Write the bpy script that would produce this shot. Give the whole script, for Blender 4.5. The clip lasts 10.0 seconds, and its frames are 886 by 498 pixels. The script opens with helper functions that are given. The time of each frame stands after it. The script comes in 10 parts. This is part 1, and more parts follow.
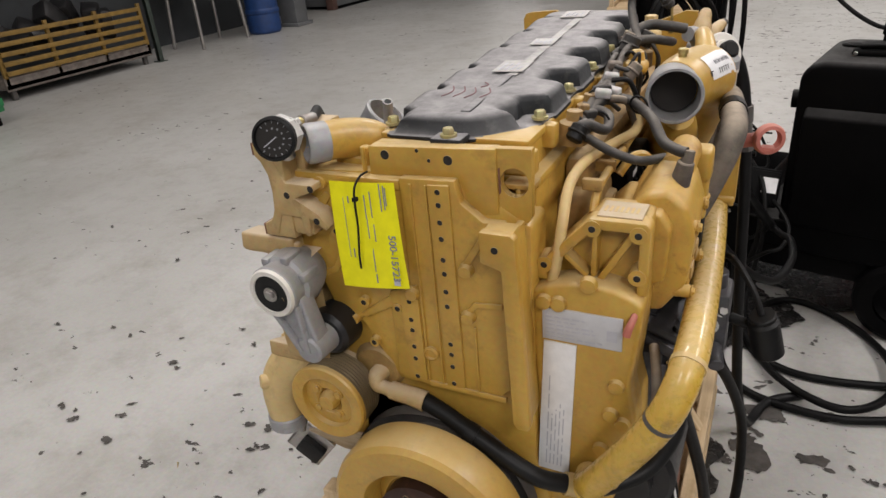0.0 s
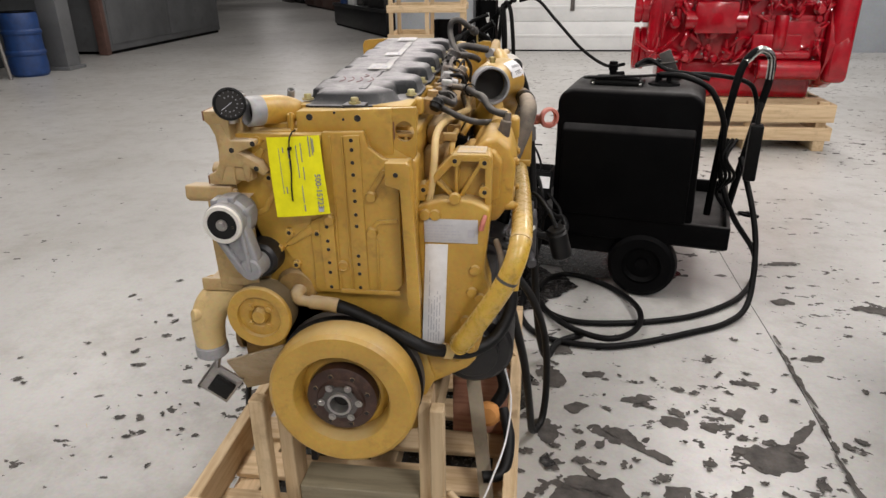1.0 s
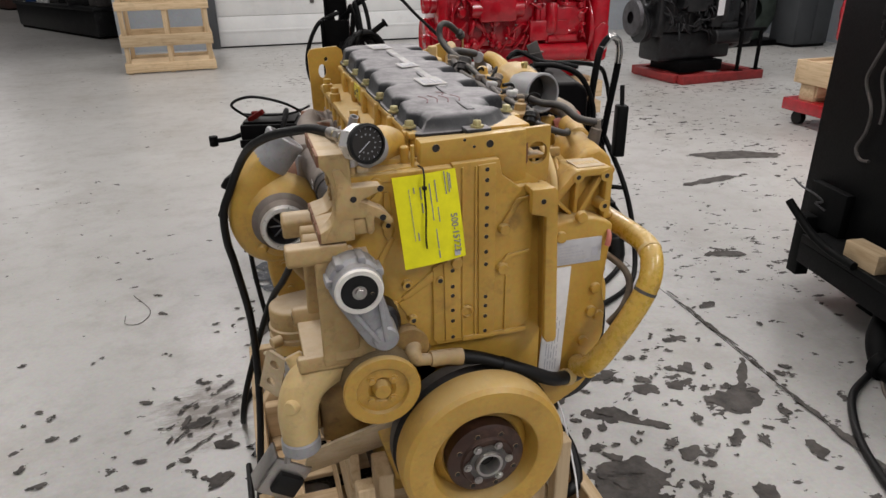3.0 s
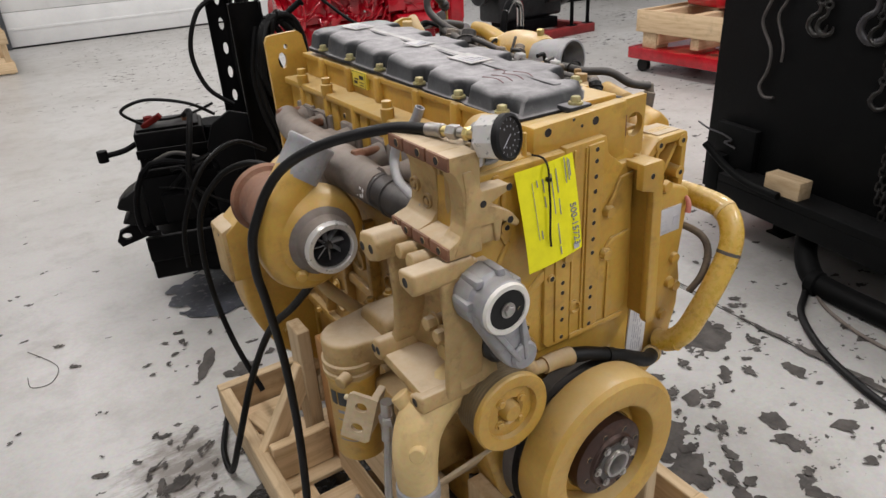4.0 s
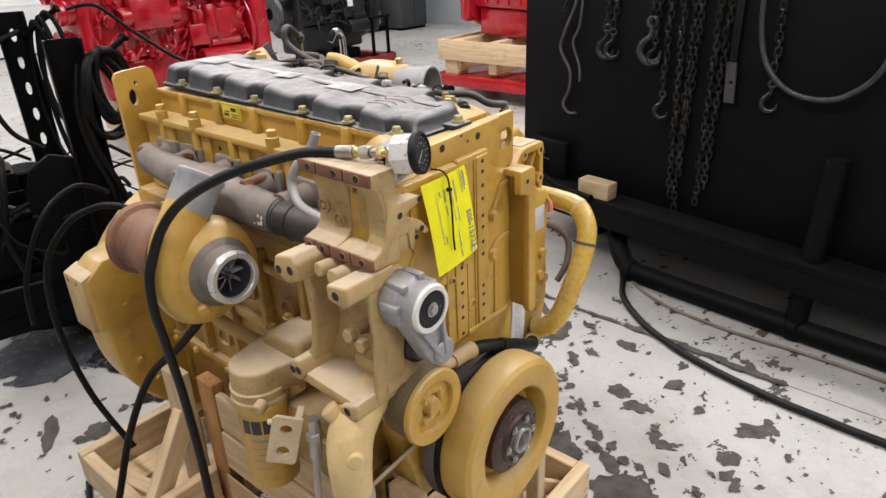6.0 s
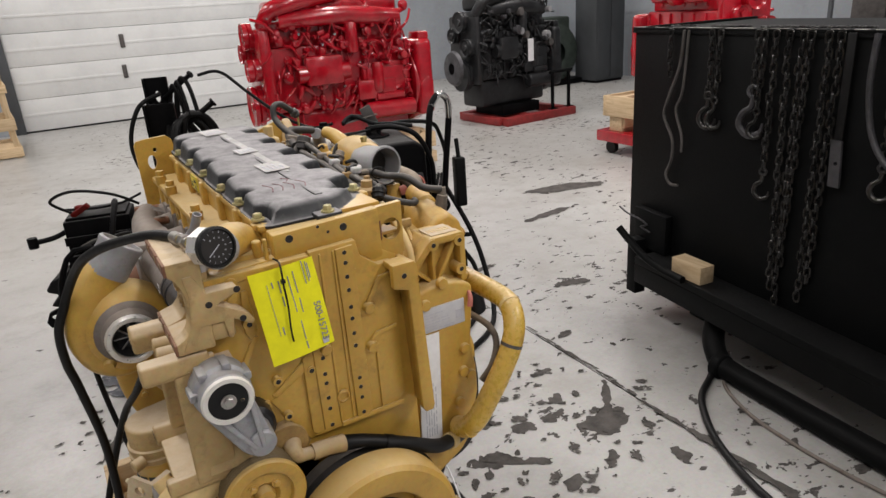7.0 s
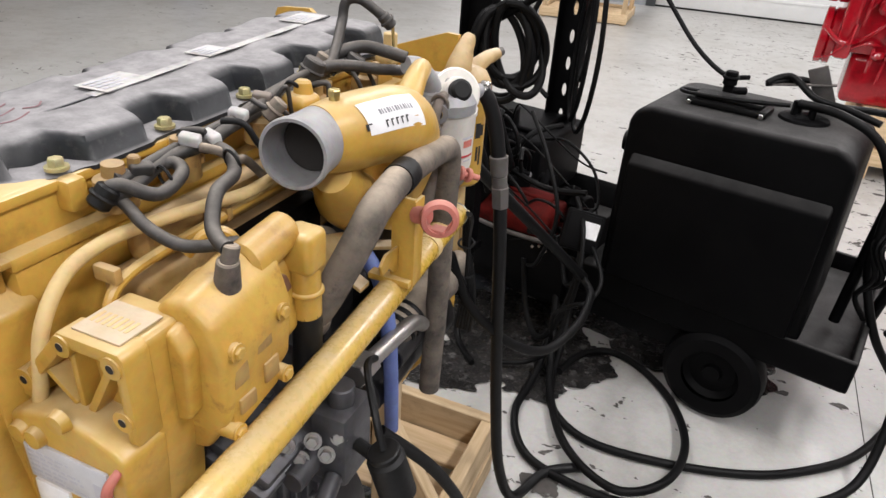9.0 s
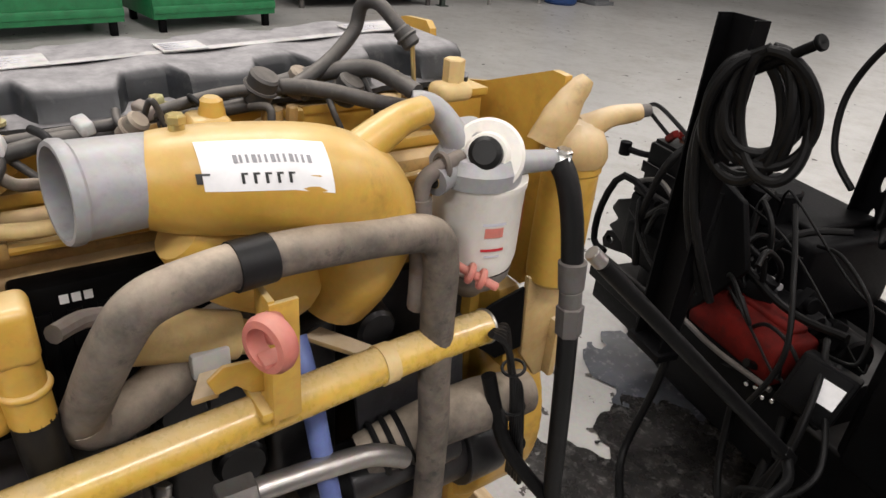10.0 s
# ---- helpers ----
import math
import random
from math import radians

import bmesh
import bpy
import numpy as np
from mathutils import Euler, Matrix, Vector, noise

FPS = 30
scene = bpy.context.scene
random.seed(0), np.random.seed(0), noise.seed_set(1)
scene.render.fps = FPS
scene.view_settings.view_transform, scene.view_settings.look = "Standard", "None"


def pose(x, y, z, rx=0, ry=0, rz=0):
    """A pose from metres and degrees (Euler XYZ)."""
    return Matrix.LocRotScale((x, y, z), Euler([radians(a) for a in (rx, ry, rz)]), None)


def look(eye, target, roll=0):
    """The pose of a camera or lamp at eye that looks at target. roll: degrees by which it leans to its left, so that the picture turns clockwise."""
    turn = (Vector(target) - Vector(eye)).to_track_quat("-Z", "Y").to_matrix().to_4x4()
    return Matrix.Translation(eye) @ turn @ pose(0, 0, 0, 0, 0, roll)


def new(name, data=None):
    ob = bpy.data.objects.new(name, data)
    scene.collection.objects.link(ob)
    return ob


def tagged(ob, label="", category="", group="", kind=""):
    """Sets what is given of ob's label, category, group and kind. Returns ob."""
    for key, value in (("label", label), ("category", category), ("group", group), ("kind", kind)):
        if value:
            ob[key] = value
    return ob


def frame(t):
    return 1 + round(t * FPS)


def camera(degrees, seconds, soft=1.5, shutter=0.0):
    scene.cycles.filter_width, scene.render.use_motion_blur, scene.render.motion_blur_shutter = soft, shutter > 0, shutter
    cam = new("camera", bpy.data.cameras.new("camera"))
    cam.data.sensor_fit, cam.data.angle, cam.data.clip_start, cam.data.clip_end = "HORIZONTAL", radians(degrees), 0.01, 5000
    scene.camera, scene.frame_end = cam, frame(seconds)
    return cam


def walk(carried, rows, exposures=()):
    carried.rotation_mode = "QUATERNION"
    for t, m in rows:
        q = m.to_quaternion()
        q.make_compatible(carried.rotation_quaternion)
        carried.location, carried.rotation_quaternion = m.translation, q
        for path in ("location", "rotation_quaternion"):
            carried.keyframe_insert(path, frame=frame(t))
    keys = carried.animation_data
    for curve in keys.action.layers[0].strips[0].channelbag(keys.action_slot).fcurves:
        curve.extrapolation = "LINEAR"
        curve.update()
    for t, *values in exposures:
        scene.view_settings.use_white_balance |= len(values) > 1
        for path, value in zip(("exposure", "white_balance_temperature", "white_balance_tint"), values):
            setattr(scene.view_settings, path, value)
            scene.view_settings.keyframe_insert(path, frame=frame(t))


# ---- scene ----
cam = camera(67.2, 10.0)
PATH = [
    (0, (0.521, -0.877, 1.644), (-0.312, 0.708, 0.753), -5.1),
    (0.5, (0.493, -1.166, 1.63), (-0.034, 0.619, 0.898), -4.5),
    (0.7, (0.487, -1.298, 1.629), (0.099, 0.517, 0.884), -3.5),
    (1, (0.473, -1.467, 1.621), (0.226, 0.358, 0.842), -0.7),
    (1.5, (0.379, -1.553, 1.588), (0.293, 0.272, 0.774), 3.6),
    (1.7, (0.302, -1.534, 1.592), (0.276, 0.273, 0.736), 3.7),
    (2, (0.165, -1.465, 1.611), (0.229, 0.351, 0.777), 2.1),
    (2.2, (0.074, -1.415, 1.629), (0.211, 0.402, 0.804), 0.6),
    (2.5, (-0.074, -1.341, 1.65), (0.16, 0.46, 0.812), -1.1),
    (2.7, (-0.193, -1.289, 1.655), (0.144, 0.485, 0.796), -1.3),
    (3, (-0.379, -1.217, 1.657), (0.142, 0.534, 0.844), -0.8),
    (3.2, (-0.488, -1.173, 1.656), (0.14, 0.54, 0.837), -0.6),
    (4.3, (-0.879, -0.734, 1.653), (0.192, 0.695, 0.752), -4.2),
    (4.5, (-0.967, -0.686, 1.669), (0.213, 0.659, 0.776), -4.3),
    (4.8, (-1.079, -0.638, 1.677), (0.221, 0.588, 0.780), -4.8),
    (5, (-1.107, -0.627, 1.678), (0.218, 0.59, 0.805), -4.6),
    (5.3, (-1.105, -0.635, 1.662), (0.260, 0.536, 0.788), -3.3),
    (5.5, (-1.098, -0.652, 1.653), (0.297, 0.51, 0.814), -2.6),
    (5.7, (-1.057, -0.686, 1.657), (0.345, 0.466, 0.816), -2.5),
    (6.8, (-0.545, -1.182, 1.715), (0.506, 0.345, 0.96), -3.3),
    (7, (-0.383, -1.196, 1.713), (0.558, 0.428, 1.021), -4.0),
    (7.5, (0.013, -1.075, 1.702), (0.658, 0.687, 1.008), 3.4),
    (8, (0.387, -0.944, 1.645), (0.504, 0.921, 0.934), 1.0),
    (8.2, (0.511, -0.882, 1.656), (0.432, 0.954, 0.868), 0.5),
    (8.5, (0.666, -0.736, 1.677), (0.259, 1.037, 0.847), 1.6),
    (9, (0.864, -0.337, 1.649), (0.214, 1.297, 0.697), 4.1),
    (9.5, (0.976, 0.003, 1.615), (-0.03, 1.476, 0.712), 2.0),
    (10, (1.016, 0.317, 1.598), (-0.394, 1.374, 0.652), 5.2),
]
walk(cam, [(t, look(eye, target, roll)) for t, eye, target, roll in PATH],
     [(0, 0.36, 6500, 10), (1.0, 0.52, 6500, 10), (2.0, 0.40, 6450, 10), (3.0, 0.27, 6350, 10), (4.5, 0.63, 6300, 10), (5.0, 0.80, 6250, 10), (5.7, 0.94, 6300, 10), (6.8, 0.48, 6450, 10), (7.5, 0.29, 6450, 10), (8.0, 0.38, 6450, 10), (8.5, 0.56, 6400, 10), (9.0, 0.84, 6250, 10), (9.5, 0.89, 6400, 10), (10, 0.72, 6500, 10)])

# ---- world and lights ----
world = bpy.data.worlds.new("world")
scene.world = world
world.use_nodes = True
world.node_tree.nodes["Background"].inputs["Color"].default_value = (0.8, 0.85, 0.9, 1)
world.node_tree.nodes["Background"].inputs["Strength"].default_value = 0.05
scene.view_settings.exposure = 0.35
ROOM_X0, ROOM_X1, ROOM_Y0, ROOM_Y1, ROOM_H = -9.2, 10.5, -7.0, 12.85, 5.6
# Unseen lamps on a guessed grid; the last three are added for the far bay.
LAMP_ROWS = [(x, y) for x in (-5.6, -1.2, 3.2, 7.4) for y in (-4.0, 1.0, 6.0, 10.5)] + [(-6.5, 18.5), (-9.0, 26.0), (-14.0, 36.0)]
for lx, ly in LAMP_ROWS:
    light_data = bpy.data.lights.new("ceiling_lamp_light", "AREA")
    light_data.shape, light_data.size, light_data.size_y = "RECTANGLE", 0.5, 2.4
    # Energy is set by area; front right is raised to brighten front faces.
    light_data.energy, light_data.color = (98 * (1.5 if ly < 0 else 1.0) if 2 < lx < 5 and ly < 8 else (58 if ly < 0 else 74) if -3 < lx < 5 and ly < 8 else 60 if lx > -5 else 41), (1.0, 0.946, 0.917)
    light_ob = new("ceiling_lamp_light", light_data)
    light_ob.matrix_world = pose(lx, ly, 4.93)

# ---- materials ----
def nodes_of(name):
    m = bpy.data.materials.new(name)
    m.use_nodes = True
    t = m.node_tree
    return m, t, t.nodes, t.links, t.nodes["Principled BSDF"]


def noise_node(t, scale, detail=4, rough=0.6, vec=None, dim="3D"):
    n = t.nodes.new("ShaderNodeTexNoise")
    n.inputs["Scale"].default_value, n.inputs["Detail"].default_value, n.inputs["Roughness"].default_value = scale, detail, rough
    if vec is not None:
        t.links.new(vec, n.inputs["Vector"])
    return n


def ramp_node(t, fac, stops):
    r = t.nodes.new("ShaderNodeValToRGB")
    el = r.color_ramp.elements
    while len(el) < len(stops):
        el.new(0.5)
    for e, (p, c) in zip(el, stops):
        e.position = p
        e.color = (*c, 1) if len(c) == 3 else c
    t.links.new(fac, r.inputs["Fac"])
    return r


def mix_node(t, fac, a, b, blend="MIX"):
    m = t.nodes.new("ShaderNodeMix")
    m.data_type, m.blend_type = "RGBA", blend
    for sock, v in ((m.inputs[0], fac), (m.inputs[6], a), (m.inputs[7], b)):
        if isinstance(v, (int, float)):
            sock.default_value = v
        elif isinstance(v, tuple):
            sock.default_value = (*v, 1)
        else:
            t.links.new(v, sock)
    return m.outputs[2]


def math_node(t, op, a, b=0.0):
    m = t.nodes.new("ShaderNodeMath")
    m.operation = op
    for sock, v in ((m.inputs[0], a), (m.inputs[1], b)):
        if isinstance(v, (int, float)):
            sock.default_value = v
        else:
            t.links.new(v, sock)
    return m.outputs[0]


def coords(t, kind="Object"):
    if kind == "World":
        g = t.nodes.new("ShaderNodeNewGeometry")
        return g.outputs["Position"]
    return t.nodes.new("ShaderNodeTexCoord").outputs[kind]


def bump_to(t, bsdf, height, strength=0.3, dist=0.002):
    b = t.nodes.new("ShaderNodeBump")
    b.inputs["Strength"].default_value, b.inputs["Distance"].default_value = strength, dist
    t.links.new(height, b.inputs["Height"])
    t.links.new(b.outputs["Normal"], bsdf.inputs["Normal"])


def worn(name, base, dark, rough=0.5, metal=0.0, dirt=0.45, grime=(0.09, 0.065, 0.04), dust=None, fine=90.0, coarse=9.0, bump=0.25, coat=0.0, spec=0.5):
    """A paint, casting or plastic with fine grain, larger tone shifts, grime blotches and, where given, dust on upward faces."""
    m, t, n, l, b = nodes_of(name)
    v = coords(t, "World")
    big = noise_node(t, coarse, 5, 0.65, v)
    small = noise_node(t, fine, 3, 0.6, v)
    tone = ramp_node(t, big.outputs["Fac"], [(0.3, dark), (0.62, base)])
    grain = mix_node(t, 0.16, tone.outputs["Color"], small.outputs["Color"], "OVERLAY")
    blot = noise_node(t, coarse * 2.7, 6, 0.72, v)
    mask = ramp_node(t, blot.outputs["Fac"], [(0.55, (0, 0, 0)), (0.75, (dirt, dirt, dirt))])
    col = mix_node(t, mask.outputs["Color"], grain, grime)
    rgh = math_node(t, "MULTIPLY_ADD", small.outputs["Fac"], 0.25)
    rgh.node.inputs[2].default_value = rough - 0.12
    if dust:
        g = t.nodes.new("ShaderNodeNewGeometry")
        sep = t.nodes.new("ShaderNodeSeparateXYZ")
        l.new(g.outputs["Normal"], sep.inputs[0])
        up = math_node(t, "MULTIPLY", math_node(t, "POWER", math_node(t, "MAXIMUM", sep.outputs["Z"], 0.0), dust[2] if len(dust) > 2 else 2.2), noise_node(t, coarse * 1.7, 6, 0.7, v).outputs["Fac"])
        am = math_node(t, "MULTIPLY", up, dust[0])
        am.node.use_clamp = True
        col = mix_node(t, am, col, dust[1])
    l.new(col, b.inputs["Base Color"])
    l.new(rgh, b.inputs["Roughness"])
    b.inputs["Metallic"].default_value = metal
    b.inputs["Coat Weight"].default_value = coat
    b.inputs["Specular IOR Level"].default_value = spec
    bump_to(t, b, small.outputs["Fac"], bump, 0.0015)
    return m


def plain(name, col, rough=0.5, metal=0.0, emit=None):
    m, t, n, l, b = nodes_of(name)
    v = coords(t, "World")
    nn = noise_node(t, 35, 4, 0.6, v)
    c = ramp_node(t, nn.outputs["Fac"], [(0.3, tuple(x * 0.86 for x in col)), (0.7, col)])
    l.new(c.outputs["Color"], b.inputs["Base Color"])
    b.inputs["Roughness"].default_value, b.inputs["Metallic"].default_value = rough, metal
    if emit:
        b.inputs["Emission Color"].default_value = (*col, 1)
        b.inputs["Emission Strength"].default_value = emit
    return m


M = {}
M["yellow"] = worn("yellow_paint", (0.535, 0.322, 0.058), (0.42, 0.240, 0.040), 0.36, dirt=0.5, grime=(0.17, 0.088, 0.026), dust=(0.95, (0.61, 0.51, 0.31)), coarse=6, bump=0.2)
M["yellow_dusty"] = worn("dusty_yellow_paint", (0.48, 0.335, 0.150), (0.35, 0.225, 0.085), 0.68, dirt=0.7, grime=(0.16, 0.09, 0.04), dust=(1.4, (0.61, 0.51, 0.38)))
M["yellow_grimy"] = worn("grimy_brown_yellow", (0.40, 0.25, 0.08), (0.20, 0.115, 0.045), 0.6, dirt=0.8, grime=(0.09, 0.05, 0.025), dust=(0.8, (0.48, 0.38, 0.24)), coarse=12)
M["belt_face"] = worn("grimy_belt_face", (0.15, 0.105, 0.045), (0.075, 0.052, 0.026), 0.6, dirt=0.6, grime=(0.04, 0.028, 0.018), dust=(0.7, (0.36, 0.28, 0.17)), coarse=12)
M["yellow_block"] = worn("oily_yellow_casting", (0.46, 0.27, 0.055), (0.27, 0.145, 0.035), 0.45, dirt=0.85, grime=(0.085, 0.045, 0.02), dust=(1.0, (0.50, 0.40, 0.25)), coarse=8, bump=0.35)
M["yellow_pump"] = worn("stained_yellow_pump", (0.545, 0.325, 0.055), (0.40, 0.215, 0.034), 0.42, dirt=0.8, grime=(0.24, 0.10, 0.022), dust=(0.8, (0.58, 0.47, 0.28)), coarse=11, bump=0.3)
M["yellow_pale"] = worn("pale_overspray_yellow", (0.62, 0.46, 0.21), (0.52, 0.36, 0.15), 0.55, dirt=0.35, grime=(0.2, 0.14, 0.08), dust=(0.4, (0.5, 0.4, 0.26)))
M["yellow_gloss"] = worn("glossy_yellow_tube", (0.60, 0.385, 0.055), (0.48, 0.29, 0.04), 0.28, dirt=0.6, grime=(0.13, 0.08, 0.04), coat=0.25, dust=(1.1, (0.60, 0.50, 0.33)), bump=0.06)
M["cover"] = worn("black_plastic_cover", (0.020, 0.022, 0.025), (0.010, 0.011, 0.013), 0.5, dirt=0.45, grime=(0.10, 0.095, 0.09), dust=(1.6, (0.315, 0.305, 0.31), 5.0), coarse=16, spec=0.35)
M["black"] = worn("black_painted_steel", (0.0028, 0.0028, 0.0031), (0.0015, 0.0015, 0.002), 0.55, dirt=0.3, grime=(0.008, 0.0075, 0.007), coarse=4, spec=0.08)
# Grey on upward faces is dust plus the tank top's sheen put into colour.
M["black_dusty"] = worn("dusty_sheen_black_steel", (0.0024, 0.0024, 0.0027), (0.001, 0.001, 0.0013), 0.5, dirt=0.3, grime=(0.006, 0.0056, 0.0052), coarse=5, spec=0.06, dust=(0.8, (0.12, 0.117, 0.115)))
M["tape"] = worn("dusty_tape", (0.50, 0.49, 0.48), (0.32, 0.315, 0.31), 0.7, dirt=0.6, grime=(0.15, 0.145, 0.14), coarse=20)
M["bench_black"] = worn("matt_black_bench_paint", (0.0042, 0.0047, 0.0050), (0.003, 0.0033, 0.0035), 0.55, dirt=0.4, grime=(0.011, 0.0108, 0.0105), coarse=3, spec=0.10, dust=(0.3, (0.035, 0.034, 0.033)))
M["drum_red"] = worn("grimy_red_drum", (0.13, 0.008, 0.006), (0.05, 0.004, 0.003), 0.7, spec=0.12, dirt=0.8, grime=(0.012, 0.008, 0.007))
M["chain"] = worn("dark_chain_steel", (0.075, 0.073, 0.071), (0.02, 0.02, 0.02), 0.32, metal=0.75, dirt=0.5, grime=(0.025, 0.02, 0.017))
M["rubber"] = worn("black_rubber", (0.008, 0.008, 0.0085), (0.004, 0.004, 0.004), 0.48, dirt=0.3, grime=(0.017, 0.016, 0.016), spec=0.26)
M["hose_black"] = worn("matt_black_hose", (0.0042, 0.0042, 0.0045), (0.002, 0.002, 0.002), 0.5, dirt=0.3, grime=(0.008, 0.0078, 0.0075), spec=0.16)
M["rubber_dusty"] = worn("dusty_rubber", (0.15, 0.122, 0.098), (0.035, 0.031, 0.028), 0.78, dirt=0.85, grime=(0.016, 0.015, 0.014), dust=(1.5, (0.42, 0.35, 0.27)), coarse=17, bump=0.5)
M["loom"] = worn("dusty_loom", (0.032, 0.030, 0.030), (0.012, 0.0115, 0.0115), 0.55, dirt=0.5, grime=(0.11, 0.095, 0.08), dust=(0.75, (0.27, 0.24, 0.205)), coarse=22)
M["steel"] = worn("bare_steel", (0.42, 0.4, 0.38), (0.3, 0.285, 0.27), 0.38, metal=0.85, dirt=0.4, grime=(0.12, 0.09, 0.07))
M["chrome"] = worn("bright_steel", (0.7, 0.69, 0.67), (0.55, 0.54, 0.53), 0.22, metal=1.0, dirt=0.2)
M["zinc"] = worn("bright_plated_steel", (0.74, 0.73, 0.71), (0.62, 0.61, 0.59), 0.3, metal=0.45, dirt=0.3, grime=(0.3, 0.28, 0.25))
M["alu"] = worn("cast_aluminium", (0.36, 0.36, 0.37), (0.26, 0.26, 0.27), 0.55, metal=0.35, dirt=0.5, grime=(0.13, 0.12, 0.115), dust=(0.4, (0.4, 0.37, 0.33)))
M["iron"] = worn("dark_cast_iron", (0.12, 0.11, 0.105), (0.06, 0.056, 0.053), 0.62, metal=0.3, dirt=0.5, grime=(0.05, 0.04, 0.035), dust=(0.5, (0.22, 0.19, 0.16)))
M["manifold"] = worn("dusty_manifold_iron", (0.22, 0.19, 0.17), (0.11, 0.092, 0.08), 0.75, metal=0.15, dirt=0.75, grime=(0.15, 0.085, 0.05), dust=(0.6, (0.32, 0.27, 0.22)))
M["rustdark"] = worn("oily_rust", (0.06, 0.03, 0.022), (0.03, 0.016, 0.012), 0.45, metal=0.3, dirt=0.5, grime=(0.16, 0.08, 0.05))
M["chalk"] = plain("faded_pink_chalk", (0.26, 0.15, 0.16), 0.9)
M["rust"] = worn("rusty_iron", (0.22, 0.10, 0.055), (0.11, 0.05, 0.032), 0.8, metal=0.1, dirt=0.6, grime=(0.30, 0.17, 0.1), dust=(0.7, (0.34, 0.23, 0.17)))
M["oily"] = worn("oily_black_casting", (0.022, 0.021, 0.022), (0.01, 0.01, 0.011), 0.38, metal=0.3, dirt=0.4, grime=(0.05, 0.045, 0.045))
M["oily_dust"] = worn("greasy_black_iron", (0.035, 0.033, 0.034), (0.014, 0.0135, 0.014), 0.5, metal=0.25, dirt=0.55, grime=(0.09, 0.075, 0.065), dust=(0.7, (0.20, 0.17, 0.15)), coarse=14)
M["greasy"] = worn("greasy_grey_casting", (0.085, 0.083, 0.09), (0.035, 0.034, 0.037), 0.45, metal=0.35, dirt=0.5, grime=(0.02, 0.02, 0.02))
M["red"] = worn("red_engine_paint", (0.43, 0.0035, 0.014), (0.26, 0.002, 0.008), 0.22, dirt=0.6, grime=(0.06, 0.002, 0.004), coat=0.45)
M["redtrim"] = worn("dull_red_paint", (0.27, 0.02, 0.02), (0.16, 0.012, 0.012), 0.55)
M["pink"] = worn("faded_red_plastic", (0.55, 0.19, 0.15), (0.40, 0.11, 0.085), 0.6, dirt=0.4, dust=(0.4, (0.5, 0.4, 0.32)))
M["blue"] = worn("blue_hose", (0.13, 0.18, 0.42), (0.09, 0.12, 0.30), 0.55, dirt=0.3)
M["barrel"] = worn("blue_plastic_barrel", (0.015, 0.055, 0.19), (0.01, 0.035, 0.13), 0.45)
M["green"] = worn("green_machine_paint", (0.02, 0.20, 0.07), (0.012, 0.13, 0.045), 0.45)
M["darkgreen"] = worn("dark_green_grey_iron", (0.045, 0.06, 0.05), (0.02, 0.028, 0.024), 0.55)
M["dirty_black"] = worn("dirty_black_iron", (0.022, 0.023, 0.025), (0.008, 0.008, 0.009), 0.42, metal=0.3, dirt=0.6, grime=(0.07, 0.068, 0.066), coarse=7)
M["white"] = worn("white_paint", (0.78, 0.79, 0.78), (0.68, 0.69, 0.69), 0.5, dirt=0.2, grime=(0.4, 0.39, 0.36), coarse=1.5, fine=40)
M["filter_white"] = worn("white_filter_can", (0.72, 0.69, 0.64), (0.62, 0.59, 0.54), 0.42, dirt=0.35, grime=(0.4, 0.33, 0.26))
M["offwhite"] = worn("grey_plastic", (0.5, 0.5, 0.49), (0.4, 0.4, 0.4), 0.5)
M["wall"] = worn("grey_blue_wall", (0.36, 0.39, 0.42), (0.29, 0.31, 0.34), 0.7, dirt=0.35, grime=(0.2, 0.2, 0.2), coarse=0.8, fine=25)
M["dkgrey"] = worn("grey_machine_panel", (0.085, 0.092, 0.10), (0.055, 0.06, 0.068), 0.55, coarse=1.2, dirt=0.4)
# About half of dkgrey: the dim light of the west side is in the colour.
M["west_dark"] = worn("dimmed_grey_steel_panel", (0.042, 0.046, 0.05), (0.024, 0.027, 0.03), 0.6, coarse=1.2, dirt=0.5, grime=(0.02, 0.018, 0.016))
M["basin"] = worn("grimy_cream_plastic", (0.36, 0.30, 0.21), (0.17, 0.14, 0.10), 0.6, dirt=0.8, grime=(0.07, 0.06, 0.045), coarse=3)
M["dusty_cream"] = worn("thick_cream_dust", (0.56, 0.45, 0.30), (0.44, 0.33, 0.19), 0.75, dirt=0.5, grime=(0.24, 0.16, 0.09), dust=(0.9, (0.56, 0.48, 0.38)), coarse=15)
M["brownwall"] = worn("brown_steel_post", (0.14, 0.075, 0.06), (0.09, 0.05, 0.04), 0.6)
M["ceiling"] = worn("ceiling_white", (0.7, 0.7, 0.68), (0.6, 0.6, 0.58), 0.8, coarse=1)
M["paper"] = plain("white_sticker", (0.83, 0.83, 0.84), 0.45)
M["paper_dusty"] = worn("dusty_white_sticker", (0.55, 0.54, 0.53), (0.40, 0.39, 0.38), 0.6, dirt=0.6, grime=(0.2, 0.19, 0.18), coarse=18)
M["label_grey"] = plain("silver_label", (0.55, 0.55, 0.57), 0.4)
M["label_yellow"] = plain("warning_label_yellow", (0.72, 0.58, 0.06), 0.45)
M["enc_grey"] = worn("grey_enclosure_panel", (0.15, 0.155, 0.16), (0.10, 0.105, 0.11), 0.55, coarse=1.2, dirt=0.4, grime=(0.05, 0.045, 0.04))
M["tag"] = plain("fluorescent_yellow_tag", (0.92, 0.86, 0.0), 0.55)
M["ink"] = plain("black_ink", (0.02, 0.02, 0.02), 0.5)
M["inkgrey"] = plain("grey_ink", (0.25, 0.25, 0.27), 0.5)
M["inkfaint"] = plain("faint_ink", (0.5, 0.5, 0.55), 0.5)
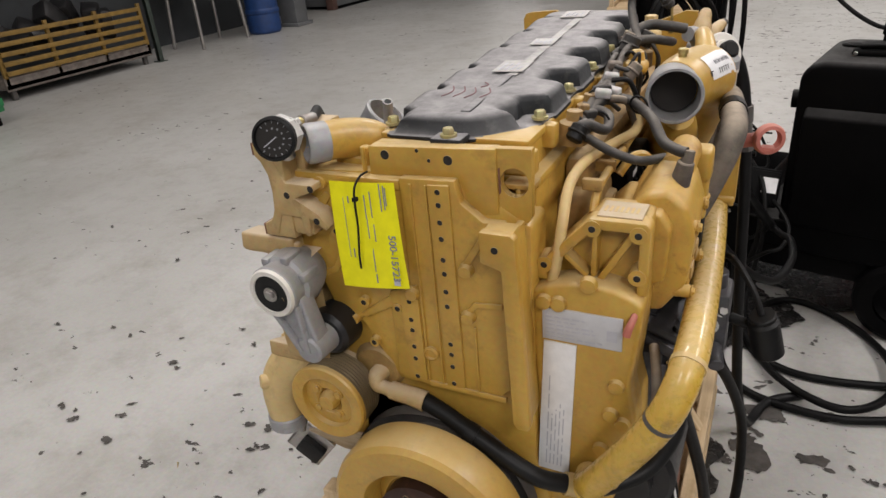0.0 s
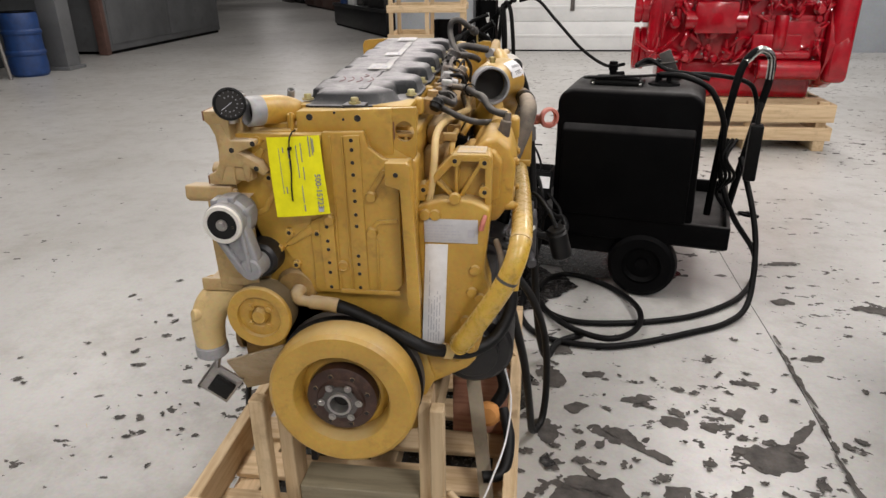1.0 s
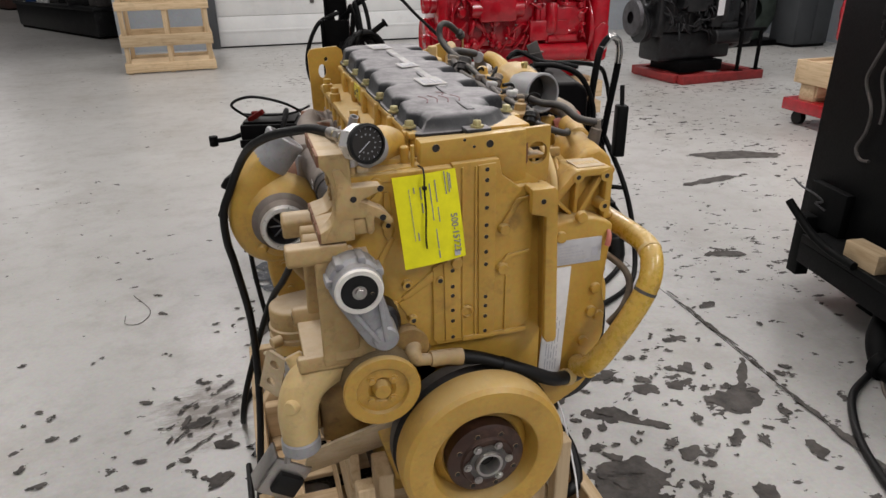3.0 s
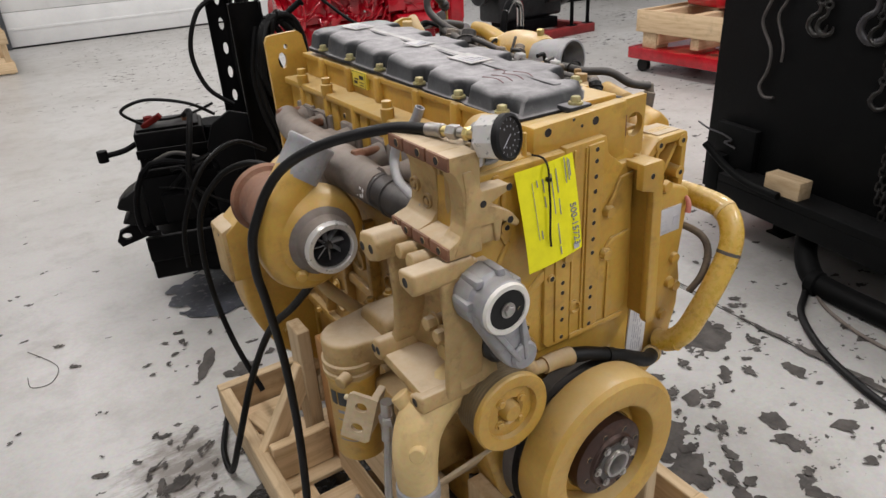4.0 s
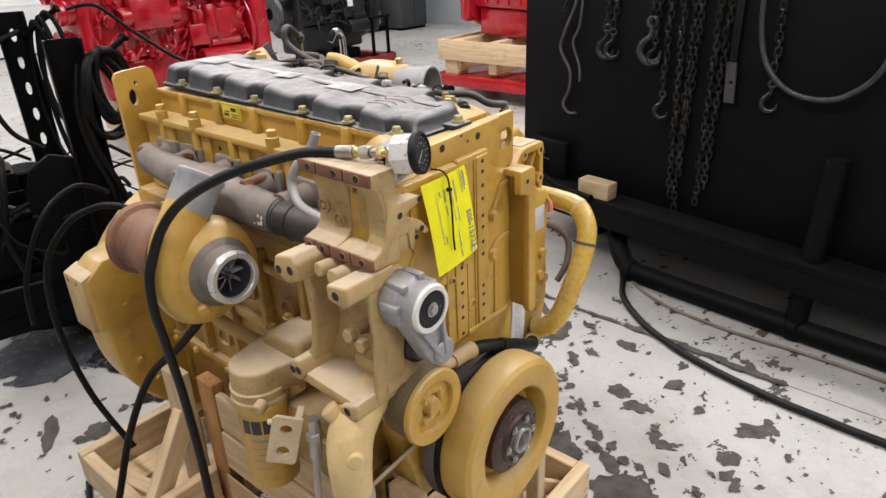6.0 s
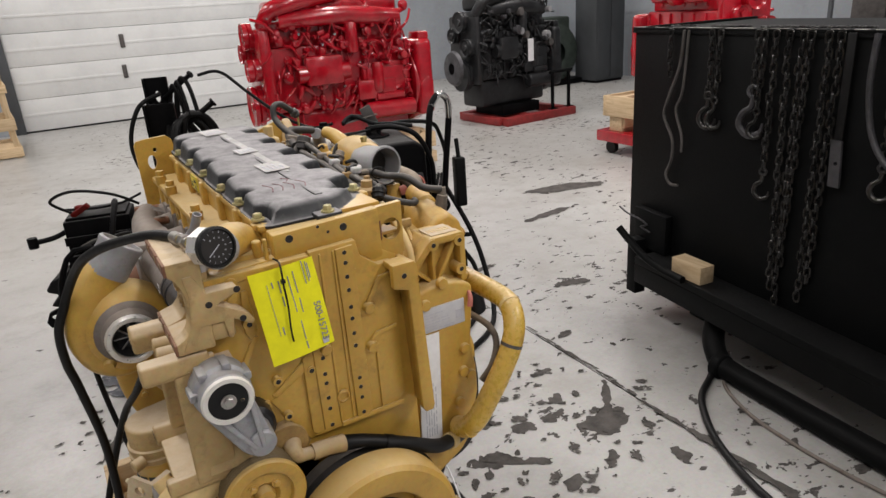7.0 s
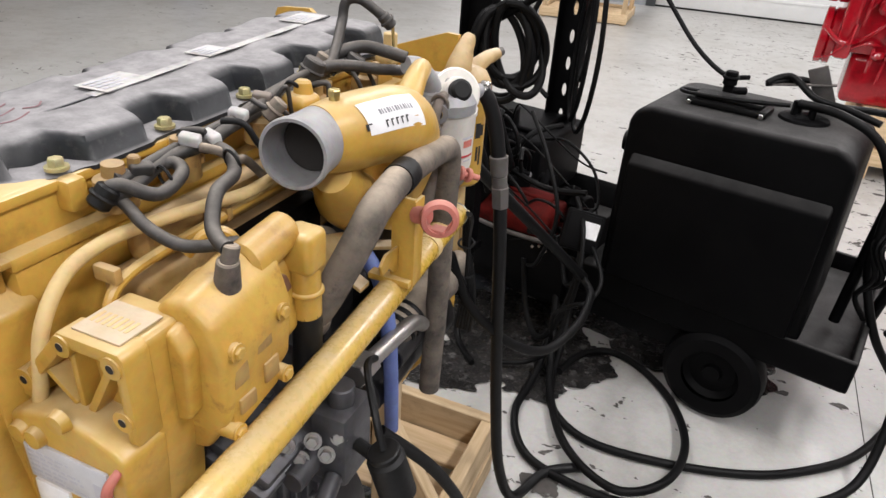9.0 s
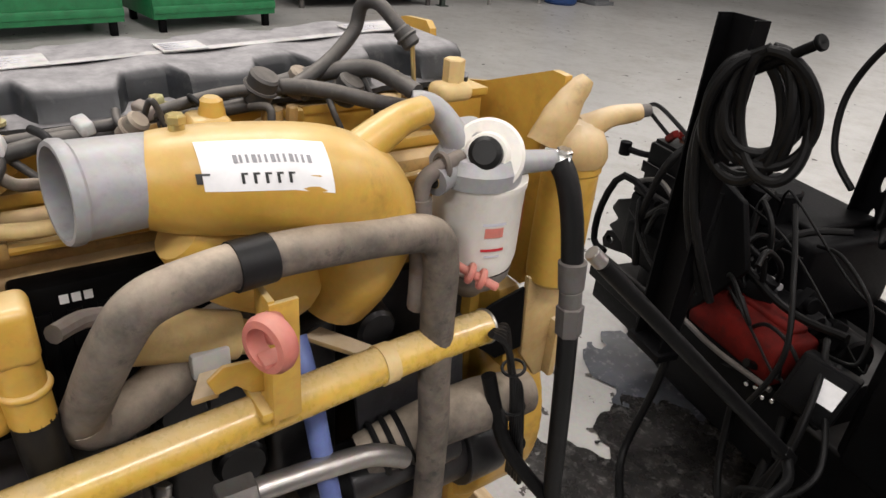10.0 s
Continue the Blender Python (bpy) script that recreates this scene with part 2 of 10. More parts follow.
M["redink"] = plain("red_ink", (0.5, 0.02, 0.03), 0.5)
M["brass"] = worn("brass_fitting", (0.62, 0.5, 0.22), (0.5, 0.4, 0.17), 0.35, metal=0.85, dirt=0.3)
M["cadmium"] = worn("yellow_zinc_bolt", (0.5, 0.45, 0.24), (0.4, 0.35, 0.17), 0.45, metal=0.6, dirt=0.4)
# Near-black for shade inside bores; the gauge dial is truly black.
M["hole"] = plain("bore_shade_black", (0.015, 0.012, 0.01), 0.7)
M["orange"] = plain("orange_foam", (0.62, 0.28, 0.08), 0.8)


def wood_material(name, light, dark, along=0):
    m, t, n, l, b = nodes_of(name)
    v = coords(t, "Object")
    info = t.nodes.new("ShaderNodeObjectInfo")
    mp = t.nodes.new("ShaderNodeMapping")
    mp.inputs["Scale"].default_value = tuple(3.0 if i == along else 42.0 for i in range(3))
    l.new(v, mp.inputs["Vector"])
    add = t.nodes.new("ShaderNodeVectorMath")
    l.new(mp.outputs["Vector"], add.inputs[0])
    rnd = t.nodes.new("ShaderNodeCombineXYZ")
    l.new(math_node(t, "MULTIPLY", info.outputs["Random"], 40.0), rnd.inputs[0])
    l.new(math_node(t, "MULTIPLY", info.outputs["Random"], 17.0), rnd.inputs[1])
    l.new(rnd.outputs[0], add.inputs[1])
    g = noise_node(t, 1.0, 5, 0.65, add.outputs[0])
    col = ramp_node(t, g.outputs["Fac"], [(0.3, dark), (0.55, light), (0.8, tuple(min(1, c * 1.12) for c in light))])
    blot = noise_node(t, 7.0, 5, 0.7, coords(t, "World"))
    st = ramp_node(t, blot.outputs["Fac"], [(0.56, (0, 0, 0)), (0.78, (0.5, 0.5, 0.5))])
    c2 = mix_node(t, st.outputs["Color"], col.outputs["Color"], tuple(c * 0.45 for c in dark))
    hue = t.nodes.new("ShaderNodeHueSaturation")
    l.new(c2, hue.inputs["Color"])
    l.new(math_node(t, "ADD", math_node(t, "MULTIPLY", info.outputs["Random"], 0.35), 0.8), hue.inputs["Value"])
    l.new(hue.outputs["Color"], b.inputs["Base Color"])
    b.inputs["Roughness"].default_value = 0.72
    bump_to(t, b, g.outputs["Fac"], 0.3, 0.002)
    return m


for axis, tag_name in enumerate("xyz"):
    M["wood_" + tag_name] = wood_material("pale_pine_" + tag_name, (0.62, 0.47, 0.29), (0.46, 0.32, 0.17), axis)


M["wood_grey"] = wood_material("weathered_grey_board", (0.33, 0.29, 0.20), (0.22, 0.19, 0.13), 0)
M["wood_red"] = wood_material("red_stained_board", (0.40, 0.20, 0.13), (0.24, 0.09, 0.06), 0)
M["wood_stained"] = wood_material("stained_orange_pine", (0.42, 0.22, 0.08), (0.22, 0.10, 0.035), 2)


def floor_material():
    m, t, n, l, b = nodes_of("chipped_painted_concrete")
    v = coords(t, "World")
    tone = noise_node(t, 0.55, 6, 0.6, v)
    base = ramp_node(t, tone.outputs["Fac"], [(0.3, (0.37, 0.363, 0.345)), (0.7, (0.485, 0.48, 0.465))])
    fine = noise_node(t, 60, 4, 0.65, v)
    c = mix_node(t, 0.18, base.outputs["Color"], fine.outputs["Color"], "OVERLAY")
    scuff = noise_node(t, 5.5, 7, 0.75, v)
    sc = ramp_node(t, scuff.outputs["Fac"], [(0.5, (0, 0, 0)), (0.8, (0.45, 0.45, 0.45))])
    c = mix_node(t, sc.outputs["Color"], c, (0.22, 0.21, 0.195))
    smear = noise_node(t, 1.6, 7, 0.78, v)
    sm = ramp_node(t, smear.outputs["Fac"], [(0.50, (0, 0, 0)), (0.72, (0.55, 0.55, 0.55))])
    c = mix_node(t, sm.outputs["Color"], c, (0.26, 0.235, 0.20))
    # oily brown smudge trodden into the paint beside the crate
    off = t.nodes.new("ShaderNodeVectorMath")
    off.operation = "DISTANCE"
    l.new(v, off.inputs[0])
    off.inputs[1].default_value = (-0.66, 1.13, 0.0)
    near = t.nodes.new("ShaderNodeMapRange")
    l.new(off.outputs["Value"], near.inputs[0])
    for i, q in enumerate((0.06, 0.34, 0.30, -0.22)):
        near.inputs[1 + i].default_value = q
    streak = t.nodes.new("ShaderNodeMapping")
    streak.inputs["Rotation"].default_value = (0, 0, -0.9)
    streak.inputs["Scale"].default_value = (9.0, 26.0, 1.0)
    l.new(v, streak.inputs["Vector"])
    grit = noise_node(t, 1.0, 6, 0.72, streak.outputs[0])
    sg = ramp_node(t, math_node(t, "ADD", grit.outputs["Fac"], near.outputs[0]), [(0.50, (0, 0, 0)), (0.80, (0.85, 0.85, 0.85))])
    c = mix_node(t, sg.outputs["Color"], c, (0.115, 0.095, 0.075))
    # flaked-off paint: many small chips, thicker in worn zones
    warp = t.nodes.new("ShaderNodeVectorMath")
    wn = noise_node(t, 5.0, 3, 0.5, v)
    warp.operation = "MULTIPLY_ADD"
    l.new(wn.outputs["Color"], warp.inputs[0])
    warp.inputs[1].default_value = (0.09, 0.09, 0.0)
    l.new(v, warp.inputs[2])
    st = t.nodes.new("ShaderNodeMapping")
    st.inputs["Scale"].default_value = (1.0, 1.45, 1.0)
    st.inputs["Rotation"].default_value = (0, 0, 0.5)
    l.new(warp.outputs[0], st.inputs["Vector"])
    chip = noise_node(t, 9.0, 6, 0.58, st.outputs[0])
    zone = noise_node(t, 0.9, 3, 0.6, v)
    th = math_node(t, "MULTIPLY_ADD", zone.outputs["Fac"], 0.30)
    th.node.inputs[2].default_value = -0.15
    # the lane beside the crate is worn the most
    sepx = t.nodes.new("ShaderNodeSeparateXYZ")
    l.new(v, sepx.inputs[0])
    lane = t.nodes.new("ShaderNodeMapRange")
    lane.interpolation_type = "SMOOTHSTEP"
    l.new(sepx.outputs[0], lane.inputs[0])
    for i, q in enumerate((-0.9, 1.2, -0.045, 0.012)):
        lane.inputs[1 + i].default_value = q
    th = math_node(t, "ADD", th, lane.outputs[0])
    s = math_node(t, "ADD", chip.outputs["Fac"], th)
    chips = ramp_node(t, s, [(0.636, (0, 0, 0)), (0.648, (1, 1, 1))])
    tiny = noise_node(t, 26.0, 4, 0.55, st.outputs[0])
    s2 = math_node(t, "ADD", tiny.outputs["Fac"], th)
    chips2 = ramp_node(t, s2, [(0.708, (0, 0, 0)), (0.722, (1, 1, 1))])
    allc = math_node(t, "MAXIMUM", chips.outputs["Color"], chips2.outputs["Color"])
    dk = ramp_node(t, fine.outputs["Fac"], [(0.3, (0.03, 0.027, 0.025)), (0.7, (0.095, 0.087, 0.08))])
    c = mix_node(t, allc, c, dk.outputs["Color"])
    l.new(c, b.inputs["Base Color"])
    rg = mix_node(t, allc, math_node(t, "MULTIPLY_ADD", scuff.outputs["Fac"], 0.35), (0.85, 0.85, 0.85))
    rg.node.inputs[6].links[0].from_node.inputs[2].default_value = 0.18
    l.new(rg, b.inputs["Roughness"])
    hgt = math_node(t, "SUBTRACT", math_node(t, "MULTIPLY", fine.outputs["Fac"], 0.25), allc)
    bump_to(t, b, hgt, 0.4, 0.002)
    return m


M["floor"] = floor_material()
M["chip"] = worn("bare_dark_concrete", (0.085, 0.077, 0.07), (0.03, 0.027, 0.025), 0.85, dirt=0.5, coarse=14, fine=120)

# ---- mesh tools ----
def finish(bm, smooth=True, angle=32):
    bmesh.ops.recalc_face_normals(bm, faces=bm.faces)
    if smooth:
        for f in bm.faces:
            f.smooth = True
        lim = radians(angle)
        for e in bm.edges:
            if len(e.link_faces) != 2 or e.calc_face_angle(0) > lim:
                e.smooth = False


PLACED = set()


def part(name, bm, material, parent=None, label="", smooth=True, angle=32):
    root = parent
    while root is not None and root.parent is not None:
        root = root.parent
    if root is not None and root.name in PLACED:
        bm.transform(Matrix.Translation(-root.location))
    finish(bm, smooth, angle)
    me = bpy.data.meshes.new(name)
    bm.to_mesh(me)
    bm.free()
    mats = material if isinstance(material, (list, tuple)) else [material]
    for k in mats:
        me.materials.append(M[k] if isinstance(k, str) else k)
    ob = new(name, me)
    if parent is not None:
        ob.parent = parent
    if label:
        tagged(ob, label)
    return ob


def thing(name, label, category, at=(0, 0, 0), group="", kind=""):
    ob = new(name)
    ob.location = at
    ob.empty_display_size = 0.05
    return tagged(ob, label, category, group, kind)


def placed(name, label, category, at, group="", kind=""):
    """A thing whose parts are given in the hall's own coordinates."""
    ob = thing(name, label, category, at, group, kind)
    PLACED.add(ob.name)
    return ob


def join(*bms):
    out = bms[0]
    for b in bms[1:]:
        me = bpy.data.meshes.new("tmp")
        b.to_mesh(me)
        b.free()
        out.from_mesh(me)
        bpy.data.meshes.remove(me)
    return out


def moved(bm, m):
    bm.transform(m)
    return bm


def box(x0, x1, y0, y1, z0, z1, bevel=0.004, seg=2):
    bm = bmesh.new()
    bmesh.ops.create_cube(bm, size=1.0)
    bm.transform(Matrix.Translation(((x0 + x1) / 2, (y0 + y1) / 2, (z0 + z1) / 2)) @ Matrix.Diagonal((abs(x1 - x0), abs(y1 - y0), abs(z1 - z0), 1)))
    b = min(bevel, 0.45 * min(abs(x1 - x0), abs(y1 - y0), abs(z1 - z0)))
    if b > 0.0002:
        bmesh.ops.bevel(bm, geom=bm.edges[:], offset=b, segments=seg, affect="EDGES", profile=0.5)
    return bm


def prism(pts, axis, lo, hi, bevel=0.004, seg=2):
    """A plate: the outline pts in the plane across axis ('x': y,z; 'y': x,z; 'z': x,y), from lo to hi."""
    bm = bmesh.new()
    put = {"x": lambda a, b, c: (c, a, b), "y": lambda a, b, c: (a, c, b), "z": lambda a, b, c: (a, b, c)}[axis]
    low = [bm.verts.new(put(a, b, lo)) for a, b in pts]
    high = [bm.verts.new(put(a, b, hi)) for a, b in pts]
    n = len(pts)
    bm.faces.new(low)
    bm.faces.new(high[::-1])
    for i in range(n):
        bm.faces.new((low[i], high[i], high[(i + 1) % n], low[(i + 1) % n]))
    bmesh.ops.recalc_face_normals(bm, faces=bm.faces)
    if bevel > 0:
        bmesh.ops.bevel(bm, geom=bm.edges[:], offset=bevel, segments=seg, affect="EDGES", profile=0.5, clamp_overlap=True)
    return bm


def aim(p, q):
    """The pose at p whose z axis points to q."""
    d = Vector(q) - Vector(p)
    return Matrix.Translation(p) @ d.to_track_quat("Z", "Y").to_matrix().to_4x4()


def lathe(profile, p, q, seg=32, cap=True):
    """Turns (radius, distance) pairs about the line from p towards q."""
    bm = bmesh.new()
    m = aim(p, q)
    rings = []
    for r, h in profile:
        if r < 1e-5:
            rings.append([bm.verts.new(m @ Vector((0, 0, h)))])
        else:
            rings.append([bm.verts.new(m @ Vector((r * math.cos(2 * math.pi * i / seg), r * math.sin(2 * math.pi * i / seg), h))) for i in range(seg)])
    for a, b in zip(rings, rings[1:]):
        if len(a) == 1 and len(b) == 1:
            continue
        for i in range(seg):
            j = (i + 1) % seg
            if len(a) == 1:
                bm.faces.new((a[0], b[i], b[j]))
            elif len(b) == 1:
                bm.faces.new((a[i], a[j], b[0]))
            else:
                bm.faces.new((a[i], a[j], b[j], b[i]))
    if cap:
        for r in (rings[0], rings[-1]):
            if len(r) > 2:
                bm.faces.new(r)
    return bm


def rod(p, q, r, r2=None, seg=20, bevel=0.002):
    d = (Vector(q) - Vector(p)).length
    r2 = r if r2 is None else r2
    b = min(bevel, d * 0.3, r * 0.4, r2 * 0.4)
    return lathe([(0, 0), (r - b, 0), (r, b), (r2, d - b), (r2 - b, d), (0, d)], p, q, seg, False)


def spline(pts, per=8):
    pts = [Vector(p) for p in pts]
    out = []
    n = len(pts)
    for i in range(n - 1):
        p0, p1, p2, p3 = pts[max(i - 1, 0)], pts[i], pts[i + 1], pts[min(i + 2, n - 1)]
        for k in range(per):
            u = k / per
            out.append(0.5 * ((2 * p1) + (p2 - p0) * u + (2 * p0 - 5 * p1 + 4 * p2 - p3) * u * u + (3 * p1 - p0 - 3 * p2 + p3) * u ** 3))
    out.append(pts[-1])
    return out


def tube(pts, r, seg=12, per=8, smooth=True, hollow=0.0, close=True):
    """A hose or bent pipe along the points; r: one radius or one for each point."""
    path = spline(pts, per) if smooth else [Vector(p) for p in pts]
    n = len(path)
    if isinstance(r, (list, tuple)):
        rr = [r[min(int(i / per), len(r) - 1)] * (1 - (i % per) / per) + r[min(int(i / per) + 1, len(r) - 1)] * ((i % per) / per) for i in range(n)]
    else:
        rr = [r] * n
    bm = bmesh.new()
    up = Vector((0, 0, 1))
    d0 = (path[1] - path[0]).normalized()
    side = d0.cross(up)
    if side.length < 0.1:
        side = d0.cross(Vector((1, 0, 0)))
    side.normalize()
    rings = []
    for i in range(n):
        d = (path[min(i + 1, n - 1)] - path[max(i - 1, 0)]).normalized()
        side = (side - d * side.dot(d)).normalized()
        w = d.cross(side)
        rings.append([bm.verts.new(path[i] + rr[i] * (math.cos(2 * math.pi * k / seg) * side + math.sin(2 * math.pi * k / seg) * w)) for k in range(seg)])
    for a, b in zip(rings, rings[1:]):
        for k in range(seg):
            j = (k + 1) % seg
            bm.faces.new((a[k], a[j], b[j], b[k]))
    if hollow:
        for ring, nxt in ((rings[-1], path[-1] - path[-2]), (rings[0], path[0] - path[1])):
            c = sum((v.co for v in ring), Vector()) / seg
            inner = [bm.verts.new(c + (v.co - c) * hollow) for v in ring]
            deep = [bm.verts.new(v.co - nxt.normalized() * rr[0] * 2.2) for v in inner]
            for k in range(seg):
                j = (k + 1) % seg
                bm.faces.new((ring[k], ring[j], inner[j], inner[k]))
                bm.faces.new((inner[k], inner[j], deep[j], deep[k]))
            bm.faces.new(deep)
    elif close:
        bm.faces.new(rings[0])
        bm.faces.new(rings[-1])
    return bm


def ring(c, d, major, minor, seg=36, side=12):
    """A torus round the line from c along d."""
    bm = bmesh.new()
    m = aim(c, Vector(c) + Vector(d))
    vs = [[bm.verts.new(m @ Vector(((major + minor * math.cos(2 * math.pi * j / side)) * math.cos(2 * math.pi * i / seg), (major + minor * math.cos(2 * math.pi * j / side)) * math.sin(2 * math.pi * i / seg), minor * math.sin(2 * math.pi * j / side)))) for j in range(side)] for i in range(seg)]
    for i in range(seg):
        for j in range(side):
            bm.faces.new((vs[i][j], vs[(i + 1) % seg][j], vs[(i + 1) % seg][(j + 1) % side], vs[i][(j + 1) % side]))
    return bm


def bolt(p, q, r=0.009, h=0.008, washer=True):
    """A hexagon head on a washer, standing on p, pointing to q."""
    prof = [(0, 0), (r, 0), (r, h * 0.85), (r * 0.85, h), (0, h)]
    bm = lathe(prof, p, q, 6, False)
    if washer:
        bm = join(bm, lathe([(0, 0), (r * 1.45, 0), (r * 1.45, h * 0.3), (0, h * 0.3)], p, q, 14, False))
    return bm


def lettering(text, m, size, material, parent, name="lettering", depth=0.0006, bold=0.0):
    root = parent
    while root.parent is not None:
        root = root.parent
    if root.name in PLACED:
        m = Matrix.Translation(-root.location) @ m
    cu = bpy.data.curves.new("letters", "FONT")
    cu.body, cu.size, cu.extrude, cu.align_x, cu.align_y = text, size, depth, "CENTER", "CENTER"
    cu.offset = size * bold
    tmp = bpy.data.objects.new("letters", cu)
    me = bpy.data.meshes.new_from_object(tmp)
    bpy.data.objects.remove(tmp)
    me.materials.clear()
    me.materials.append(M[material])
    me.name = name
    ob = new(name, me)
    ob.parent = parent
    ob.matrix_basis = m
    return ob


BOLT_MESH = {}


def bolt_at(parent, p, d, r=0.009, h=0.008, material="yellow", washer=True, name="bolt"):
    key = (r, h, material, washer)
    if key not in BOLT_MESH:
        bm = bolt((0, 0, 0), (0, 0, 1), r, h, washer)
        finish(bm)
        me = bpy.data.meshes.new("bolt")
        bm.to_mesh(me)
        bm.free()
        me.materials.append(M[material])
        BOLT_MESH[key] = me
    ob = new(name, BOLT_MESH[key])
    ob.parent = parent
    root = parent
    while root.parent is not None:
        root = root.parent
    off = root.location if root.name in PLACED else Vector()
    ob.matrix_basis = Matrix.Translation(-off) @ aim(p, Vector(p) + Vector(d)) @ pose(0, 0, 0, 0, 0, random.uniform(0, 60))
    return ob


HOLE_MESH = {}


def hole_at(parent, p, d, r=0.0045):
    """A flat disc, its near-black the shade in a drilled hole, with a thin bright lip."""
    if r not in HOLE_MESH:
        bm = lathe([(0, 0.0004), (r, 0.0004), (r * 1.05, 0.0006), (r * 1.13, 0.0)], (0, 0, 0), (0, 0, 1), 14, False)
        for f in bm.faces:
            c = f.calc_center_median()
            f.material_index = 1 if math.hypot(c.x, c.y) > r * 1.02 else 0
        finish(bm)
        me = bpy.data.meshes.new("bolt_hole")
        bm.to_mesh(me)
        bm.free()
        me.materials.append(M["hole"])
        me.materials.append(M["yellow_dusty"])
        HOLE_MESH[r] = me
    ob = new("bolt_hole", HOLE_MESH[r])
    ob.parent = parent
    root = parent
    while root.parent is not None:
        root = root.parent
    off = root.location if root.name in PLACED else Vector()
    ob.matrix_basis = Matrix.Translation(-off) @ aim(p, Vector(p) + Vector(d))
    return ob


def bars(parent, m, w, h, rows, material, name="print", fill=0.8, thick=0.0004, seed=1):
    """Unreadable print: thin bars in rows on a panel of w by h centred on m, facing its z axis."""
    rnd = random.Random(seed)
    out = bmesh.new()
    for i in range(rows):
        y = h * (0.5 - (i + 0.5) / rows)
        x, end = -w / 2, -w / 2 + w * rnd.uniform(0.45, 1.0)
        while x < end:
            l = rnd.uniform(0.04, 0.16) * w
            b = box(x, min(x + l, end), y - h / rows * fill * 0.28, y + h / rows * fill * 0.28, 0, thick, 0)
            out = join(out, b)
            x += l + 0.03 * w
    out.transform(m)
    return part(name, out, material, parent, smooth=False)


def pierced(pts, holes, axis, lo, hi):
    """A plate like prism(), with real openings: holes are outlines of their own."""
    put = {"x": lambda a, b, c: (c, a, b), "y": lambda a, b, c: (a, c, b), "z": lambda a, b, c: (a, b, c)}[axis]
    bm = bmesh.new()
    edges = []
    for loop in (pts, *holes):
        vs = [bm.verts.new(put(a, b, lo)) for a, b in loop]
        edges += [bm.edges.new((vs[i], vs[(i + 1) % len(vs)])) for i in range(len(vs))]
    bmesh.ops.triangle_fill(bm, use_beauty=True, use_dissolve=False, edges=edges)
    grown = bmesh.ops.extrude_face_region(bm, geom=bm.faces[:])
    shift = Vector(put(0, 0, hi)) - Vector(put(0, 0, lo))
    bmesh.ops.translate(bm, vec=shift, verts=[v for v in grown["geom"] if isinstance(v, bmesh.types.BMVert)])
    return bm


def oval(cx, cy, rx, ry, n=24, turn=0.0):
    c, s = math.cos(turn), math.sin(turn)
    return [(cx + rx * math.cos(2 * math.pi * i / n) * c - ry * math.sin(2 * math.pi * i / n) * s, cy + rx * math.cos(2 * math.pi * i / n) * s + ry * math.sin(2 * math.pi * i / n) * c) for i in range(n)]

# ---- the hall ----
bm = bmesh.new()
bmesh.ops.create_grid(bm, x_segments=1, y_segments=1, size=0.5)
bm.transform(Matrix.Translation((-6.5, (ROOM_Y0 + 46) / 2, 0)) @ Matrix.Diagonal((42, 46 - ROOM_Y0, 1, 1)))
tagged(part("floor", bm, "floor", smooth=False), "pale painted concrete floor with many flaked dark chips", "floor", kind="structure")
DOOR_X0, DOOR_X1, DOOR_H = -0.62, 4.3, 3.9
tagged(part("wall_north", join(box(DOOR_X1, ROOM_X1, ROOM_Y1, ROOM_Y1 + 0.25, 0, ROOM_H, 0), box(-2.4, DOOR_X0, ROOM_Y1, ROOM_Y1 + 0.25, 0, ROOM_H, 0), box(DOOR_X0, DOOR_X1, ROOM_Y1, ROOM_Y1 + 0.25, DOOR_H, ROOM_H, 0)), "wall", smooth=False), "grey-blue painted wall beside the roller door", "wall", kind="structure")
tagged(part("wall_east", box(ROOM_X1, ROOM_X1 + 0.25, ROOM_Y0, 13.1, 0, ROOM_H, 0), "wall", smooth=False), "grey-blue painted hall wall", "wall", kind="structure")
tagged(part("wall_west", box(ROOM_X0 - 0.25, ROOM_X0, ROOM_Y0, 17.4, 0, ROOM_H, 0), "west_dark", smooth=False), "hall wall in a dimmed grey", "wall", kind="structure")
tagged(part("wall_south", box(ROOM_X0, ROOM_X1, ROOM_Y0 - 0.25, ROOM_Y0, 0, ROOM_H, 0), "wall", smooth=False), "grey-blue painted hall wall", "wall", kind="structure")
tagged(part("wall_far", box(-27, -2.2, 45, 45.25, 0, ROOM_H, 0), "white", smooth=False), "pale wall at the far end of the hall", "wall", kind="structure")
tagged(part("wall_return", box(-2.4, -2.2, ROOM_Y1 + 0.25, 45, 0, ROOM_H, 0), "west_dark", smooth=False), "return wall in a dimmed grey", "wall", kind="structure")
tagged(part("wall_annex", join(box(-27.25, -27, 17.4, 45, 0, ROOM_H, 0), box(-27, ROOM_X0, 17.15, 17.4, 0, ROOM_H, 0)), "wall", smooth=False), "grey-blue wall of the far bay", "wall", kind="structure")
tagged(part("ceiling", box(-27.25, ROOM_X1, ROOM_Y0, 45.25, ROOM_H, ROOM_H + 0.2, 0), "ceiling", smooth=False), "plain white hall ceiling", "ceiling", kind="structure")
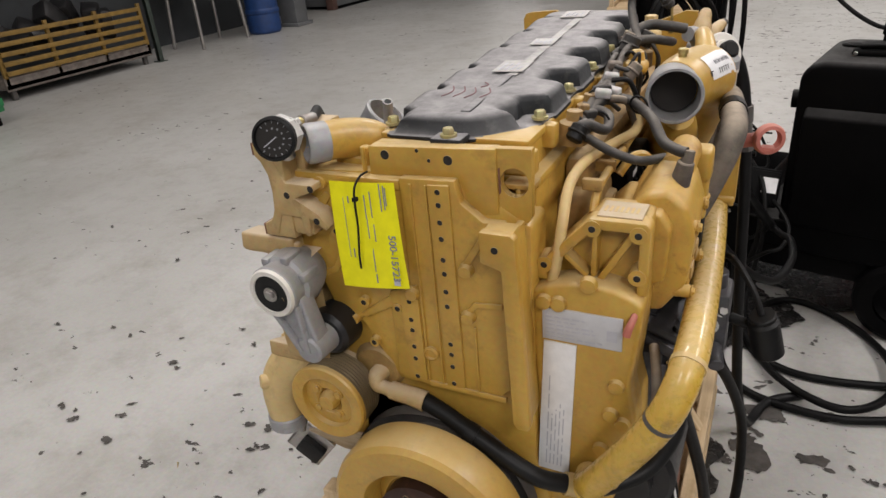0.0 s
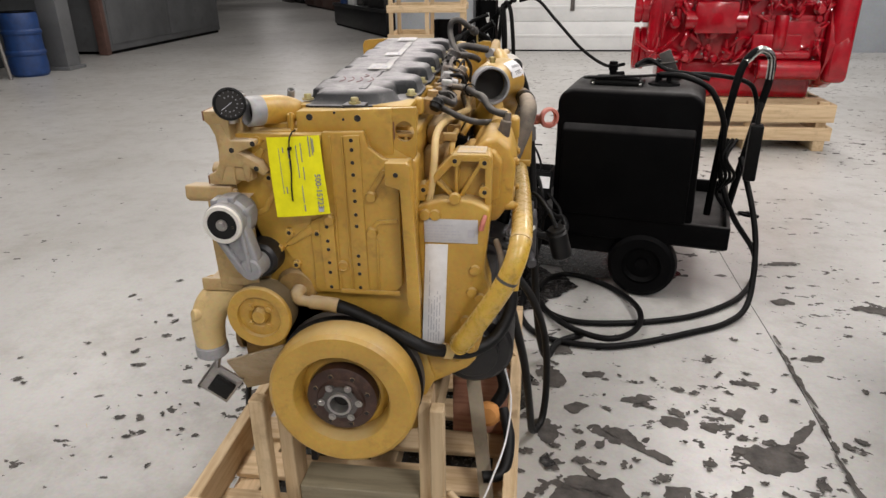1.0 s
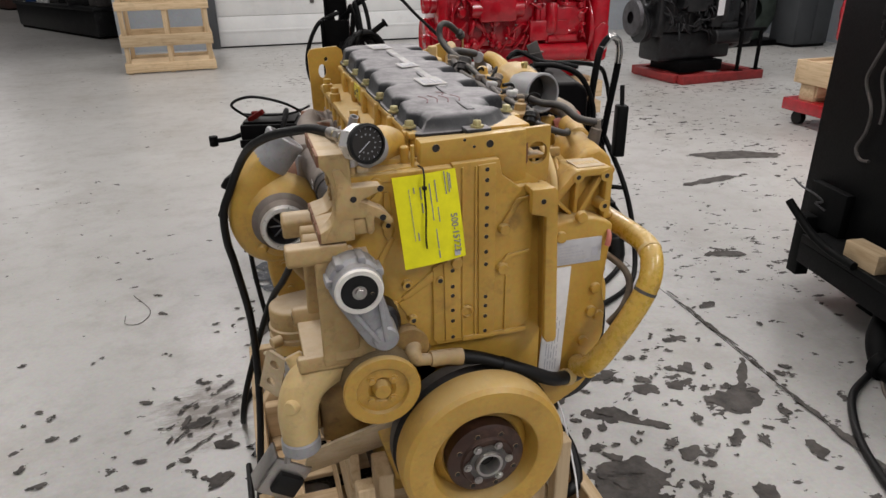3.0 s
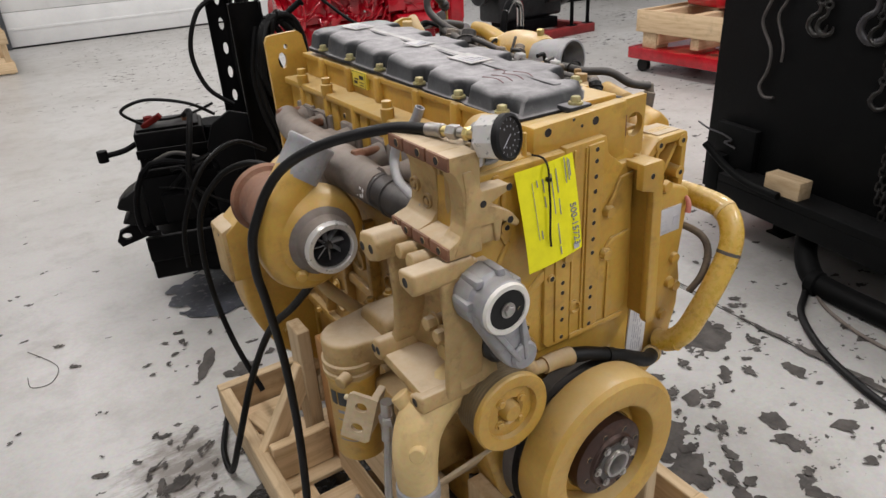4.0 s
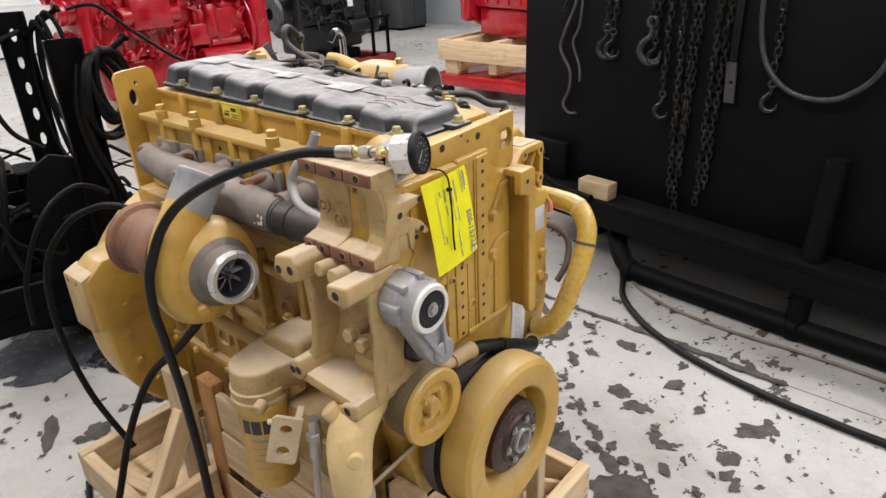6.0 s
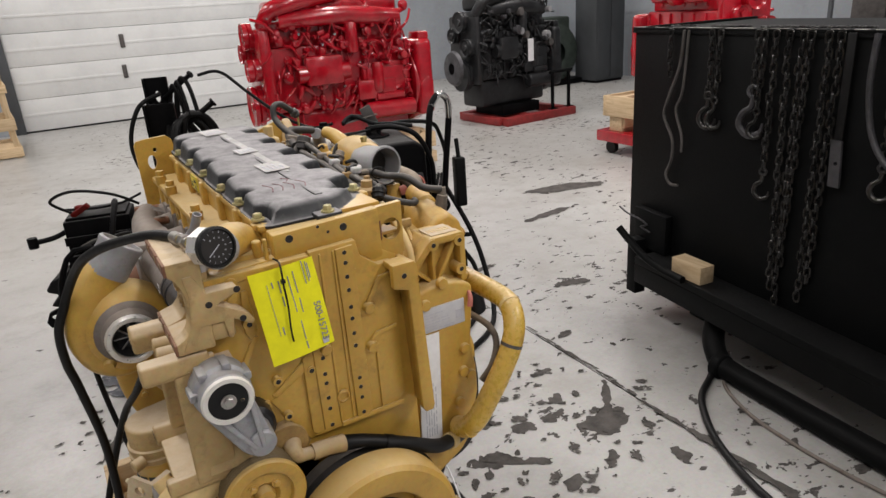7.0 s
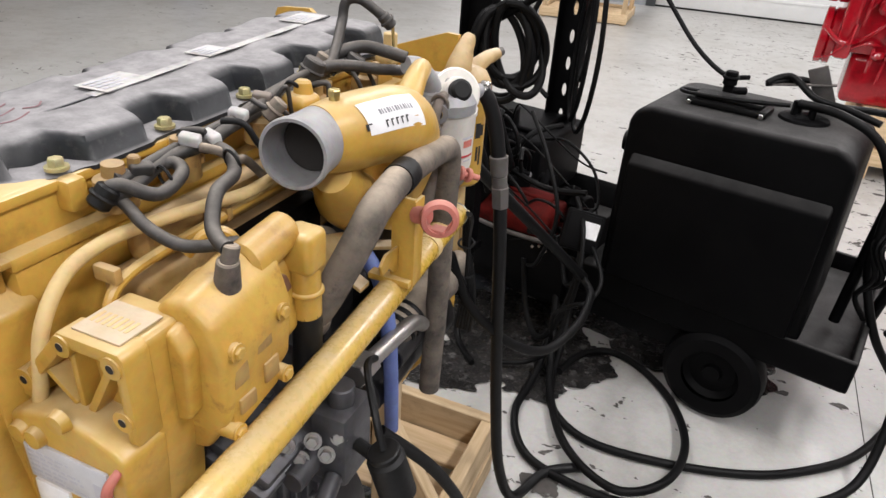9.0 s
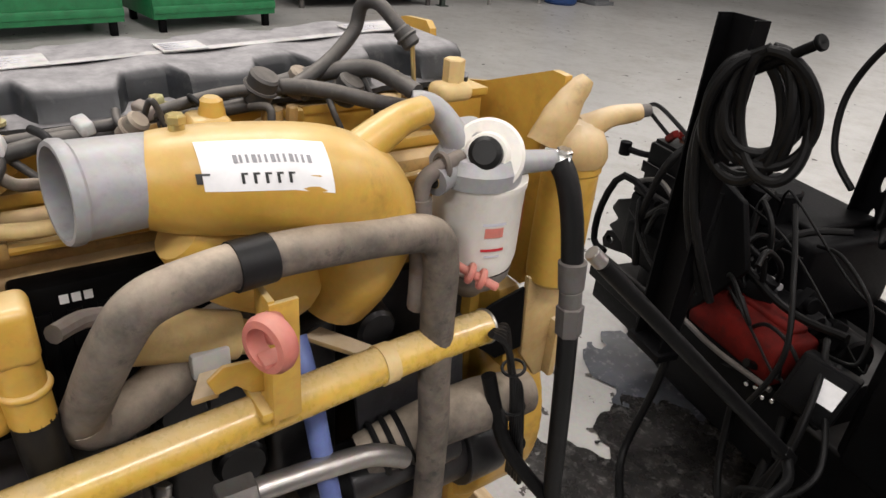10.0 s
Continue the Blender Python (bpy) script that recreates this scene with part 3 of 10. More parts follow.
for lx, ly in LAMP_ROWS:
    lamp = thing("ceiling_lamp", "long white fluorescent ceiling lamp, added out of view", "lamp", (lx, ly, 4.94), "ceiling lamps")
    part("housing", box(-0.27, 0.27, -1.22, 1.22, 0.0, 0.09, 0.01), "white", lamp)
    for hy in (-0.9, 0.9):
        part("hanger", rod((0, hy, 0.09), (0, hy, ROOM_H - 4.94), 0.008), "steel", lamp)


def floor_patch(cx, cy, rx, ry, turn, seed, name="flaked_patch", mat="chip", cells=0, rough=0.55, z=0.0016):
    """Paint flaked off the concrete: a ragged sheet cut out of noise, with islands and bays."""
    n = cells or max(8, min(44, int(max(rx, ry) * 260)))
    span = 1.75
    off = Vector((seed * 3.71, seed * 1.93, 0.4 * seed))

    def value(i, j):
        u, v = span * (2 * i / n - 1), span * (2 * j / n - 1)
        q = Vector((u * rx, v * ry, 0.0)) * (1.3 / max(rx, ry))
        r = 1.0 - math.hypot(u, v)
        return r + rough * (1.1 * noise.noise(q + off) + 0.75 * noise.noise(q * 2.7 + off) + 0.45 * noise.noise(q * 6.5 + off))
    grid = [[value(i, j) if 0 < i < n and 0 < j < n else -1.0 for j in range(n + 1)] for i in range(n + 1)]
    ct, st = math.cos(turn), math.sin(turn)
    bm = bmesh.new()
    made = {}

    def vert(i, j, k, l):
        """A corner of the grid, or the point between two corners where the paint ends."""
        key = (i, j, k, l)
        if key not in made:
            f = 0.0 if (i, j) == (k, l) else grid[i][j] / (grid[i][j] - grid[k][l])
            x, y = span * rx * (2 * (i + (k - i) * f) / n - 1), span * ry * (2 * (j + (l - j) * f) / n - 1)
            made[key] = bm.verts.new((cx + x * ct - y * st, cy + x * st + y * ct, z))
        return made[key]
    for i in range(n):
        for j in range(n):
            loop = [(i, j), (i + 1, j), (i + 1, j + 1), (i, j + 1)]
            pts = []
            for a, b in zip(loop, loop[1:] + loop[:1]):
                ins, nxt = grid[a[0]][a[1]] > 0, grid[b[0]][b[1]] > 0
                if ins:
                    pts.append(vert(*a, *a))
                if ins != nxt:
                    pts.append(vert(*min(a, b), *max(a, b)))
            if len(pts) > 2:
                bm.faces.new(pts)
    if not bm.faces:
        bm.free()
        return None
    return part(name, bm, mat, FLOOR, smooth=False)


FLOOR = bpy.data.objects["floor"]
for k, (cx, cy, rx, ry, turn) in enumerate((
        (1.36, 0.55, 0.125, 0.080, 0.2), (1.53, 0.72, 0.10, 0.018, 0.85), (0.86, 0.61, 0.115, 0.050, -0.5), (0.70, 0.27, 0.17, 0.11, -0.2), (1.20, 0.71, 0.055, 0.026, 0.1), (1.31, 0.81, 0.045, 0.032, 0.5),
        (1.07, 0.72, 0.05, 0.034, -0.3), (0.58, 0.62, 0.05, 0.07, 0.2), (0.69, 0.78, 0.05, 0.03, 0.4), (1.80, 1.81, 0.070, 0.036, 0.2), (0.97, 0.52, 0.05, 0.022, -0.6), (1.12, 0.10, 0.035, 0.05, 0.2),
        (1.21, -0.40, 0.075, 0.038, -0.9), (1.01, -0.38, 0.05, 0.032, -0.4), (0.94, -0.18, 0.024, 0.05, 0.3), (0.74, -0.06, 0.055, 0.036, 0.6), (0.62, -0.17, 0.15, 0.10, -0.3), (0.70, 0.10, 0.085, 0.055, 0.1),
        (1.30, -0.06, 0.05, 0.024, -0.5), (0.86, -0.60, 0.04, 0.028, 0.0), (1.07, 0.02, 0.03, 0.05, 0.7), (0.84, 0.04, 0.03, 0.022, 0.0), (1.14, 0.09, 0.045, 0.02, 1.0), (1.22, 0.36, 0.045, 0.026, 0.6),
        (1.00, 0.34, 0.05, 0.03, 0.3), (1.44, 0.22, 0.035, 0.05, 0.2), (0.95, 0.86, 0.06, 0.024, 0.3), (0.78, 1.02, 0.05, 0.022, 0.1), (1.40, 1.02, 0.05, 0.02, 0.0), (1.75, 1.25, 0.07, 0.022, 0.1),
        (2.25, 1.75, 0.12, 0.035, -0.2), (1.95, 2.30, 0.10, 0.03, 0.1), (3.75, 3.45, 0.42, 0.10, -0.2), (3.10, 2.95, 0.26, 0.05, 0.1), (-0.30, 1.56, 0.07, 0.045, 0.3), (-0.42, 1.70, 0.13, 0.022, 1.1),
        (-0.36, 1.42, 0.06, 0.03, 0.3), (-0.62, 0.72, 0.05, 0.03, 0.4), (-0.70, 1.06, 0.055, 0.026, 0.5), (-0.60, 0.90, 0.04, 0.025, -0.3), (0.60, 0.98, 0.05, 0.09, 0.1), (0.64, 1.22, 0.07, 0.05, 0.5))):
    floor_patch(cx, cy, rx, ry, turn, k + 1, z=0.0012 + 0.00008 * k)
chip_rnd = random.Random(77)
for cx, cy, sx, sy, n in ((-0.72, 0.95, 0.15, 0.30, 40), (0.74, 0.30, 0.16, 0.36, 55), (1.15, 0.30, 0.30, 0.42, 60), (-0.45, 1.75, 0.22, 0.22, 26), (1.1, 1.05, 0.5, 0.12, 16), (-1.35, 0.6, 0.45, 0.7, 60)):
    for k in range(n):
        r = chip_rnd.uniform(0.006, 0.022) * (0.7 if cx < 0 else 1.0)
        floor_patch(chip_rnd.gauss(cx, sx), chip_rnd.gauss(cy, sy), r * 1.5, r * 0.85, chip_rnd.uniform(-0.8, 1.4), chip_rnd.uniform(200, 900), cells=12, rough=0.95, z=chip_rnd.uniform(0.0048, 0.0060))
smear_rnd = random.Random(41)
for k in range(26):
    floor_patch(smear_rnd.gauss(-0.68, 0.06), smear_rnd.gauss(1.12, 0.11), smear_rnd.uniform(0.010, 0.036), smear_rnd.uniform(0.003, 0.009), smear_rnd.uniform(0.5, 1.4), 400 + k, "smear", "chip", 18, 0.9, smear_rnd.uniform(0.0061, 0.0065))
# Serves real oil and the painted shade under crate and cart.
M["oilstain"] = worn("oily_shaded_floor", (0.03, 0.028, 0.027), (0.008, 0.008, 0.008), 0.25, dirt=0.9, grime=(0.16, 0.155, 0.15), coarse=7, fine=50)
M["oilfilm"] = worn("smeared_grey_oil_film", (0.085, 0.09, 0.105), (0.04, 0.043, 0.05), 0.24, dirt=0.6, grime=(0.05, 0.05, 0.055), coarse=5, fine=40)
# Besides oil: the crate's two and the cart's patch put shade beneath into colour.
for k, (cx, cy, rx, ry, turn, mat) in enumerate(((0.0, 0.24, 0.42, 0.36, 0.0, "oilstain"), (0.0, 0.80, 0.42, 0.36, 0.1, "oilstain"), (-0.10, 2.32, 0.34, 0.26, 0.3, "oilfilm"), (0.26, 1.98, 0.40, 0.26, -0.2, "oilstain"), (0.12, 1.62, 0.26, 0.15, 0.3, "oilstain"), (0.48, 1.66, 0.13, 0.08, 0.2, "oilstain"), (0.62, 2.3, 0.45, 0.16, -0.2, "oilstain"), (0.98, 2.24, 0.46, 0.24, -0.23, "oilstain"), (0.54, 1.88, 0.20, 0.14, 0.2, "oilstain"))):
    floor_patch(cx, cy, rx, ry, turn, 60 + k, "oil_stain", mat, 46, 0.42, 0.0066 + 0.0003 * k)
for k in range(13):
    f = k / 12
    floor_patch(1.645 - 0.085 * f + 0.006 * math.sin(k * 5), 1.40 - 1.75 * f, 0.004 + 0.015 * f * f + 0.003 * (k % 3), 0.06 + 0.02 * (k % 4), 0.04 + 0.05 * math.sin(k * 2.3), 120 + k, "joint_chip", "chip", 22, 0.75, 0.0090 + 0.0001 * k)
part("floor_joint", tube([(1.66, 3.2, -0.001), (1.635, 2.0, -0.001), (1.628, 1.29, -0.001), (1.59, 0.26, -0.001), (1.55, -1.0, -0.001), (1.52, -3.5, -0.001)], 0.0026, 6, 3), "chip", FLOOR)

scrap_wire = placed("wire_scrap", "thin bent scrap of wire lying on the floor", "wire", (-0.995, 1.961, 0.0))
part("strand", tube([(-1.063, 2.283, 0.003), (-0.963, 2.082, 0.003), (-0.995, 1.961, 0.003), (-1.067, 1.972, 0.003), (-1.077, 2.061, 0.003)], 0.0016, 6), "iron", scrap_wire)

# ---- the yellow engine ----
engine = placed("diesel_engine", "dusty yellow six-cylinder diesel engine on a pine crate", "engine", (0.03, 0.5, 0.31))
E = engine


def wobble(bm, amount, scale):
    """Uneven cast surface."""
    for v in bm.verts:
        v.co += Vector(noise.noise_vector(v.co * scale)) * amount
    return bm


# block, sump and head
blk = part("block", join(box(-0.165, 0.20, 0.07, 0.99, 0.60, 1.06, 0.012), box(-0.185, 0.215, 0.08, 0.98, 0.585, 0.615, 0.006)), "yellow_block", E)
for y in (0.12, 0.28, 0.44, 0.60, 0.76, 0.92):
    part("rib", box(-0.19, -0.15, y, y + 0.022, 0.63, 1.03, 0.006), "yellow_block", blk)
    part("rib", box(0.19, 0.222, y, y + 0.022, 0.63, 1.03, 0.006), "yellow_block", blk)
for z in (0.80, 0.97):
    part("rib", box(-0.18, -0.15, 0.09, 0.97, z, z + 0.03, 0.008), "yellow_block", blk)
for y, z, r in ((0.20, 0.90, 0.03), (0.36, 0.70, 0.028), (0.52, 0.90, 0.03), (0.68, 0.70, 0.028), (0.84, 0.88, 0.03), (0.52, 0.68, 0.022), (0.84, 0.70, 0.026), (0.36, 0.90, 0.024)):
    part("core_plug", lathe([(0, 0.012), (r * 0.8, 0.012), (r * 0.85, 0.02), (r, 0.02), (r * 1.1, 0.0)], (-0.163, y, z), (-1, y, z), 20, False), "yellow_block", blk)
for y in (0.10, 0.20, 0.36, 0.52, 0.68, 0.84, 0.95):
    bolt_at(blk, (-0.187, y, 0.60), (-1, 0, 0), 0.009, 0.01)
    bolt_at(blk, (-0.17, y + 0.03, 0.74), (-1, 0, 0), 0.012, 0.012)
part("sump", join(box(-0.155, 0.19, 0.10, 0.97, 0.36, 0.59, 0.03, 3), box(-0.178, 0.21, 0.085, 0.98, 0.572, 0.588, 0.004)), "yellow_block", E)
head = part("cylinder_head", join(
    box(-0.115, 0.205, 0.06, 1.0, 1.06, 1.266, 0.008),
    box(-0.125, 0.215, 0.055, 1.005, 1.062, 1.085, 0.004),
    box(-0.128, 0.21, 0.055, 1.005, 1.25, 1.268, 0.005),
    *[box(-0.13, -0.10, y - 0.012, y + 0.012, 1.09, 1.265, 0.008) for y in (0.10, 0.256, 0.414, 0.572, 0.73, 0.888)],
    *[box(-0.122, -0.10, y - 0.02, y + 0.02, 1.14, 1.25, 0.004) for y in (0.215, 0.36, 0.53, 0.69, 0.86)]), "yellow", E)
for y in (0.10, 0.414, 0.73, 0.888):
    part("stud_boss", lathe([(0, 0), (0.015, 0), (0.015, 0.026), (0.011, 0.028), (0.011, 0.042), (0.0, 0.044)], (-0.118, y, 1.263), (-0.118, y, 2), 14, False), "yellow", head)
for y, z in ((0.611, 1.235), (0.611, 1.175), (0.33, 1.18), (0.34, 1.12)):
    hole_at(head, (-0.131 if abs(y - 0.61) < 0.01 else -0.1155, y, z), (-1, 0, 0), 0.006)
LEFT_BOLTS = (0.087, 0.224, 0.37, 0.545, 0.70, 0.86)
RIGHT_BOLTS = (0.155, 0.325, 0.495, 0.66, 0.825)
part("cam_housing", join(
    box(-0.062, 0.188, 0.06, 0.99, 1.262, 1.328, 0.006),
    box(-0.068, 0.194, 0.055, 0.995, 1.314, 1.327, 0.003),
    *[box(-0.076, -0.055, y - 0.013, y + 0.013, 1.266, 1.328, 0.007) for y in LEFT_BOLTS],
    *[box(0.18, 0.21, y - 0.014, y + 0.014, 1.287, 1.328, 0.007) for y in RIGHT_BOLTS]), "yellow", E)
tag_plate = part("data_plate", box(-0.0712, -0.061, 0.600, 0.674, 1.287, 1.3265, 0.001), "label_yellow", head, "small bright yellow warning label")
for y0, y1, z0, z1 in ((0.604, 0.670, 1.2885, 1.2895), (0.604, 0.670, 1.3245, 1.3255), (0.6035, 0.6045, 1.289, 1.325), (0.6695, 0.6705, 1.289, 1.325), (0.645, 0.664, 1.296, 1.303), (0.640, 0.660, 1.306, 1.309), (0.612, 0.634, 1.309, 1.318), (0.610, 0.634, 1.300, 1.302), (0.612, 0.634, 1.294, 1.296)):
    part("print", box(-0.0716, -0.0711, y0, y1, z0, z1, 0), "ink", tag_plate, smooth=False)


# black valve cover with scallops round its bolts
def cover_outline(inset, notch):
    pts = []
    x0, x1, y0, y1, n = -0.066, 0.196, 0.048, 0.965, 150

    def dent(y, where, width, depth):
        d = 0.0
        for b in where:
            u = abs(y - b) / width
            if u < 1:
                d = max(d, depth * min(1.0, (1 - u) * 2.6))
        return d
    for i in range(n + 1):
        y = y0 + inset + (y1 - y0 - 2 * inset) * i / n
        end = min(y - y0 - inset, y1 - inset - y)
        rnd = 0.022 * max(0, 1 - end / 0.022) ** 2
        pts.append((x0 + inset + rnd + notch * dent(y, LEFT_BOLTS, 0.030, 0.022), y))
    for i in range(n + 1):
        y = y1 - inset - (y1 - y0 - 2 * inset) * i / n
        end = min(y - y0 - inset, y1 - inset - y)
        rnd = 0.022 * max(0, 1 - end / 0.022) ** 2 + 0.085 * max(0.0, 1 - (y - y0 - inset) / 0.095)
        pts.append((x1 - inset - rnd - notch * dent(y, RIGHT_BOLTS, 0.040, 0.046), y))
    return pts


bm = bmesh.new()
prev = None
def lid(bm):
    """Set a piece of the cover on the engine: the lid rises towards the rear."""
    for v in bm.verts:
        v.co.z = lid_height(v.co.y, v.co.z)
    bm.transform(COVER_TILT)
    return bm


def lid_height(y, z):
    return 1.337 + (z - 1.337) * (0.56 + 0.34 * y)


COVER_TILT = Matrix.Translation((0, 0, -0.0175)) @ Matrix(((1, 0, 0, 0), (0, 1, 0, 0), (0, 0.02, 1, 0), (0, 0, 0, 1)))
for z, inset, notch in ((1.337, 0, 0.15), (1.346, 0, 0.15), (1.348, 0.003, 0.25), (1.351, 0.006, 1.0), (1.384, 0.011, 1.0), (1.394, 0.016, 1.0), (1.399, 0.024, 1.02), (1.401, 0.034, 1.05)):
    ringv = [bm.verts.new((x, y, z + (0.003 * math.sin(y * 40) if z > 1.39 else 0))) for x, y in cover_outline(inset, notch)]
    if prev:
        for i in range(len(ringv)):
            j = (i + 1) % len(ringv)
            bm.faces.new((prev[i], prev[j], ringv[j], ringv[i]))
    prev = ringv
half = len(prev) // 2
for i in range(half - 1):
    a, b, c, d = prev[i], prev[i + 1], prev[len(prev) - 2 - i], prev[len(prev) - 1 - i]
    bm.faces.new((a, b, c, d))
lid(bm)
vcov = part("valve_cover", bm, "cover", E, "black plastic valve cover, grey with dust", angle=50)
# raised middle spine and cross pads moulded into the lid
part("spine", lid(prism([(0.066, 0.09), (0.084, 0.09), (0.066, 0.93), (0.048, 0.93)], "z", 1.396, 1.4032, 0.0032, 3)), "cover", vcov)
for y in LEFT_BOLTS:
    bolt_at(vcov, (-0.059, y, 1.3305 + 0.02 * y), (0, 0, 1), 0.0095, 0.014, "cadmium")
for y in RIGHT_BOLTS:
    bolt_at(vcov, (0.180, y, 1.3305 + 0.02 * y), (0, 0, 1), 0.0095, 0.014, "cadmium")
bolt_at(vcov, (0.069, 0.036, 1.334), (0, 0, 1), 0.0095, 0.014, "cadmium")
part("bolt_pad", box(0.042, 0.096, 0.02, 0.06, 1.322, 1.334, 0.004), "cover", vcov)
for x, y, w, l, a in ((0.062, 0.356, 0.06, 0.085, 3), (0.058, 0.56, 0.05, 0.06, 4), (0.045, 0.86, 0.06, 0.09, 4)):
    stk = part("sticker", moved(box(-w / 2, w / 2, -l / 2, l / 2, 0, 0.0012, 0), COVER_TILT @ pose(x, y, lid_height(y, 1.4058) + 0.0004, 0.6, 0, a)), "paper_dusty", vcov, "dusty white paper sticker")
    bars(stk, COVER_TILT @ pose(x, y, lid_height(y, 1.4058) + 0.0018, 0, 0.6, 90 + a), l * 0.85, w * 0.8, 4, "inkfaint", seed=int(y * 100))
part("strip", lid(prism([(0.070, 0.30), (0.087, 0.30), (0.071, 0.90), (0.053, 0.90)], "z", 1.4036, 1.4046, 0)), "tape", vcov, "dusty pale tape strip")
for k, (x, y, l) in enumerate(((0.0, 0.16, 0.06), (0.022, 0.16, 0.06), (0.045, 0.155, 0.06), (0.072, 0.16, 0.055), (0.05, 0.22, 0.03))):
    part("chalk_mark", lid(tube([(x, y, 1.4042), (x + 0.008, y + l * 0.5, 1.4042), (x - 0.004, y + l, 1.4042)], 0.0013, 6, 4)), "chalk", vcov)

# front housing
front = part("front_housing", join(
    prism([(-0.225, 1.27), (0.06, 1.285), (0.10, 1.28), (0.215, 1.21), (0.215, 0.74), (0.25, 0.62), (0.19, 0.50), (-0.14, 0.50), (-0.19, 0.70), (-0.165, 0.98), (-0.20, 1.10), (-0.235, 1.15), (-0.225, 1.22)], "y", 0.0, 0.075, 0.006),
    prism([(-0.225, 1.27), (0.0, 1.275), (0.0, 1.06), (-0.12, 0.985), (-0.17, 1.0), (-0.205, 1.10), (-0.24, 1.15), (-0.228, 1.22)], "y", -0.012, 0.004, 0.004),
    prism([(-0.12, 0.985), (0.0, 1.06), (0.0, 0.87), (-0.05, 0.865)], "y", -0.010, 0.004, 0.004),
    # raised ribs of the casting
    box(-0.228, 0.0, -0.018, 0.0, 1.255, 1.273, 0.004),
    prism([(-0.235, 1.15), (-0.19, 1.16), (-0.14, 1.23), (-0.15, 1.24), (-0.2, 1.19), (-0.235, 1.17)], "y", -0.017, 0.0, 0.004),
    prism([(-0.14, 1.235), (-0.128, 1.235), (-0.12, 1.15), (-0.135, 1.13), (-0.145, 1.15)], "y", -0.017, 0.0, 0.003),
    prism([(-0.13, 1.14), (-0.12, 1.135), (-0.15, 1.08), (-0.2, 1.06), (-0.2, 1.075), (-0.16, 1.09)], "y", -0.016, 0.0, 0.003),
    prism([(-0.115, 1.0), (-0.105, 0.992), (-0.04, 1.03), (-0.03, 1.05), (-0.04, 1.055)], "y", -0.016, 0.0, 0.003)), "yellow", E)
for x, z, r in ((-0.155, 1.256, 0.013), (-0.213, 1.222, 0.013), (-0.135, 1.168, 0.014), (-0.13, 0.985, 0.011), (-0.09, 0.945, 0.011), (-0.03, 1.03, 0.010), (-0.1, 1.03, 0.012)):
    part("boss", lathe([(0, 0), (r, 0), (r * 0.85, 0.022), (0, 0.022)], (x, 0.0, z), (x, -1, z), 16, False), "yellow", front)
    hole_at(front, (x, -0.0221, z), (0, -1, 0), 0.005)
mid = part("middle_plate", prism([(0.0, 1.278), (0.098, 1.281), (0.106, 1.245), (0.142, 1.217), (0.176, 1.217), (0.176, 0.90), (0.15, 0.875), (-0.032, 0.872), (-0.045, 0.885), (-0.045, 1.06), (0.0, 1.08)], "y", -0.018, 0.004, 0.003), "yellow", E)
for strip in (
        prism([(0.052, 1.272), (0.09, 1.274), (0.092, 0.885), (0.056, 0.883)], "y", -0.0225, -0.015, 0.002),
        prism([(-0.022, 1.07), (0.014, 1.085), (0.016, 0.883), (-0.02, 0.882)], "y", -0.0225, -0.015, 0.002),
        box(0.018, 0.022, -0.0215, -0.012, 0.885, 1.27, 0.001),
        box(0.046, 0.05, -0.0215, -0.017, 0.885, 1.27, 0.001),
        box(0.116, 0.12, -0.022, -0.017, 0.885, 1.02, 0.001),
        box(0.02, 0.17, -0.022, -0.017, 0.873, 0.885, 0.002),
        prism([(0.10, 1.03), (0.125, 1.06), (0.17, 1.065), (0.17, 1.075), (0.12, 1.07), (0.092, 1.038)], "y", -0.023, -0.017, 0.002),
        prism([(0.1, 1.135), (0.115, 1.135), (0.145, 1.185), (0.172, 1.19), (0.172, 1.197), (0.138, 1.193)], "y", -0.023, -0.017, 0.002)):
    part("raised_strip", strip, "yellow", mid)
for z in (1.262, 1.24, 1.21, 1.181, 1.143, 1.117, 1.083, 1.054, 0.977, 0.955, 0.929, 0.892):
    hole_at(mid, (0.0705, -0.0226, z), (0, -1, 0), 0.0044)
for z in (1.05, 1.013, 0.991, 0.956, 0.93, 0.89):
    hole_at(mid, (-0.0035, -0.0226, z), (0, -1, 0), 0.0044)
part("plug", lathe([(0, 0), (0.0145, 0), (0.0145, 0.006), (0.011, 0.008), (0.010, 0.002), (0, 0.002)], (0.029, -0.018, 0.947), (0.029, -1, 0.947), 20, False), "yellow", mid)
for x, z in ((0.11, 1.13), (0.108, 1.04), (0.005, 1.068)):
    part("boss", lathe([(0, 0), (0.014, 0), (0.011, 0.012), (0, 0.013)], (x, -0.018, z), (x, -1, z - 0.1), 16, False), "yellow", mid)
top = part("top_plate", join(
    prism([(-0.06, 1.322), (0.162, 1.331), (0.164, 1.225), (0.14, 1.222), (0.112, 1.24), (0.103, 1.268), (0.095, 1.275), (-0.062, 1.27)], "y", -0.002, 0.024, 0.003),
    pierced([(0.160, 1.331), (0.217, 1.333), (0.2155, 1.225), (0.210, 1.216), (0.178, 1.214), (0.168, 1.220), (0.163, 1.232)], [oval(0.189, 1.279, 0.0225, 0.0235, 28)], "y", 0.002, 0.016),
    box(-0.06, 0.215, 0.02, 0.045, 1.285, 1.322, 0.004)), "yellow", E)
for x, z in ((-0.029, 1.309), (0.083, 1.308)):
    hole_at(top, (x, -0.0021, z), (0, -1, 0), 0.0075)
for x, z in ((0.03, 1.32), (0.05, 1.305)):
    hole_at(top, (x, -0.0021, z), (0, -1, 0), 0.003)
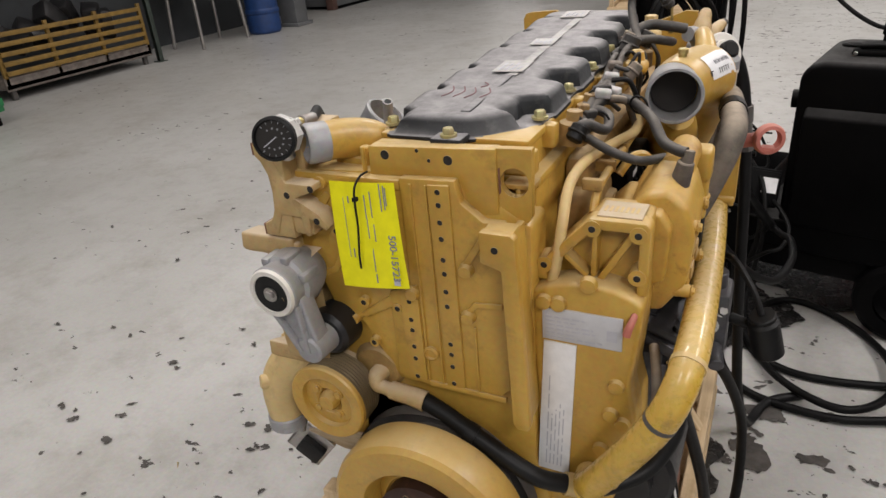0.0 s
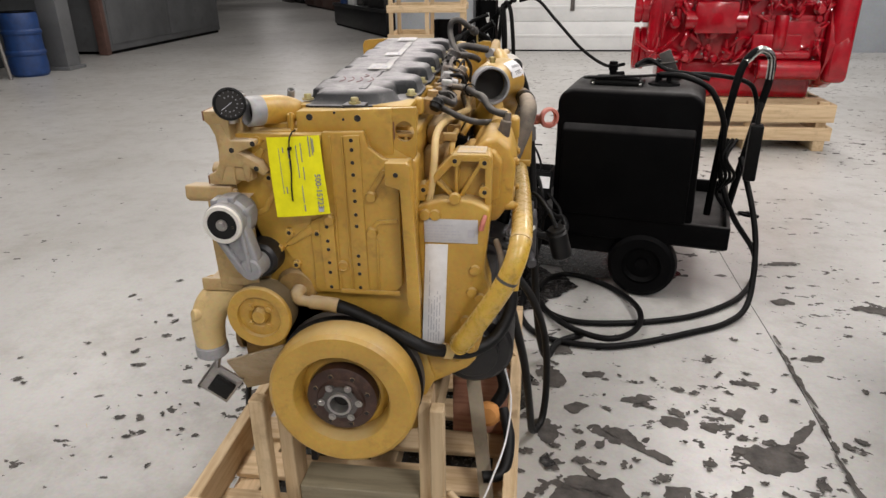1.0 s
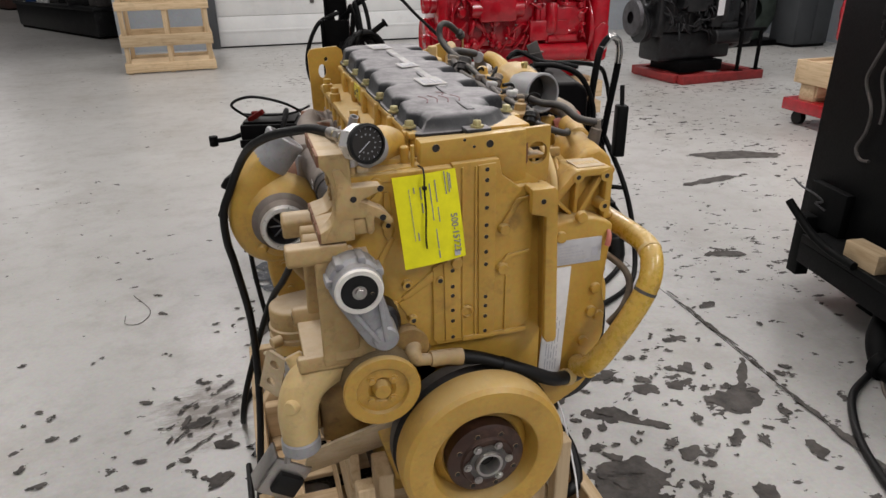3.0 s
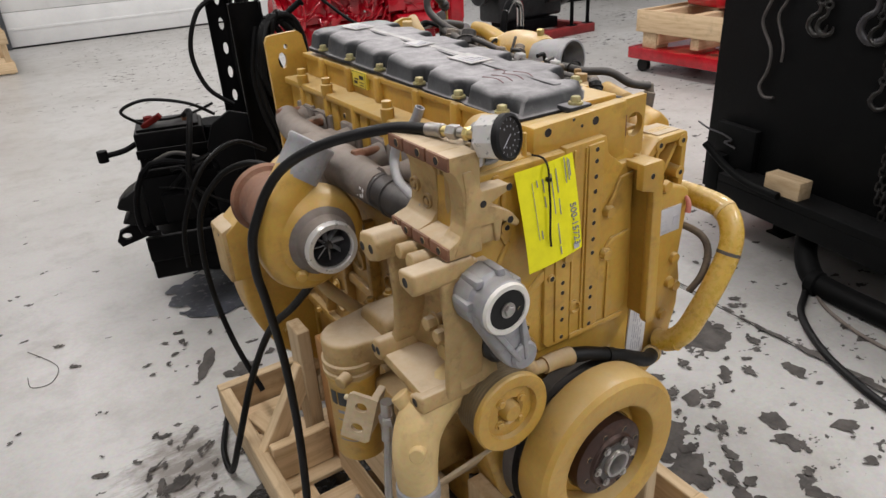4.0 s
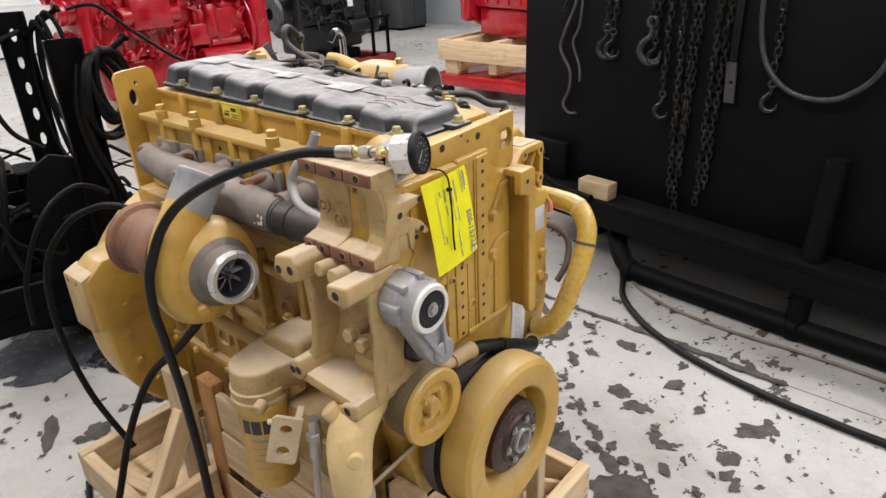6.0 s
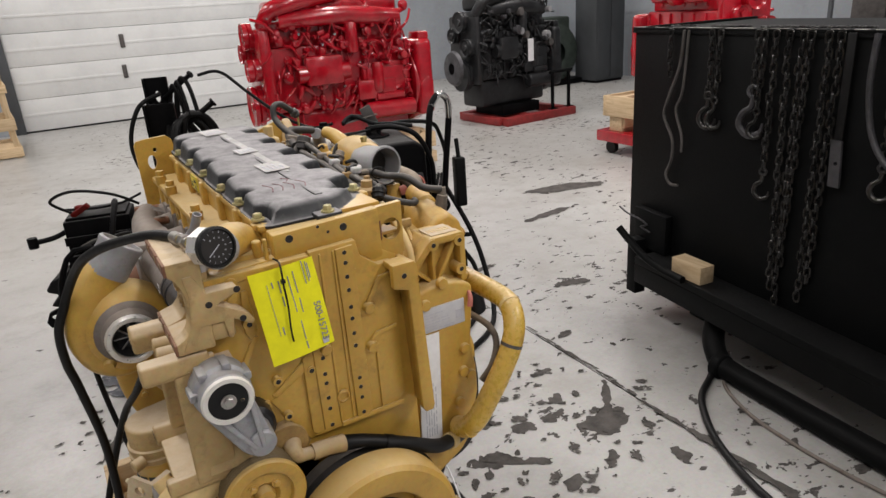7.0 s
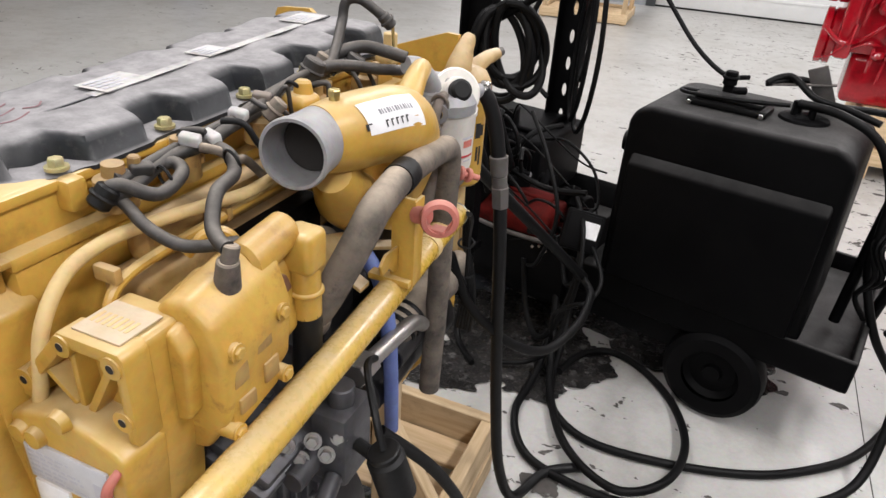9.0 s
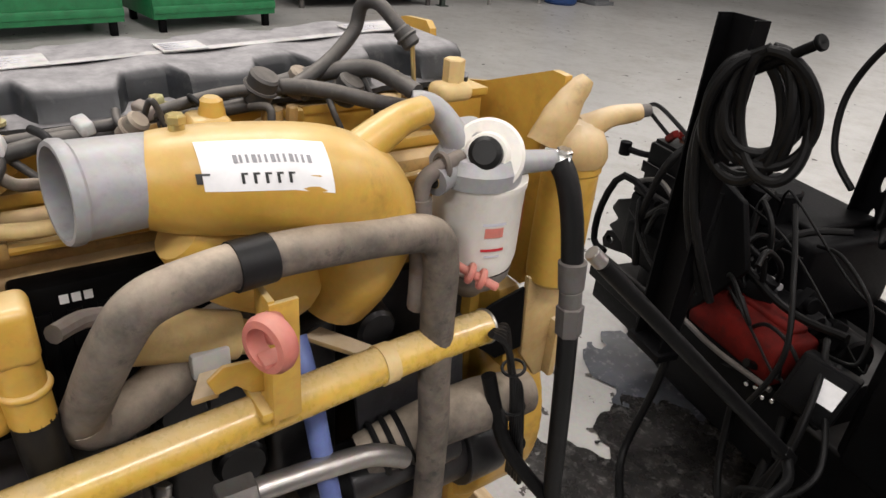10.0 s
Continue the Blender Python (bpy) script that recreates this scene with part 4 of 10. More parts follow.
part("tab_shelf", join(box(0.163, 0.214, 0.017, 0.055, 1.262, 1.270, 0.002), box(0.185, 0.193, 0.017, 0.055, 1.225, 1.262, 0.002)), "yellow_block", top)
part("rust_streak", prism([(0.1635, 1.300), (0.1665, 1.302), (0.1675, 1.262), (0.1645, 1.258)], "y", 0.0008, 0.0022, 0), "rust", top, "rusty chipped edge")

# upright bracket and right cover
bar = part("bracket", join(
    prism([(0.153, 1.222), (0.203, 1.222), (0.21, 1.215), (0.226, 0.87), (0.222, 0.858), (0.203, 0.858), (0.196, 0.87), (0.186, 1.16), (0.153, 1.17)], "y", -0.062, -0.044, 0.003),
    prism([(0.192, 1.219), (0.2045, 1.219), (0.2215, 0.864), (0.209, 0.864)], "y", -0.050, 0.006, 0.003),
    box(0.155, 0.2035, -0.058, -0.014, 1.206, 1.2215, 0.003)), "yellow", E)
hole_at(bar, (0.178, -0.0625, 1.195), (0, -1, 0), 0.0055)
# back wall of the recess, its rim, ribs and the proud lower panel
rcv = part("right_cover", prism([(0.214, 1.128), (0.299, 1.220), (0.378, 1.220), (0.384, 1.213), (0.384, 1.06), (0.372, 0.93), (0.385, 0.88), (0.388, 0.80), (0.36, 0.70), (0.30, 0.65), (0.21, 0.68), (0.205, 0.9), (0.208, 1.10)], "y", 0.058, 0.125, 0.006), "yellow", E)
part("rim", prism([(0.209, 1.126), (0.296, 1.222), (0.380, 1.222), (0.387, 1.215), (0.387, 1.10), (0.371, 1.10), (0.371, 1.204), (0.304, 1.204), (0.230, 1.123), (0.232, 1.105), (0.212, 1.105)], "y", 0.028, 0.064, 0.004), "yellow", rcv)
for q in ([(0.298, 1.12), (0.307, 1.12), (0.309, 1.206), (0.300, 1.206)], [(0.306, 1.115), (0.316, 1.110), (0.366, 1.196), (0.357, 1.202)], [(0.290, 1.115), (0.296, 1.122), (0.256, 1.160), (0.249, 1.153)]):
    part("rib", prism(q, "y", 0.034, 0.064, 0.003), "yellow", rcv)
part("lower_panel", prism([(0.211, 1.096), (0.235, 1.108), (0.27, 1.117), (0.305, 1.120), (0.34, 1.116), (0.368, 1.106), (0.386, 1.094), (0.384, 1.05), (0.373, 0.94), (0.386, 0.88), (0.387, 0.81), (0.361, 0.71), (0.31, 0.67), (0.222, 0.70), (0.212, 1.0)], "y", 0.006, 0.070, 0.008, 3), "yellow", rcv)
for x, z in ((0.2255, 1.134), (0.301, 1.206), (0.370, 1.203), (0.371, 1.132)):
    part("boss", lathe([(0, 0), (0.015, 0), (0.0135, 0.034), (0, 0.034)], (x, 0.060, z), (x, -1, z), 16, False), "yellow", rcv)
    hole_at(rcv, (x, 0.0255, z), (0, -1, 0), 0.0052)
part("stamped_pad", box(0.305, 0.372, 0.04, 0.10, 1.2215, 1.2245, 0.001), "dusty_cream", rcv)
for k in range(7):
    part("stamp", box(0.311 + 0.008 * k, 0.315 + 0.008 * k, 0.058, 0.078, 1.2245, 1.2250, 0), "yellow_pale", rcv, smooth=False)
for x, z in ((0.232, 1.080), (0.256, 1.080), (0.303, 1.122), (0.345, 0.88), (0.352, 0.94), (0.33, 0.80), (0.34, 0.72), (0.365, 0.865), (0.262, 0.70)):
    part("boss", lathe([(0, 0), (0.0145, 0), (0.012, 0.011), (0, 0.013)], (x, 0.008, z), (x, -1, z), 16, False), "yellow", rcv)
lab = part("label", box(0.229, 0.358, 0.0025, 0.0075, 1.01, 1.07, 0.001), "label_grey", rcv, "silver printed engine data label")
bars(lab, pose(0.29, 0.0024, 1.036, 90, 0, 0), 0.11, 0.045, 6, "inkfaint", seed=3)
part("print", join(box(0.233, 0.239, 0.0019, 0.003, 1.059, 1.065, 0), box(0.334, 0.350, 0.0019, 0.003, 1.026, 1.046, 0)), "inkfaint", lab, smooth=False)
stk = part("sticker", prism([(0.231, 1.005), (0.286, 1.005), (0.274, 0.722), (0.217, 0.722)], "y", 0.0025, 0.0075, 0.0008), "paper", rcv, "long white paper sticker")
bars(stk, Matrix.Translation((0.2515, 0.0024, 0.862)) @ pose(0, 0, 0, 90, 0, 0) @ pose(0, 0, 0, 0, 0, 87.5), 0.25, 0.034, 5, "inkfaint", seed=5, fill=0.5, thick=0.0003)
part("plug", tube([(0.372, 0.02, 1.082), (0.374, 0.004, 1.078), (0.370, -0.006, 1.066), (0.366, -0.008, 1.050)], (0.004, 0.005, 0.006, 0.0065), 12), "pink", rcv, "small faded red dangling plug")

# vibration damper on the crank
C = (0.035, -0.145, 0.637)
dmp = part("vibration_damper", lathe([(0.110, 0.085), (0.175, 0.085), (0.187, 0.075), (0.19, 0.065), (0.19, 0.02), (0.186, 0.008), (0.176, 0.0), (0.130, 0.0), (0.123, 0.004), (0.119, 0.012), (0.111, 0.050), (0.110, 0.085)], C, (0.035, 1, 0.637), 72, False), "yellow", E)
part("damper_groove", lathe([(0.192, 0.0), (0.192, 0.03), (0.15, 0.03), (0.15, 0.0)], (0.035, -0.055, 0.637), (0.035, 1, 0.637), 64, False), "iron", dmp, "dark grooved belt rim")
part("damper_web", lathe([(0.1125, 0.052), (0.106, 0.046), (0.098, 0.040), (0.0925, 0.038), (0.0895, 0.042), (0.0, 0.044)], (0.035, -0.145, 0.637), (0.035, 1, 0.637), 56, False), "yellow", dmp)
hub = part("crank_hub", lathe([(0, 0.03), (0.030, 0.03), (0.034, 0.012), (0.058, 0.010), (0.062, 0.016), (0.080, 0.018), (0.0885, 0.024), (0.0885, 0.055)], (0.035, -0.158, 0.637), (0.035, 1, 0.637), 48, False), "rustdark", dmp, "dark rusty crank hub")
star = []
for k in range(48):
    a = 2 * math.pi * k / 48
    rr = 0.044 + 0.011 * max(0.0, math.cos(6 * a)) ** 0.6
    star.append((0.035 + rr * math.cos(a), 0.637 + rr * math.sin(a)))
part("hub_flange", pierced(star, [oval(0.035, 0.637, 0.026, 0.026, 24)], "y", -0.1515, -0.146), "iron", hub, "worn dark steel hub flange", smooth=False)
part("hub_nose", lathe([(0.0, 0.045), (0.0215, 0.045), (0.0225, 0.004), (0.0245, 0.0), (0.030, 0.0), (0.032, 0.005), (0.032, 0.02)], (0.035, -0.160, 0.637), (0.035, 1, 0.637), 36, False), "steel", hub, "bare worn steel nose")
# Near-black disc paints the shade inside the hollow nose.
part("nose_bore", lathe([(0, 0), (0.0215, 0)], (0.035, -0.130, 0.637), (0.035, -1, 0.637), 24, False), "hole", hub)
for k in range(6):
    a = radians(60 * k + 2)
    bolt_at(hub, (0.035 + 0.0475 * math.cos(a), -0.1515, 0.637 + 0.0475 * math.sin(a)), (0, -1, 0), 0.0065, 0.005, "steel")
for k in range(8):
    a = radians(45 * k + 18)
    hole_at(hub, (0.035 + 0.071 * math.cos(a), -0.1415, 0.637 + 0.071 * math.sin(a)), (0, -1, 0), 0.0055)

# front pulley
P = (-0.176, -0.088, 0.827)
pul = part("pump_pulley", lathe([(0, 0.022), (0.02, 0.020), (0.03, 0.010), (0.054, 0.012), (0.056, 0.002), (0.062, 0.0), (0.079, 0.0), (0.082, 0.004), (0.082, 0.012), (0.077, 0.014), (0.077, 0.016)], P, (P[0], 1, P[2]), 48, False), "yellow", E)
part("belt_rim", lathe([(0.077, 0.0)] + [(0.079 - 0.0016 * (k % 2), 0.004 + 0.0035 * k) for k in range(15)] + [(0.07, 0.054), (0.0, 0.054)], (P[0], P[1] + 0.013, P[2]), (P[0], 1, P[2]), 48, False), "belt_face", pul, "grimy finely grooved belt face")
part("pulley_hub", lathe([(0, -0.004), (0.016, -0.004), (0.020, 0.004), (0.022, 0.02)], (P[0], P[1] + 0.004, P[2]), (P[0], 1, P[2]), 24, False), "yellow", pul)
for k in range(4):
    a = radians(90 * k + 40)
    bolt_at(pul, (P[0] + 0.033 * math.cos(a), P[1] + 0.010, P[2] + 0.033 * math.sin(a)), (0, -1, 0), 0.007, 0.006)
part("pulley_housing", join(rod((P[0], -0.03, P[2]), (P[0], 0.06, P[2]), 0.062, 0.08, 32, 0.006), rod((-0.12, 0.0, 0.80), (-0.12, 0.06, 0.80), 0.07, 0.075, 24), box(-0.17, -0.02, 0.0, 0.07, 0.66, 0.86, 0.02)), "yellow_dusty", E)

# belt tensioner
TC = (-0.216, -0.125, 1.085)
ten = part("belt_tensioner", join(
    lathe([(0.0, 0.006), (0.034, 0.006), (0.036, 0.0), (0.044, 0.0), (0.048, 0.006), (0.048, 0.016), (0.046, 0.02), (0.046, 0.034), (0.052, 0.04), (0.054, 0.075), (0.045, 0.10), (0.03, 0.13)], TC, (-0.216, 1, 1.085), 40, False),
    prism([(-0.262, 1.075), (-0.255, 1.05), (-0.205, 0.96), (-0.19, 0.945), (-0.165, 0.945), (-0.15, 0.962), (-0.15, 0.99), (-0.168, 1.06), (-0.175, 1.08), (-0.2, 1.06)], "y", -0.108, -0.07, 0.006, 3),
    prism([(-0.246, 1.055), (-0.185, 0.962), (-0.178, 0.967), (-0.235, 1.06)], "y", -0.118, -0.1, 0.003),
    prism([(-0.182, 1.06), (-0.172, 1.06), (-0.163, 0.965), (-0.172, 0.962)], "y", -0.118, -0.1, 0.003),
    rod((-0.169, -0.115, 0.968), (-0.169, -0.05, 0.968), 0.027, 0.03, 24, 0.004)), "alu", E, "grey cast aluminium belt tensioner")
for a in (0.4, 1.3, 2.2, 3.0):
    part("lug", box(-0.216 + 0.05 * math.cos(a) - 0.008, -0.216 + 0.05 * math.cos(a) + 0.008, -0.095, -0.05, 1.085 + 0.05 * math.sin(a) - 0.008, 1.085 + 0.05 * math.sin(a) + 0.008, 0.004), "alu", ten)
part("bearing_ring", lathe([(0.0345, 0.002), (0.036, -0.002), (0.044, -0.002), (0.0465, 0.003), (0.0465, 0.012)], (-0.216, -0.1255, 1.085), (-0.216, 1, 1.085), 36, False), "filter_white", ten, "pale bearing rim")
part("bearing_face", lathe([(0, 0.0), (0.035, 0.0), (0.035, 0.006)], (-0.216, -0.1255, 1.085), (-0.216, 1, 1.085), 32, False), "rubber", ten, "black bearing seal")
bolt_at(ten, (-0.216, -0.126, 1.085), (0, -1, 0), 0.0095, 0.008, "steel")
hole_at(ten, (-0.192, -0.1262, 1.079), (0, -1, 0), 0.003)
part("tensioner_spring", rod((-0.169, -0.06, 0.968), (-0.169, 0.0, 0.968), 0.045, 0.048, 28, 0.008), "oily", ten, "oily black spring housing")

# lower hose from the elbow to the right-hand pipe
ll = part("lower_hose", tube([(0.0, -0.03, 0.845), (0.06, -0.04, 0.83), (0.15, -0.05, 0.79), (0.23, -0.045, 0.745), (0.28, -0.02, 0.722)], 0.0165, 14), "rubber", E, "black rubber hose with clamps")
part("hose_cuff", tube([(0.275, -0.022, 0.724), (0.294, -0.012, 0.716)], 0.0205, 14, 3), "yellow_pale", ll)
part("hose_cuff", tube([(0.10, -0.046, 0.812), (0.118, -0.048, 0.804)], 0.0195, 14, 3), "rubber", ll)
part("hose_tail", tube([(0.294, -0.012, 0.716), (0.34, 0.02, 0.70), (0.40, 0.07, 0.715), (0.435, 0.11, 0.77), (0.44, 0.13, 0.83)], 0.0165, 14), "rubber", ll)
part("hose_elbow", join(tube([(-0.088, 0.0, 0.872), (-0.094, -0.020, 0.866), (-0.088, -0.030, 0.856), (-0.076, -0.032, 0.852), (-0.045, -0.034, 0.850)], (0.019, 0.019, 0.017, 0.0135, 0.0135), 14), tube([(-0.058, -0.0335, 0.851), (-0.02, -0.033, 0.848), (0.012, -0.032, 0.842)], (0.0175, 0.018, 0.020), 14)), "yellow_dusty", ll)
part("hose_stub", tube([(0.44, 0.13, 0.83), (0.442, 0.14, 0.87), (0.425, 0.15, 0.91)], 0.0175, 14), "yellow", ll)

part("hanging_hose", tube([(0.425, 0.20, 0.80), (0.445, 0.29, 0.66), (0.482, 0.36, 0.46), (0.505, 0.45, 0.24), (0.52, 0.56, 0.05), (0.54, 0.62, 0.016)], 0.0135, 12), "rubber", E, "black hose hanging to the floor")
part("hanging_hose", tube([(0.42, 0.52, 0.72), (0.50, 0.62, 0.56), (0.555, 0.70, 0.36), (0.57, 0.70, 0.16), (0.56, 0.66, 0.03), (0.53, 0.60, 0.016)], 0.0135, 12), "rubber", E, "black hose hanging to the floor")

# curved support under the cover
part("front_support", join(prism([(0.20, 0.735), (0.30, 0.72), (0.36, 0.685), (0.335, 0.655), (0.24, 0.60), (0.2, 0.57), (0.17, 0.52), (0.12, 0.5), (0.12, 0.74)], "y", 0.01, 0.10, 0.01)), "yellow", E)

# long coolant pipe on the right
rp = part("side_pipe", tube([(0.413, 0.855, 1.044), (0.42, 0.78, 1.05), (0.428, 0.68, 1.053), (0.44, 0.52, 1.053), (0.452, 0.33, 1.052), (0.459, 0.15, 1.048), (0.462, 0.02, 1.046), (0.46, -0.035, 1.036), (0.45, -0.065, 1.0), (0.432, -0.076, 0.955), (0.40, -0.076, 0.895), (0.362, -0.071, 0.832), (0.334, -0.062, 0.785), (0.32, -0.038, 0.755), (0.315, -0.005, 0.742)], 0.0255, 20, 8, hollow=0.82), "yellow_gloss", E, "glossy yellow bent coolant pipe with pale dusty top")
part("pipe_band", tube([(0.428, 0.69, 1.053), (0.429, 0.67, 1.053)], 0.0275, 20, 2), "yellow_pale", rp)
part("pipe_lip", ring((0.4125, 0.858, 1.0438), (-0.09, 0.99, -0.08), 0.024, 0.003, 28, 8), "steel", rp)
part("pipe_mark", tube([(0.434, -0.0757, 0.96), (0.431, -0.0759, 0.953)], 0.0262, 20, 2), "iron", rp)
part("pipe_weld", tube([(0.4605, -0.03, 1.038), (0.4595, -0.038, 1.035)], 0.0268, 20, 2), "yellow_pale", rp)
part("inner_hose", tube([(0.40, 0.05, 1.0), (0.415, -0.01, 0.985), (0.418, -0.035, 0.95), (0.40, -0.04, 0.90), (0.375, -0.03, 0.86)], 0.008, 12), "rubber_dusty", rp)
br = part("pipe_bracket", join(box(0.435, 0.475, 0.512, 0.520, 1.06, 1.225, 0.002), box(0.470, 0.477, 0.512, 0.545, 1.068, 1.222, 0.002), box(0.40, 0.475, 0.50, 0.522, 1.07, 1.082, 0.002), prism([(0.452, 1.128), (0.470, 1.142), (0.514, 1.138), (0.514, 1.092), (0.498, 1.096), (0.482, 1.112), (0.460, 1.108)], "x", 0.444, 0.450, 0.002)), "yellow", rp)
for quad, z in (([(0.30, 0.50), (0.42, 0.44), (0.42, 0.47), (0.31, 0.53)], 1.078), ([(0.32, 0.64), (0.42, 0.70), (0.42, 0.67), (0.33, 0.61)], 1.05)):
    part("pipe_strap", prism(quad, "z", z, z + 0.008, 0.002), "yellow_dusty", rp)
part("lifting_ring", join(lathe([(0.020, -0.011), (0.027, -0.010), (0.030, -0.004), (0.030, 0.004), (0.027, 0.010), (0.020, 0.011), (0.020, -0.011)], (0.524, 0.495, 1.213), (0.80, -0.15, 1.25), 36, False), box(0.512, 0.536, 0.484, 0.506, 1.191, 1.199, 0.003), rod((0.475, 0.515, 1.20), (0.50, 0.505, 1.207), 0.014)), "pink", br, "faded red ring clip")

# ---- engine, exhaust side ----
# rear lifting plate with its slotted hole
part("rear_plate", pierced([(-0.15, 1.0), (-0.155, 1.36), (-0.148, 1.374), (-0.13, 1.378), (-0.06, 1.382), (-0.045, 1.37), (-0.03, 1.285), (0.13, 1.318), (0.29, 1.374), (0.318, 1.372), (0.322, 1.30), (0.29, 1.0)], [oval(-0.112, 1.306, 0.013, 0.022), oval(-0.098, 1.343, 0.006, 0.007)], "y", 1.036, 1.05), "yellow", E, smooth=False)
fw = part("flywheel_housing", join(
    prism([(0.035 + (0.40 if 95 < a < 262 else 0.30) * math.cos(radians(a)), 0.66 + (0.40 if 95 < a < 262 else 0.30) * math.sin(radians(a))) for a in range(0, 360, 6)], "y", 0.985, 1.12, 0.016, 3),
    prism([(-0.385, 0.86), (-0.33, 0.905), (-0.12, 0.95), (-0.12, 0.70), (-0.385, 0.70)], "y", 0.978, 1.09, 0.012),
    prism([(-0.22, 1.0), (0.29, 1.0), (0.33, 0.85), (-0.3, 0.85)], "y", 0.99, 1.04, 0.01),
    box(-0.16, 0.24, 0.97, 1.06, 0.40, 1.06, 0.02)), "yellow", E)
part("mount_foot", join(prism([(-0.395, 0.865), (-0.35, 0.885), (-0.345, 0.70), (-0.395, 0.70)], "y", 0.985, 1.10, 0.006)), "yellow_dusty", fw)
for p in ((-0.3955, 1.02, 0.85), (-0.3955, 1.07, 0.85)):
    hole_at(fw, p, (-1, 0, 0), 0.006)
hole_at(fw, (-0.235, 0.9775, 0.865), (0, -1, 0), 0.016)
for k in range(10):
    a = radians(100 + k * 16)
    bolt_at(fw, (0.035 + 0.345 * math.cos(a), 0.984, 0.66 + 0.34 * math.sin(a)), (0, -1, 0), 0.011, 0.011)

# exhaust manifold
man = part("exhaust_manifold", join(
    tube([(-0.175, 0.89, 1.185), (-0.195, 0.80, 1.18), (-0.20, 0.68, 1.172), (-0.205, 0.57, 1.165), (-0.205, 0.47, 1.16)], (0.032, 0.036, 0.042, 0.05, 0.05), 18),
    tube([(-0.205, 0.47, 1.16), (-0.205, 0.38, 1.158), (-0.203, 0.30, 1.157)], (0.05, 0.043, 0.04), 18),
    prism([(-0.26, 0.49), (-0.165, 0.49), (-0.165, 0.62), (-0.26, 0.62)], "z", 1.195, 1.212, 0.005)), "manifold", E, "grey-brown dusty exhaust manifold", angle=40)
for y in (0.30, 0.44, 0.60, 0.76, 0.88):
    part("runner", tube([(-0.20, y, 1.172), (-0.16, y, 1.175), (-0.10, y, 1.18)], (0.034, 0.03, 0.034), 14, 4), "manifold", man)
    part("flange", box(-0.13, -0.112, y - 0.05, y + 0.05, 1.145, 1.215, 0.006), "manifold", man)
part("manifold_front", join(tube([(-0.203, 0.31, 1.157), (-0.203, 0.20, 1.157), (-0.20, 0.10, 1.158)], 0.0385, 18), rod((-0.203, 0.285, 1.157), (-0.203, 0.297, 1.157), 0.0405, None, 18), ring((-0.203, 0.245, 1.157), (0, 1, 0), 0.0385, 0.003)), "oily_dust", man, "dark greasy front section of the manifold")
for y, z in ((0.88, 1.20), (0.735, 1.197), (0.43, 1.197)):
    part("manifold_stud", join(rod((-0.14, y, z), (-0.195, y - 0.008, z + 0.004), 0.010), rod((-0.182, y - 0.006, z + 0.003), (-0.207, y - 0.009, z + 0.004), 0.0125, None, 6)), "rust", man, "rusty stud and spacer")
part("heat_shield", moved(box(-0.012, 0.012, -0.03, 0.03, -0.001, 0.001, 0.0005), pose(-0.165, 0.72, 1.235, 0, 25, 0)), "iron", man)
for k, (y, hh) in enumerate(((0.342, 0.016), (0.334, 0.010), (0.324, 0.016), (0.314, 0.014))):
    part("paint_mark", moved(box(-0.0006, 0.0006, -0.0026, 0.0026, -hh * 0.75, hh * 0.75, 0), pose(-0.2434, y, 1.156, 12 * (k - 1.5), 0, 0)), "paper", man, smooth=False)
part("turbo_flange", prism([(-0.262, 0.485), (-0.17, 0.475), (-0.165, 0.63), (-0.262, 0.62)], "z", 1.10, 1.185, 0.01), "alu", man, "grey turbo pedestal")

# turbocharger
tb = part("turbocharger", join(
    lathe([(0.056, 0.0), (0.06, 0.03), (0.078, 0.042), (0.098, 0.052), (0.109, 0.072), (0.112, 0.095), (0.105, 0.122), (0.085, 0.138), (0.05, 0.145)], (-0.318, 0.335, 1.05), (-0.318, 2, 1.05), 44, False),
    tube([(-0.30, 0.422, 0.968), (-0.345, 0.424, 0.965), (-0.385, 0.425, 0.99), (-0.405, 0.426, 1.045), (-0.392, 0.427, 1.11), (-0.354, 0.431, 1.165), (-0.318, 0.435, 1.205)], (0.03, 0.038, 0.042, 0.043, 0.044, 0.045, 0.046), 26)), "yellow", E, "yellow turbocharger with bare metal inlet", angle=45)
part("inlet_ring", lathe([(0.043, 0.03), (0.043, 0.0), (0.0455, -0.003), (0.0545, -0.003), (0.057, 0.004), (0.06, 0.03)], (-0.318, 0.325, 1.05), (-0.318, 2, 1.05), 40, False), "zinc", tb, "bright machined inlet ring")
part("inlet_neck", lathe([(0.0565, 0.004), (0.0585, 0.004), (0.0625, 0.032), (0.076, 0.0425), (0.078, 0.046)], (-0.318, 0.333, 1.05), (-0.318, 2, 1.05), 40, False), "manifold", tb, "bare cast inlet neck")
part("wheel_bore", lathe([(0.0435, 0.0), (0.041, 0.03), (0.037, 0.045), (0.0, 0.045)], (-0.318, 0.328, 1.05), (-0.318, 2, 1.05), 36, False), "greasy", tb)
for k in range(8):
    a = radians(45 * k)
    part("compressor_blade", moved(box(0.006, 0.037, -0.0012, 0.0012, -0.012, 0.0, 0.0004), aim((-0.318, 0.352, 1.05), (-0.318, 0, 1.05)) @ pose(0, 0, 0, 0, 0, math.degrees(a)) @ pose(0, 0, 0, 28, 0, 0)), "alu", tb)
part("wheel_nut", lathe([(0, -0.016), (0.006, -0.014), (0.008, -0.004), (0.010, 0.01), (0, 0.012)], (-0.318, 0.352, 1.05), (-0.318, 2, 1.05), 12, False), "iron", tb)
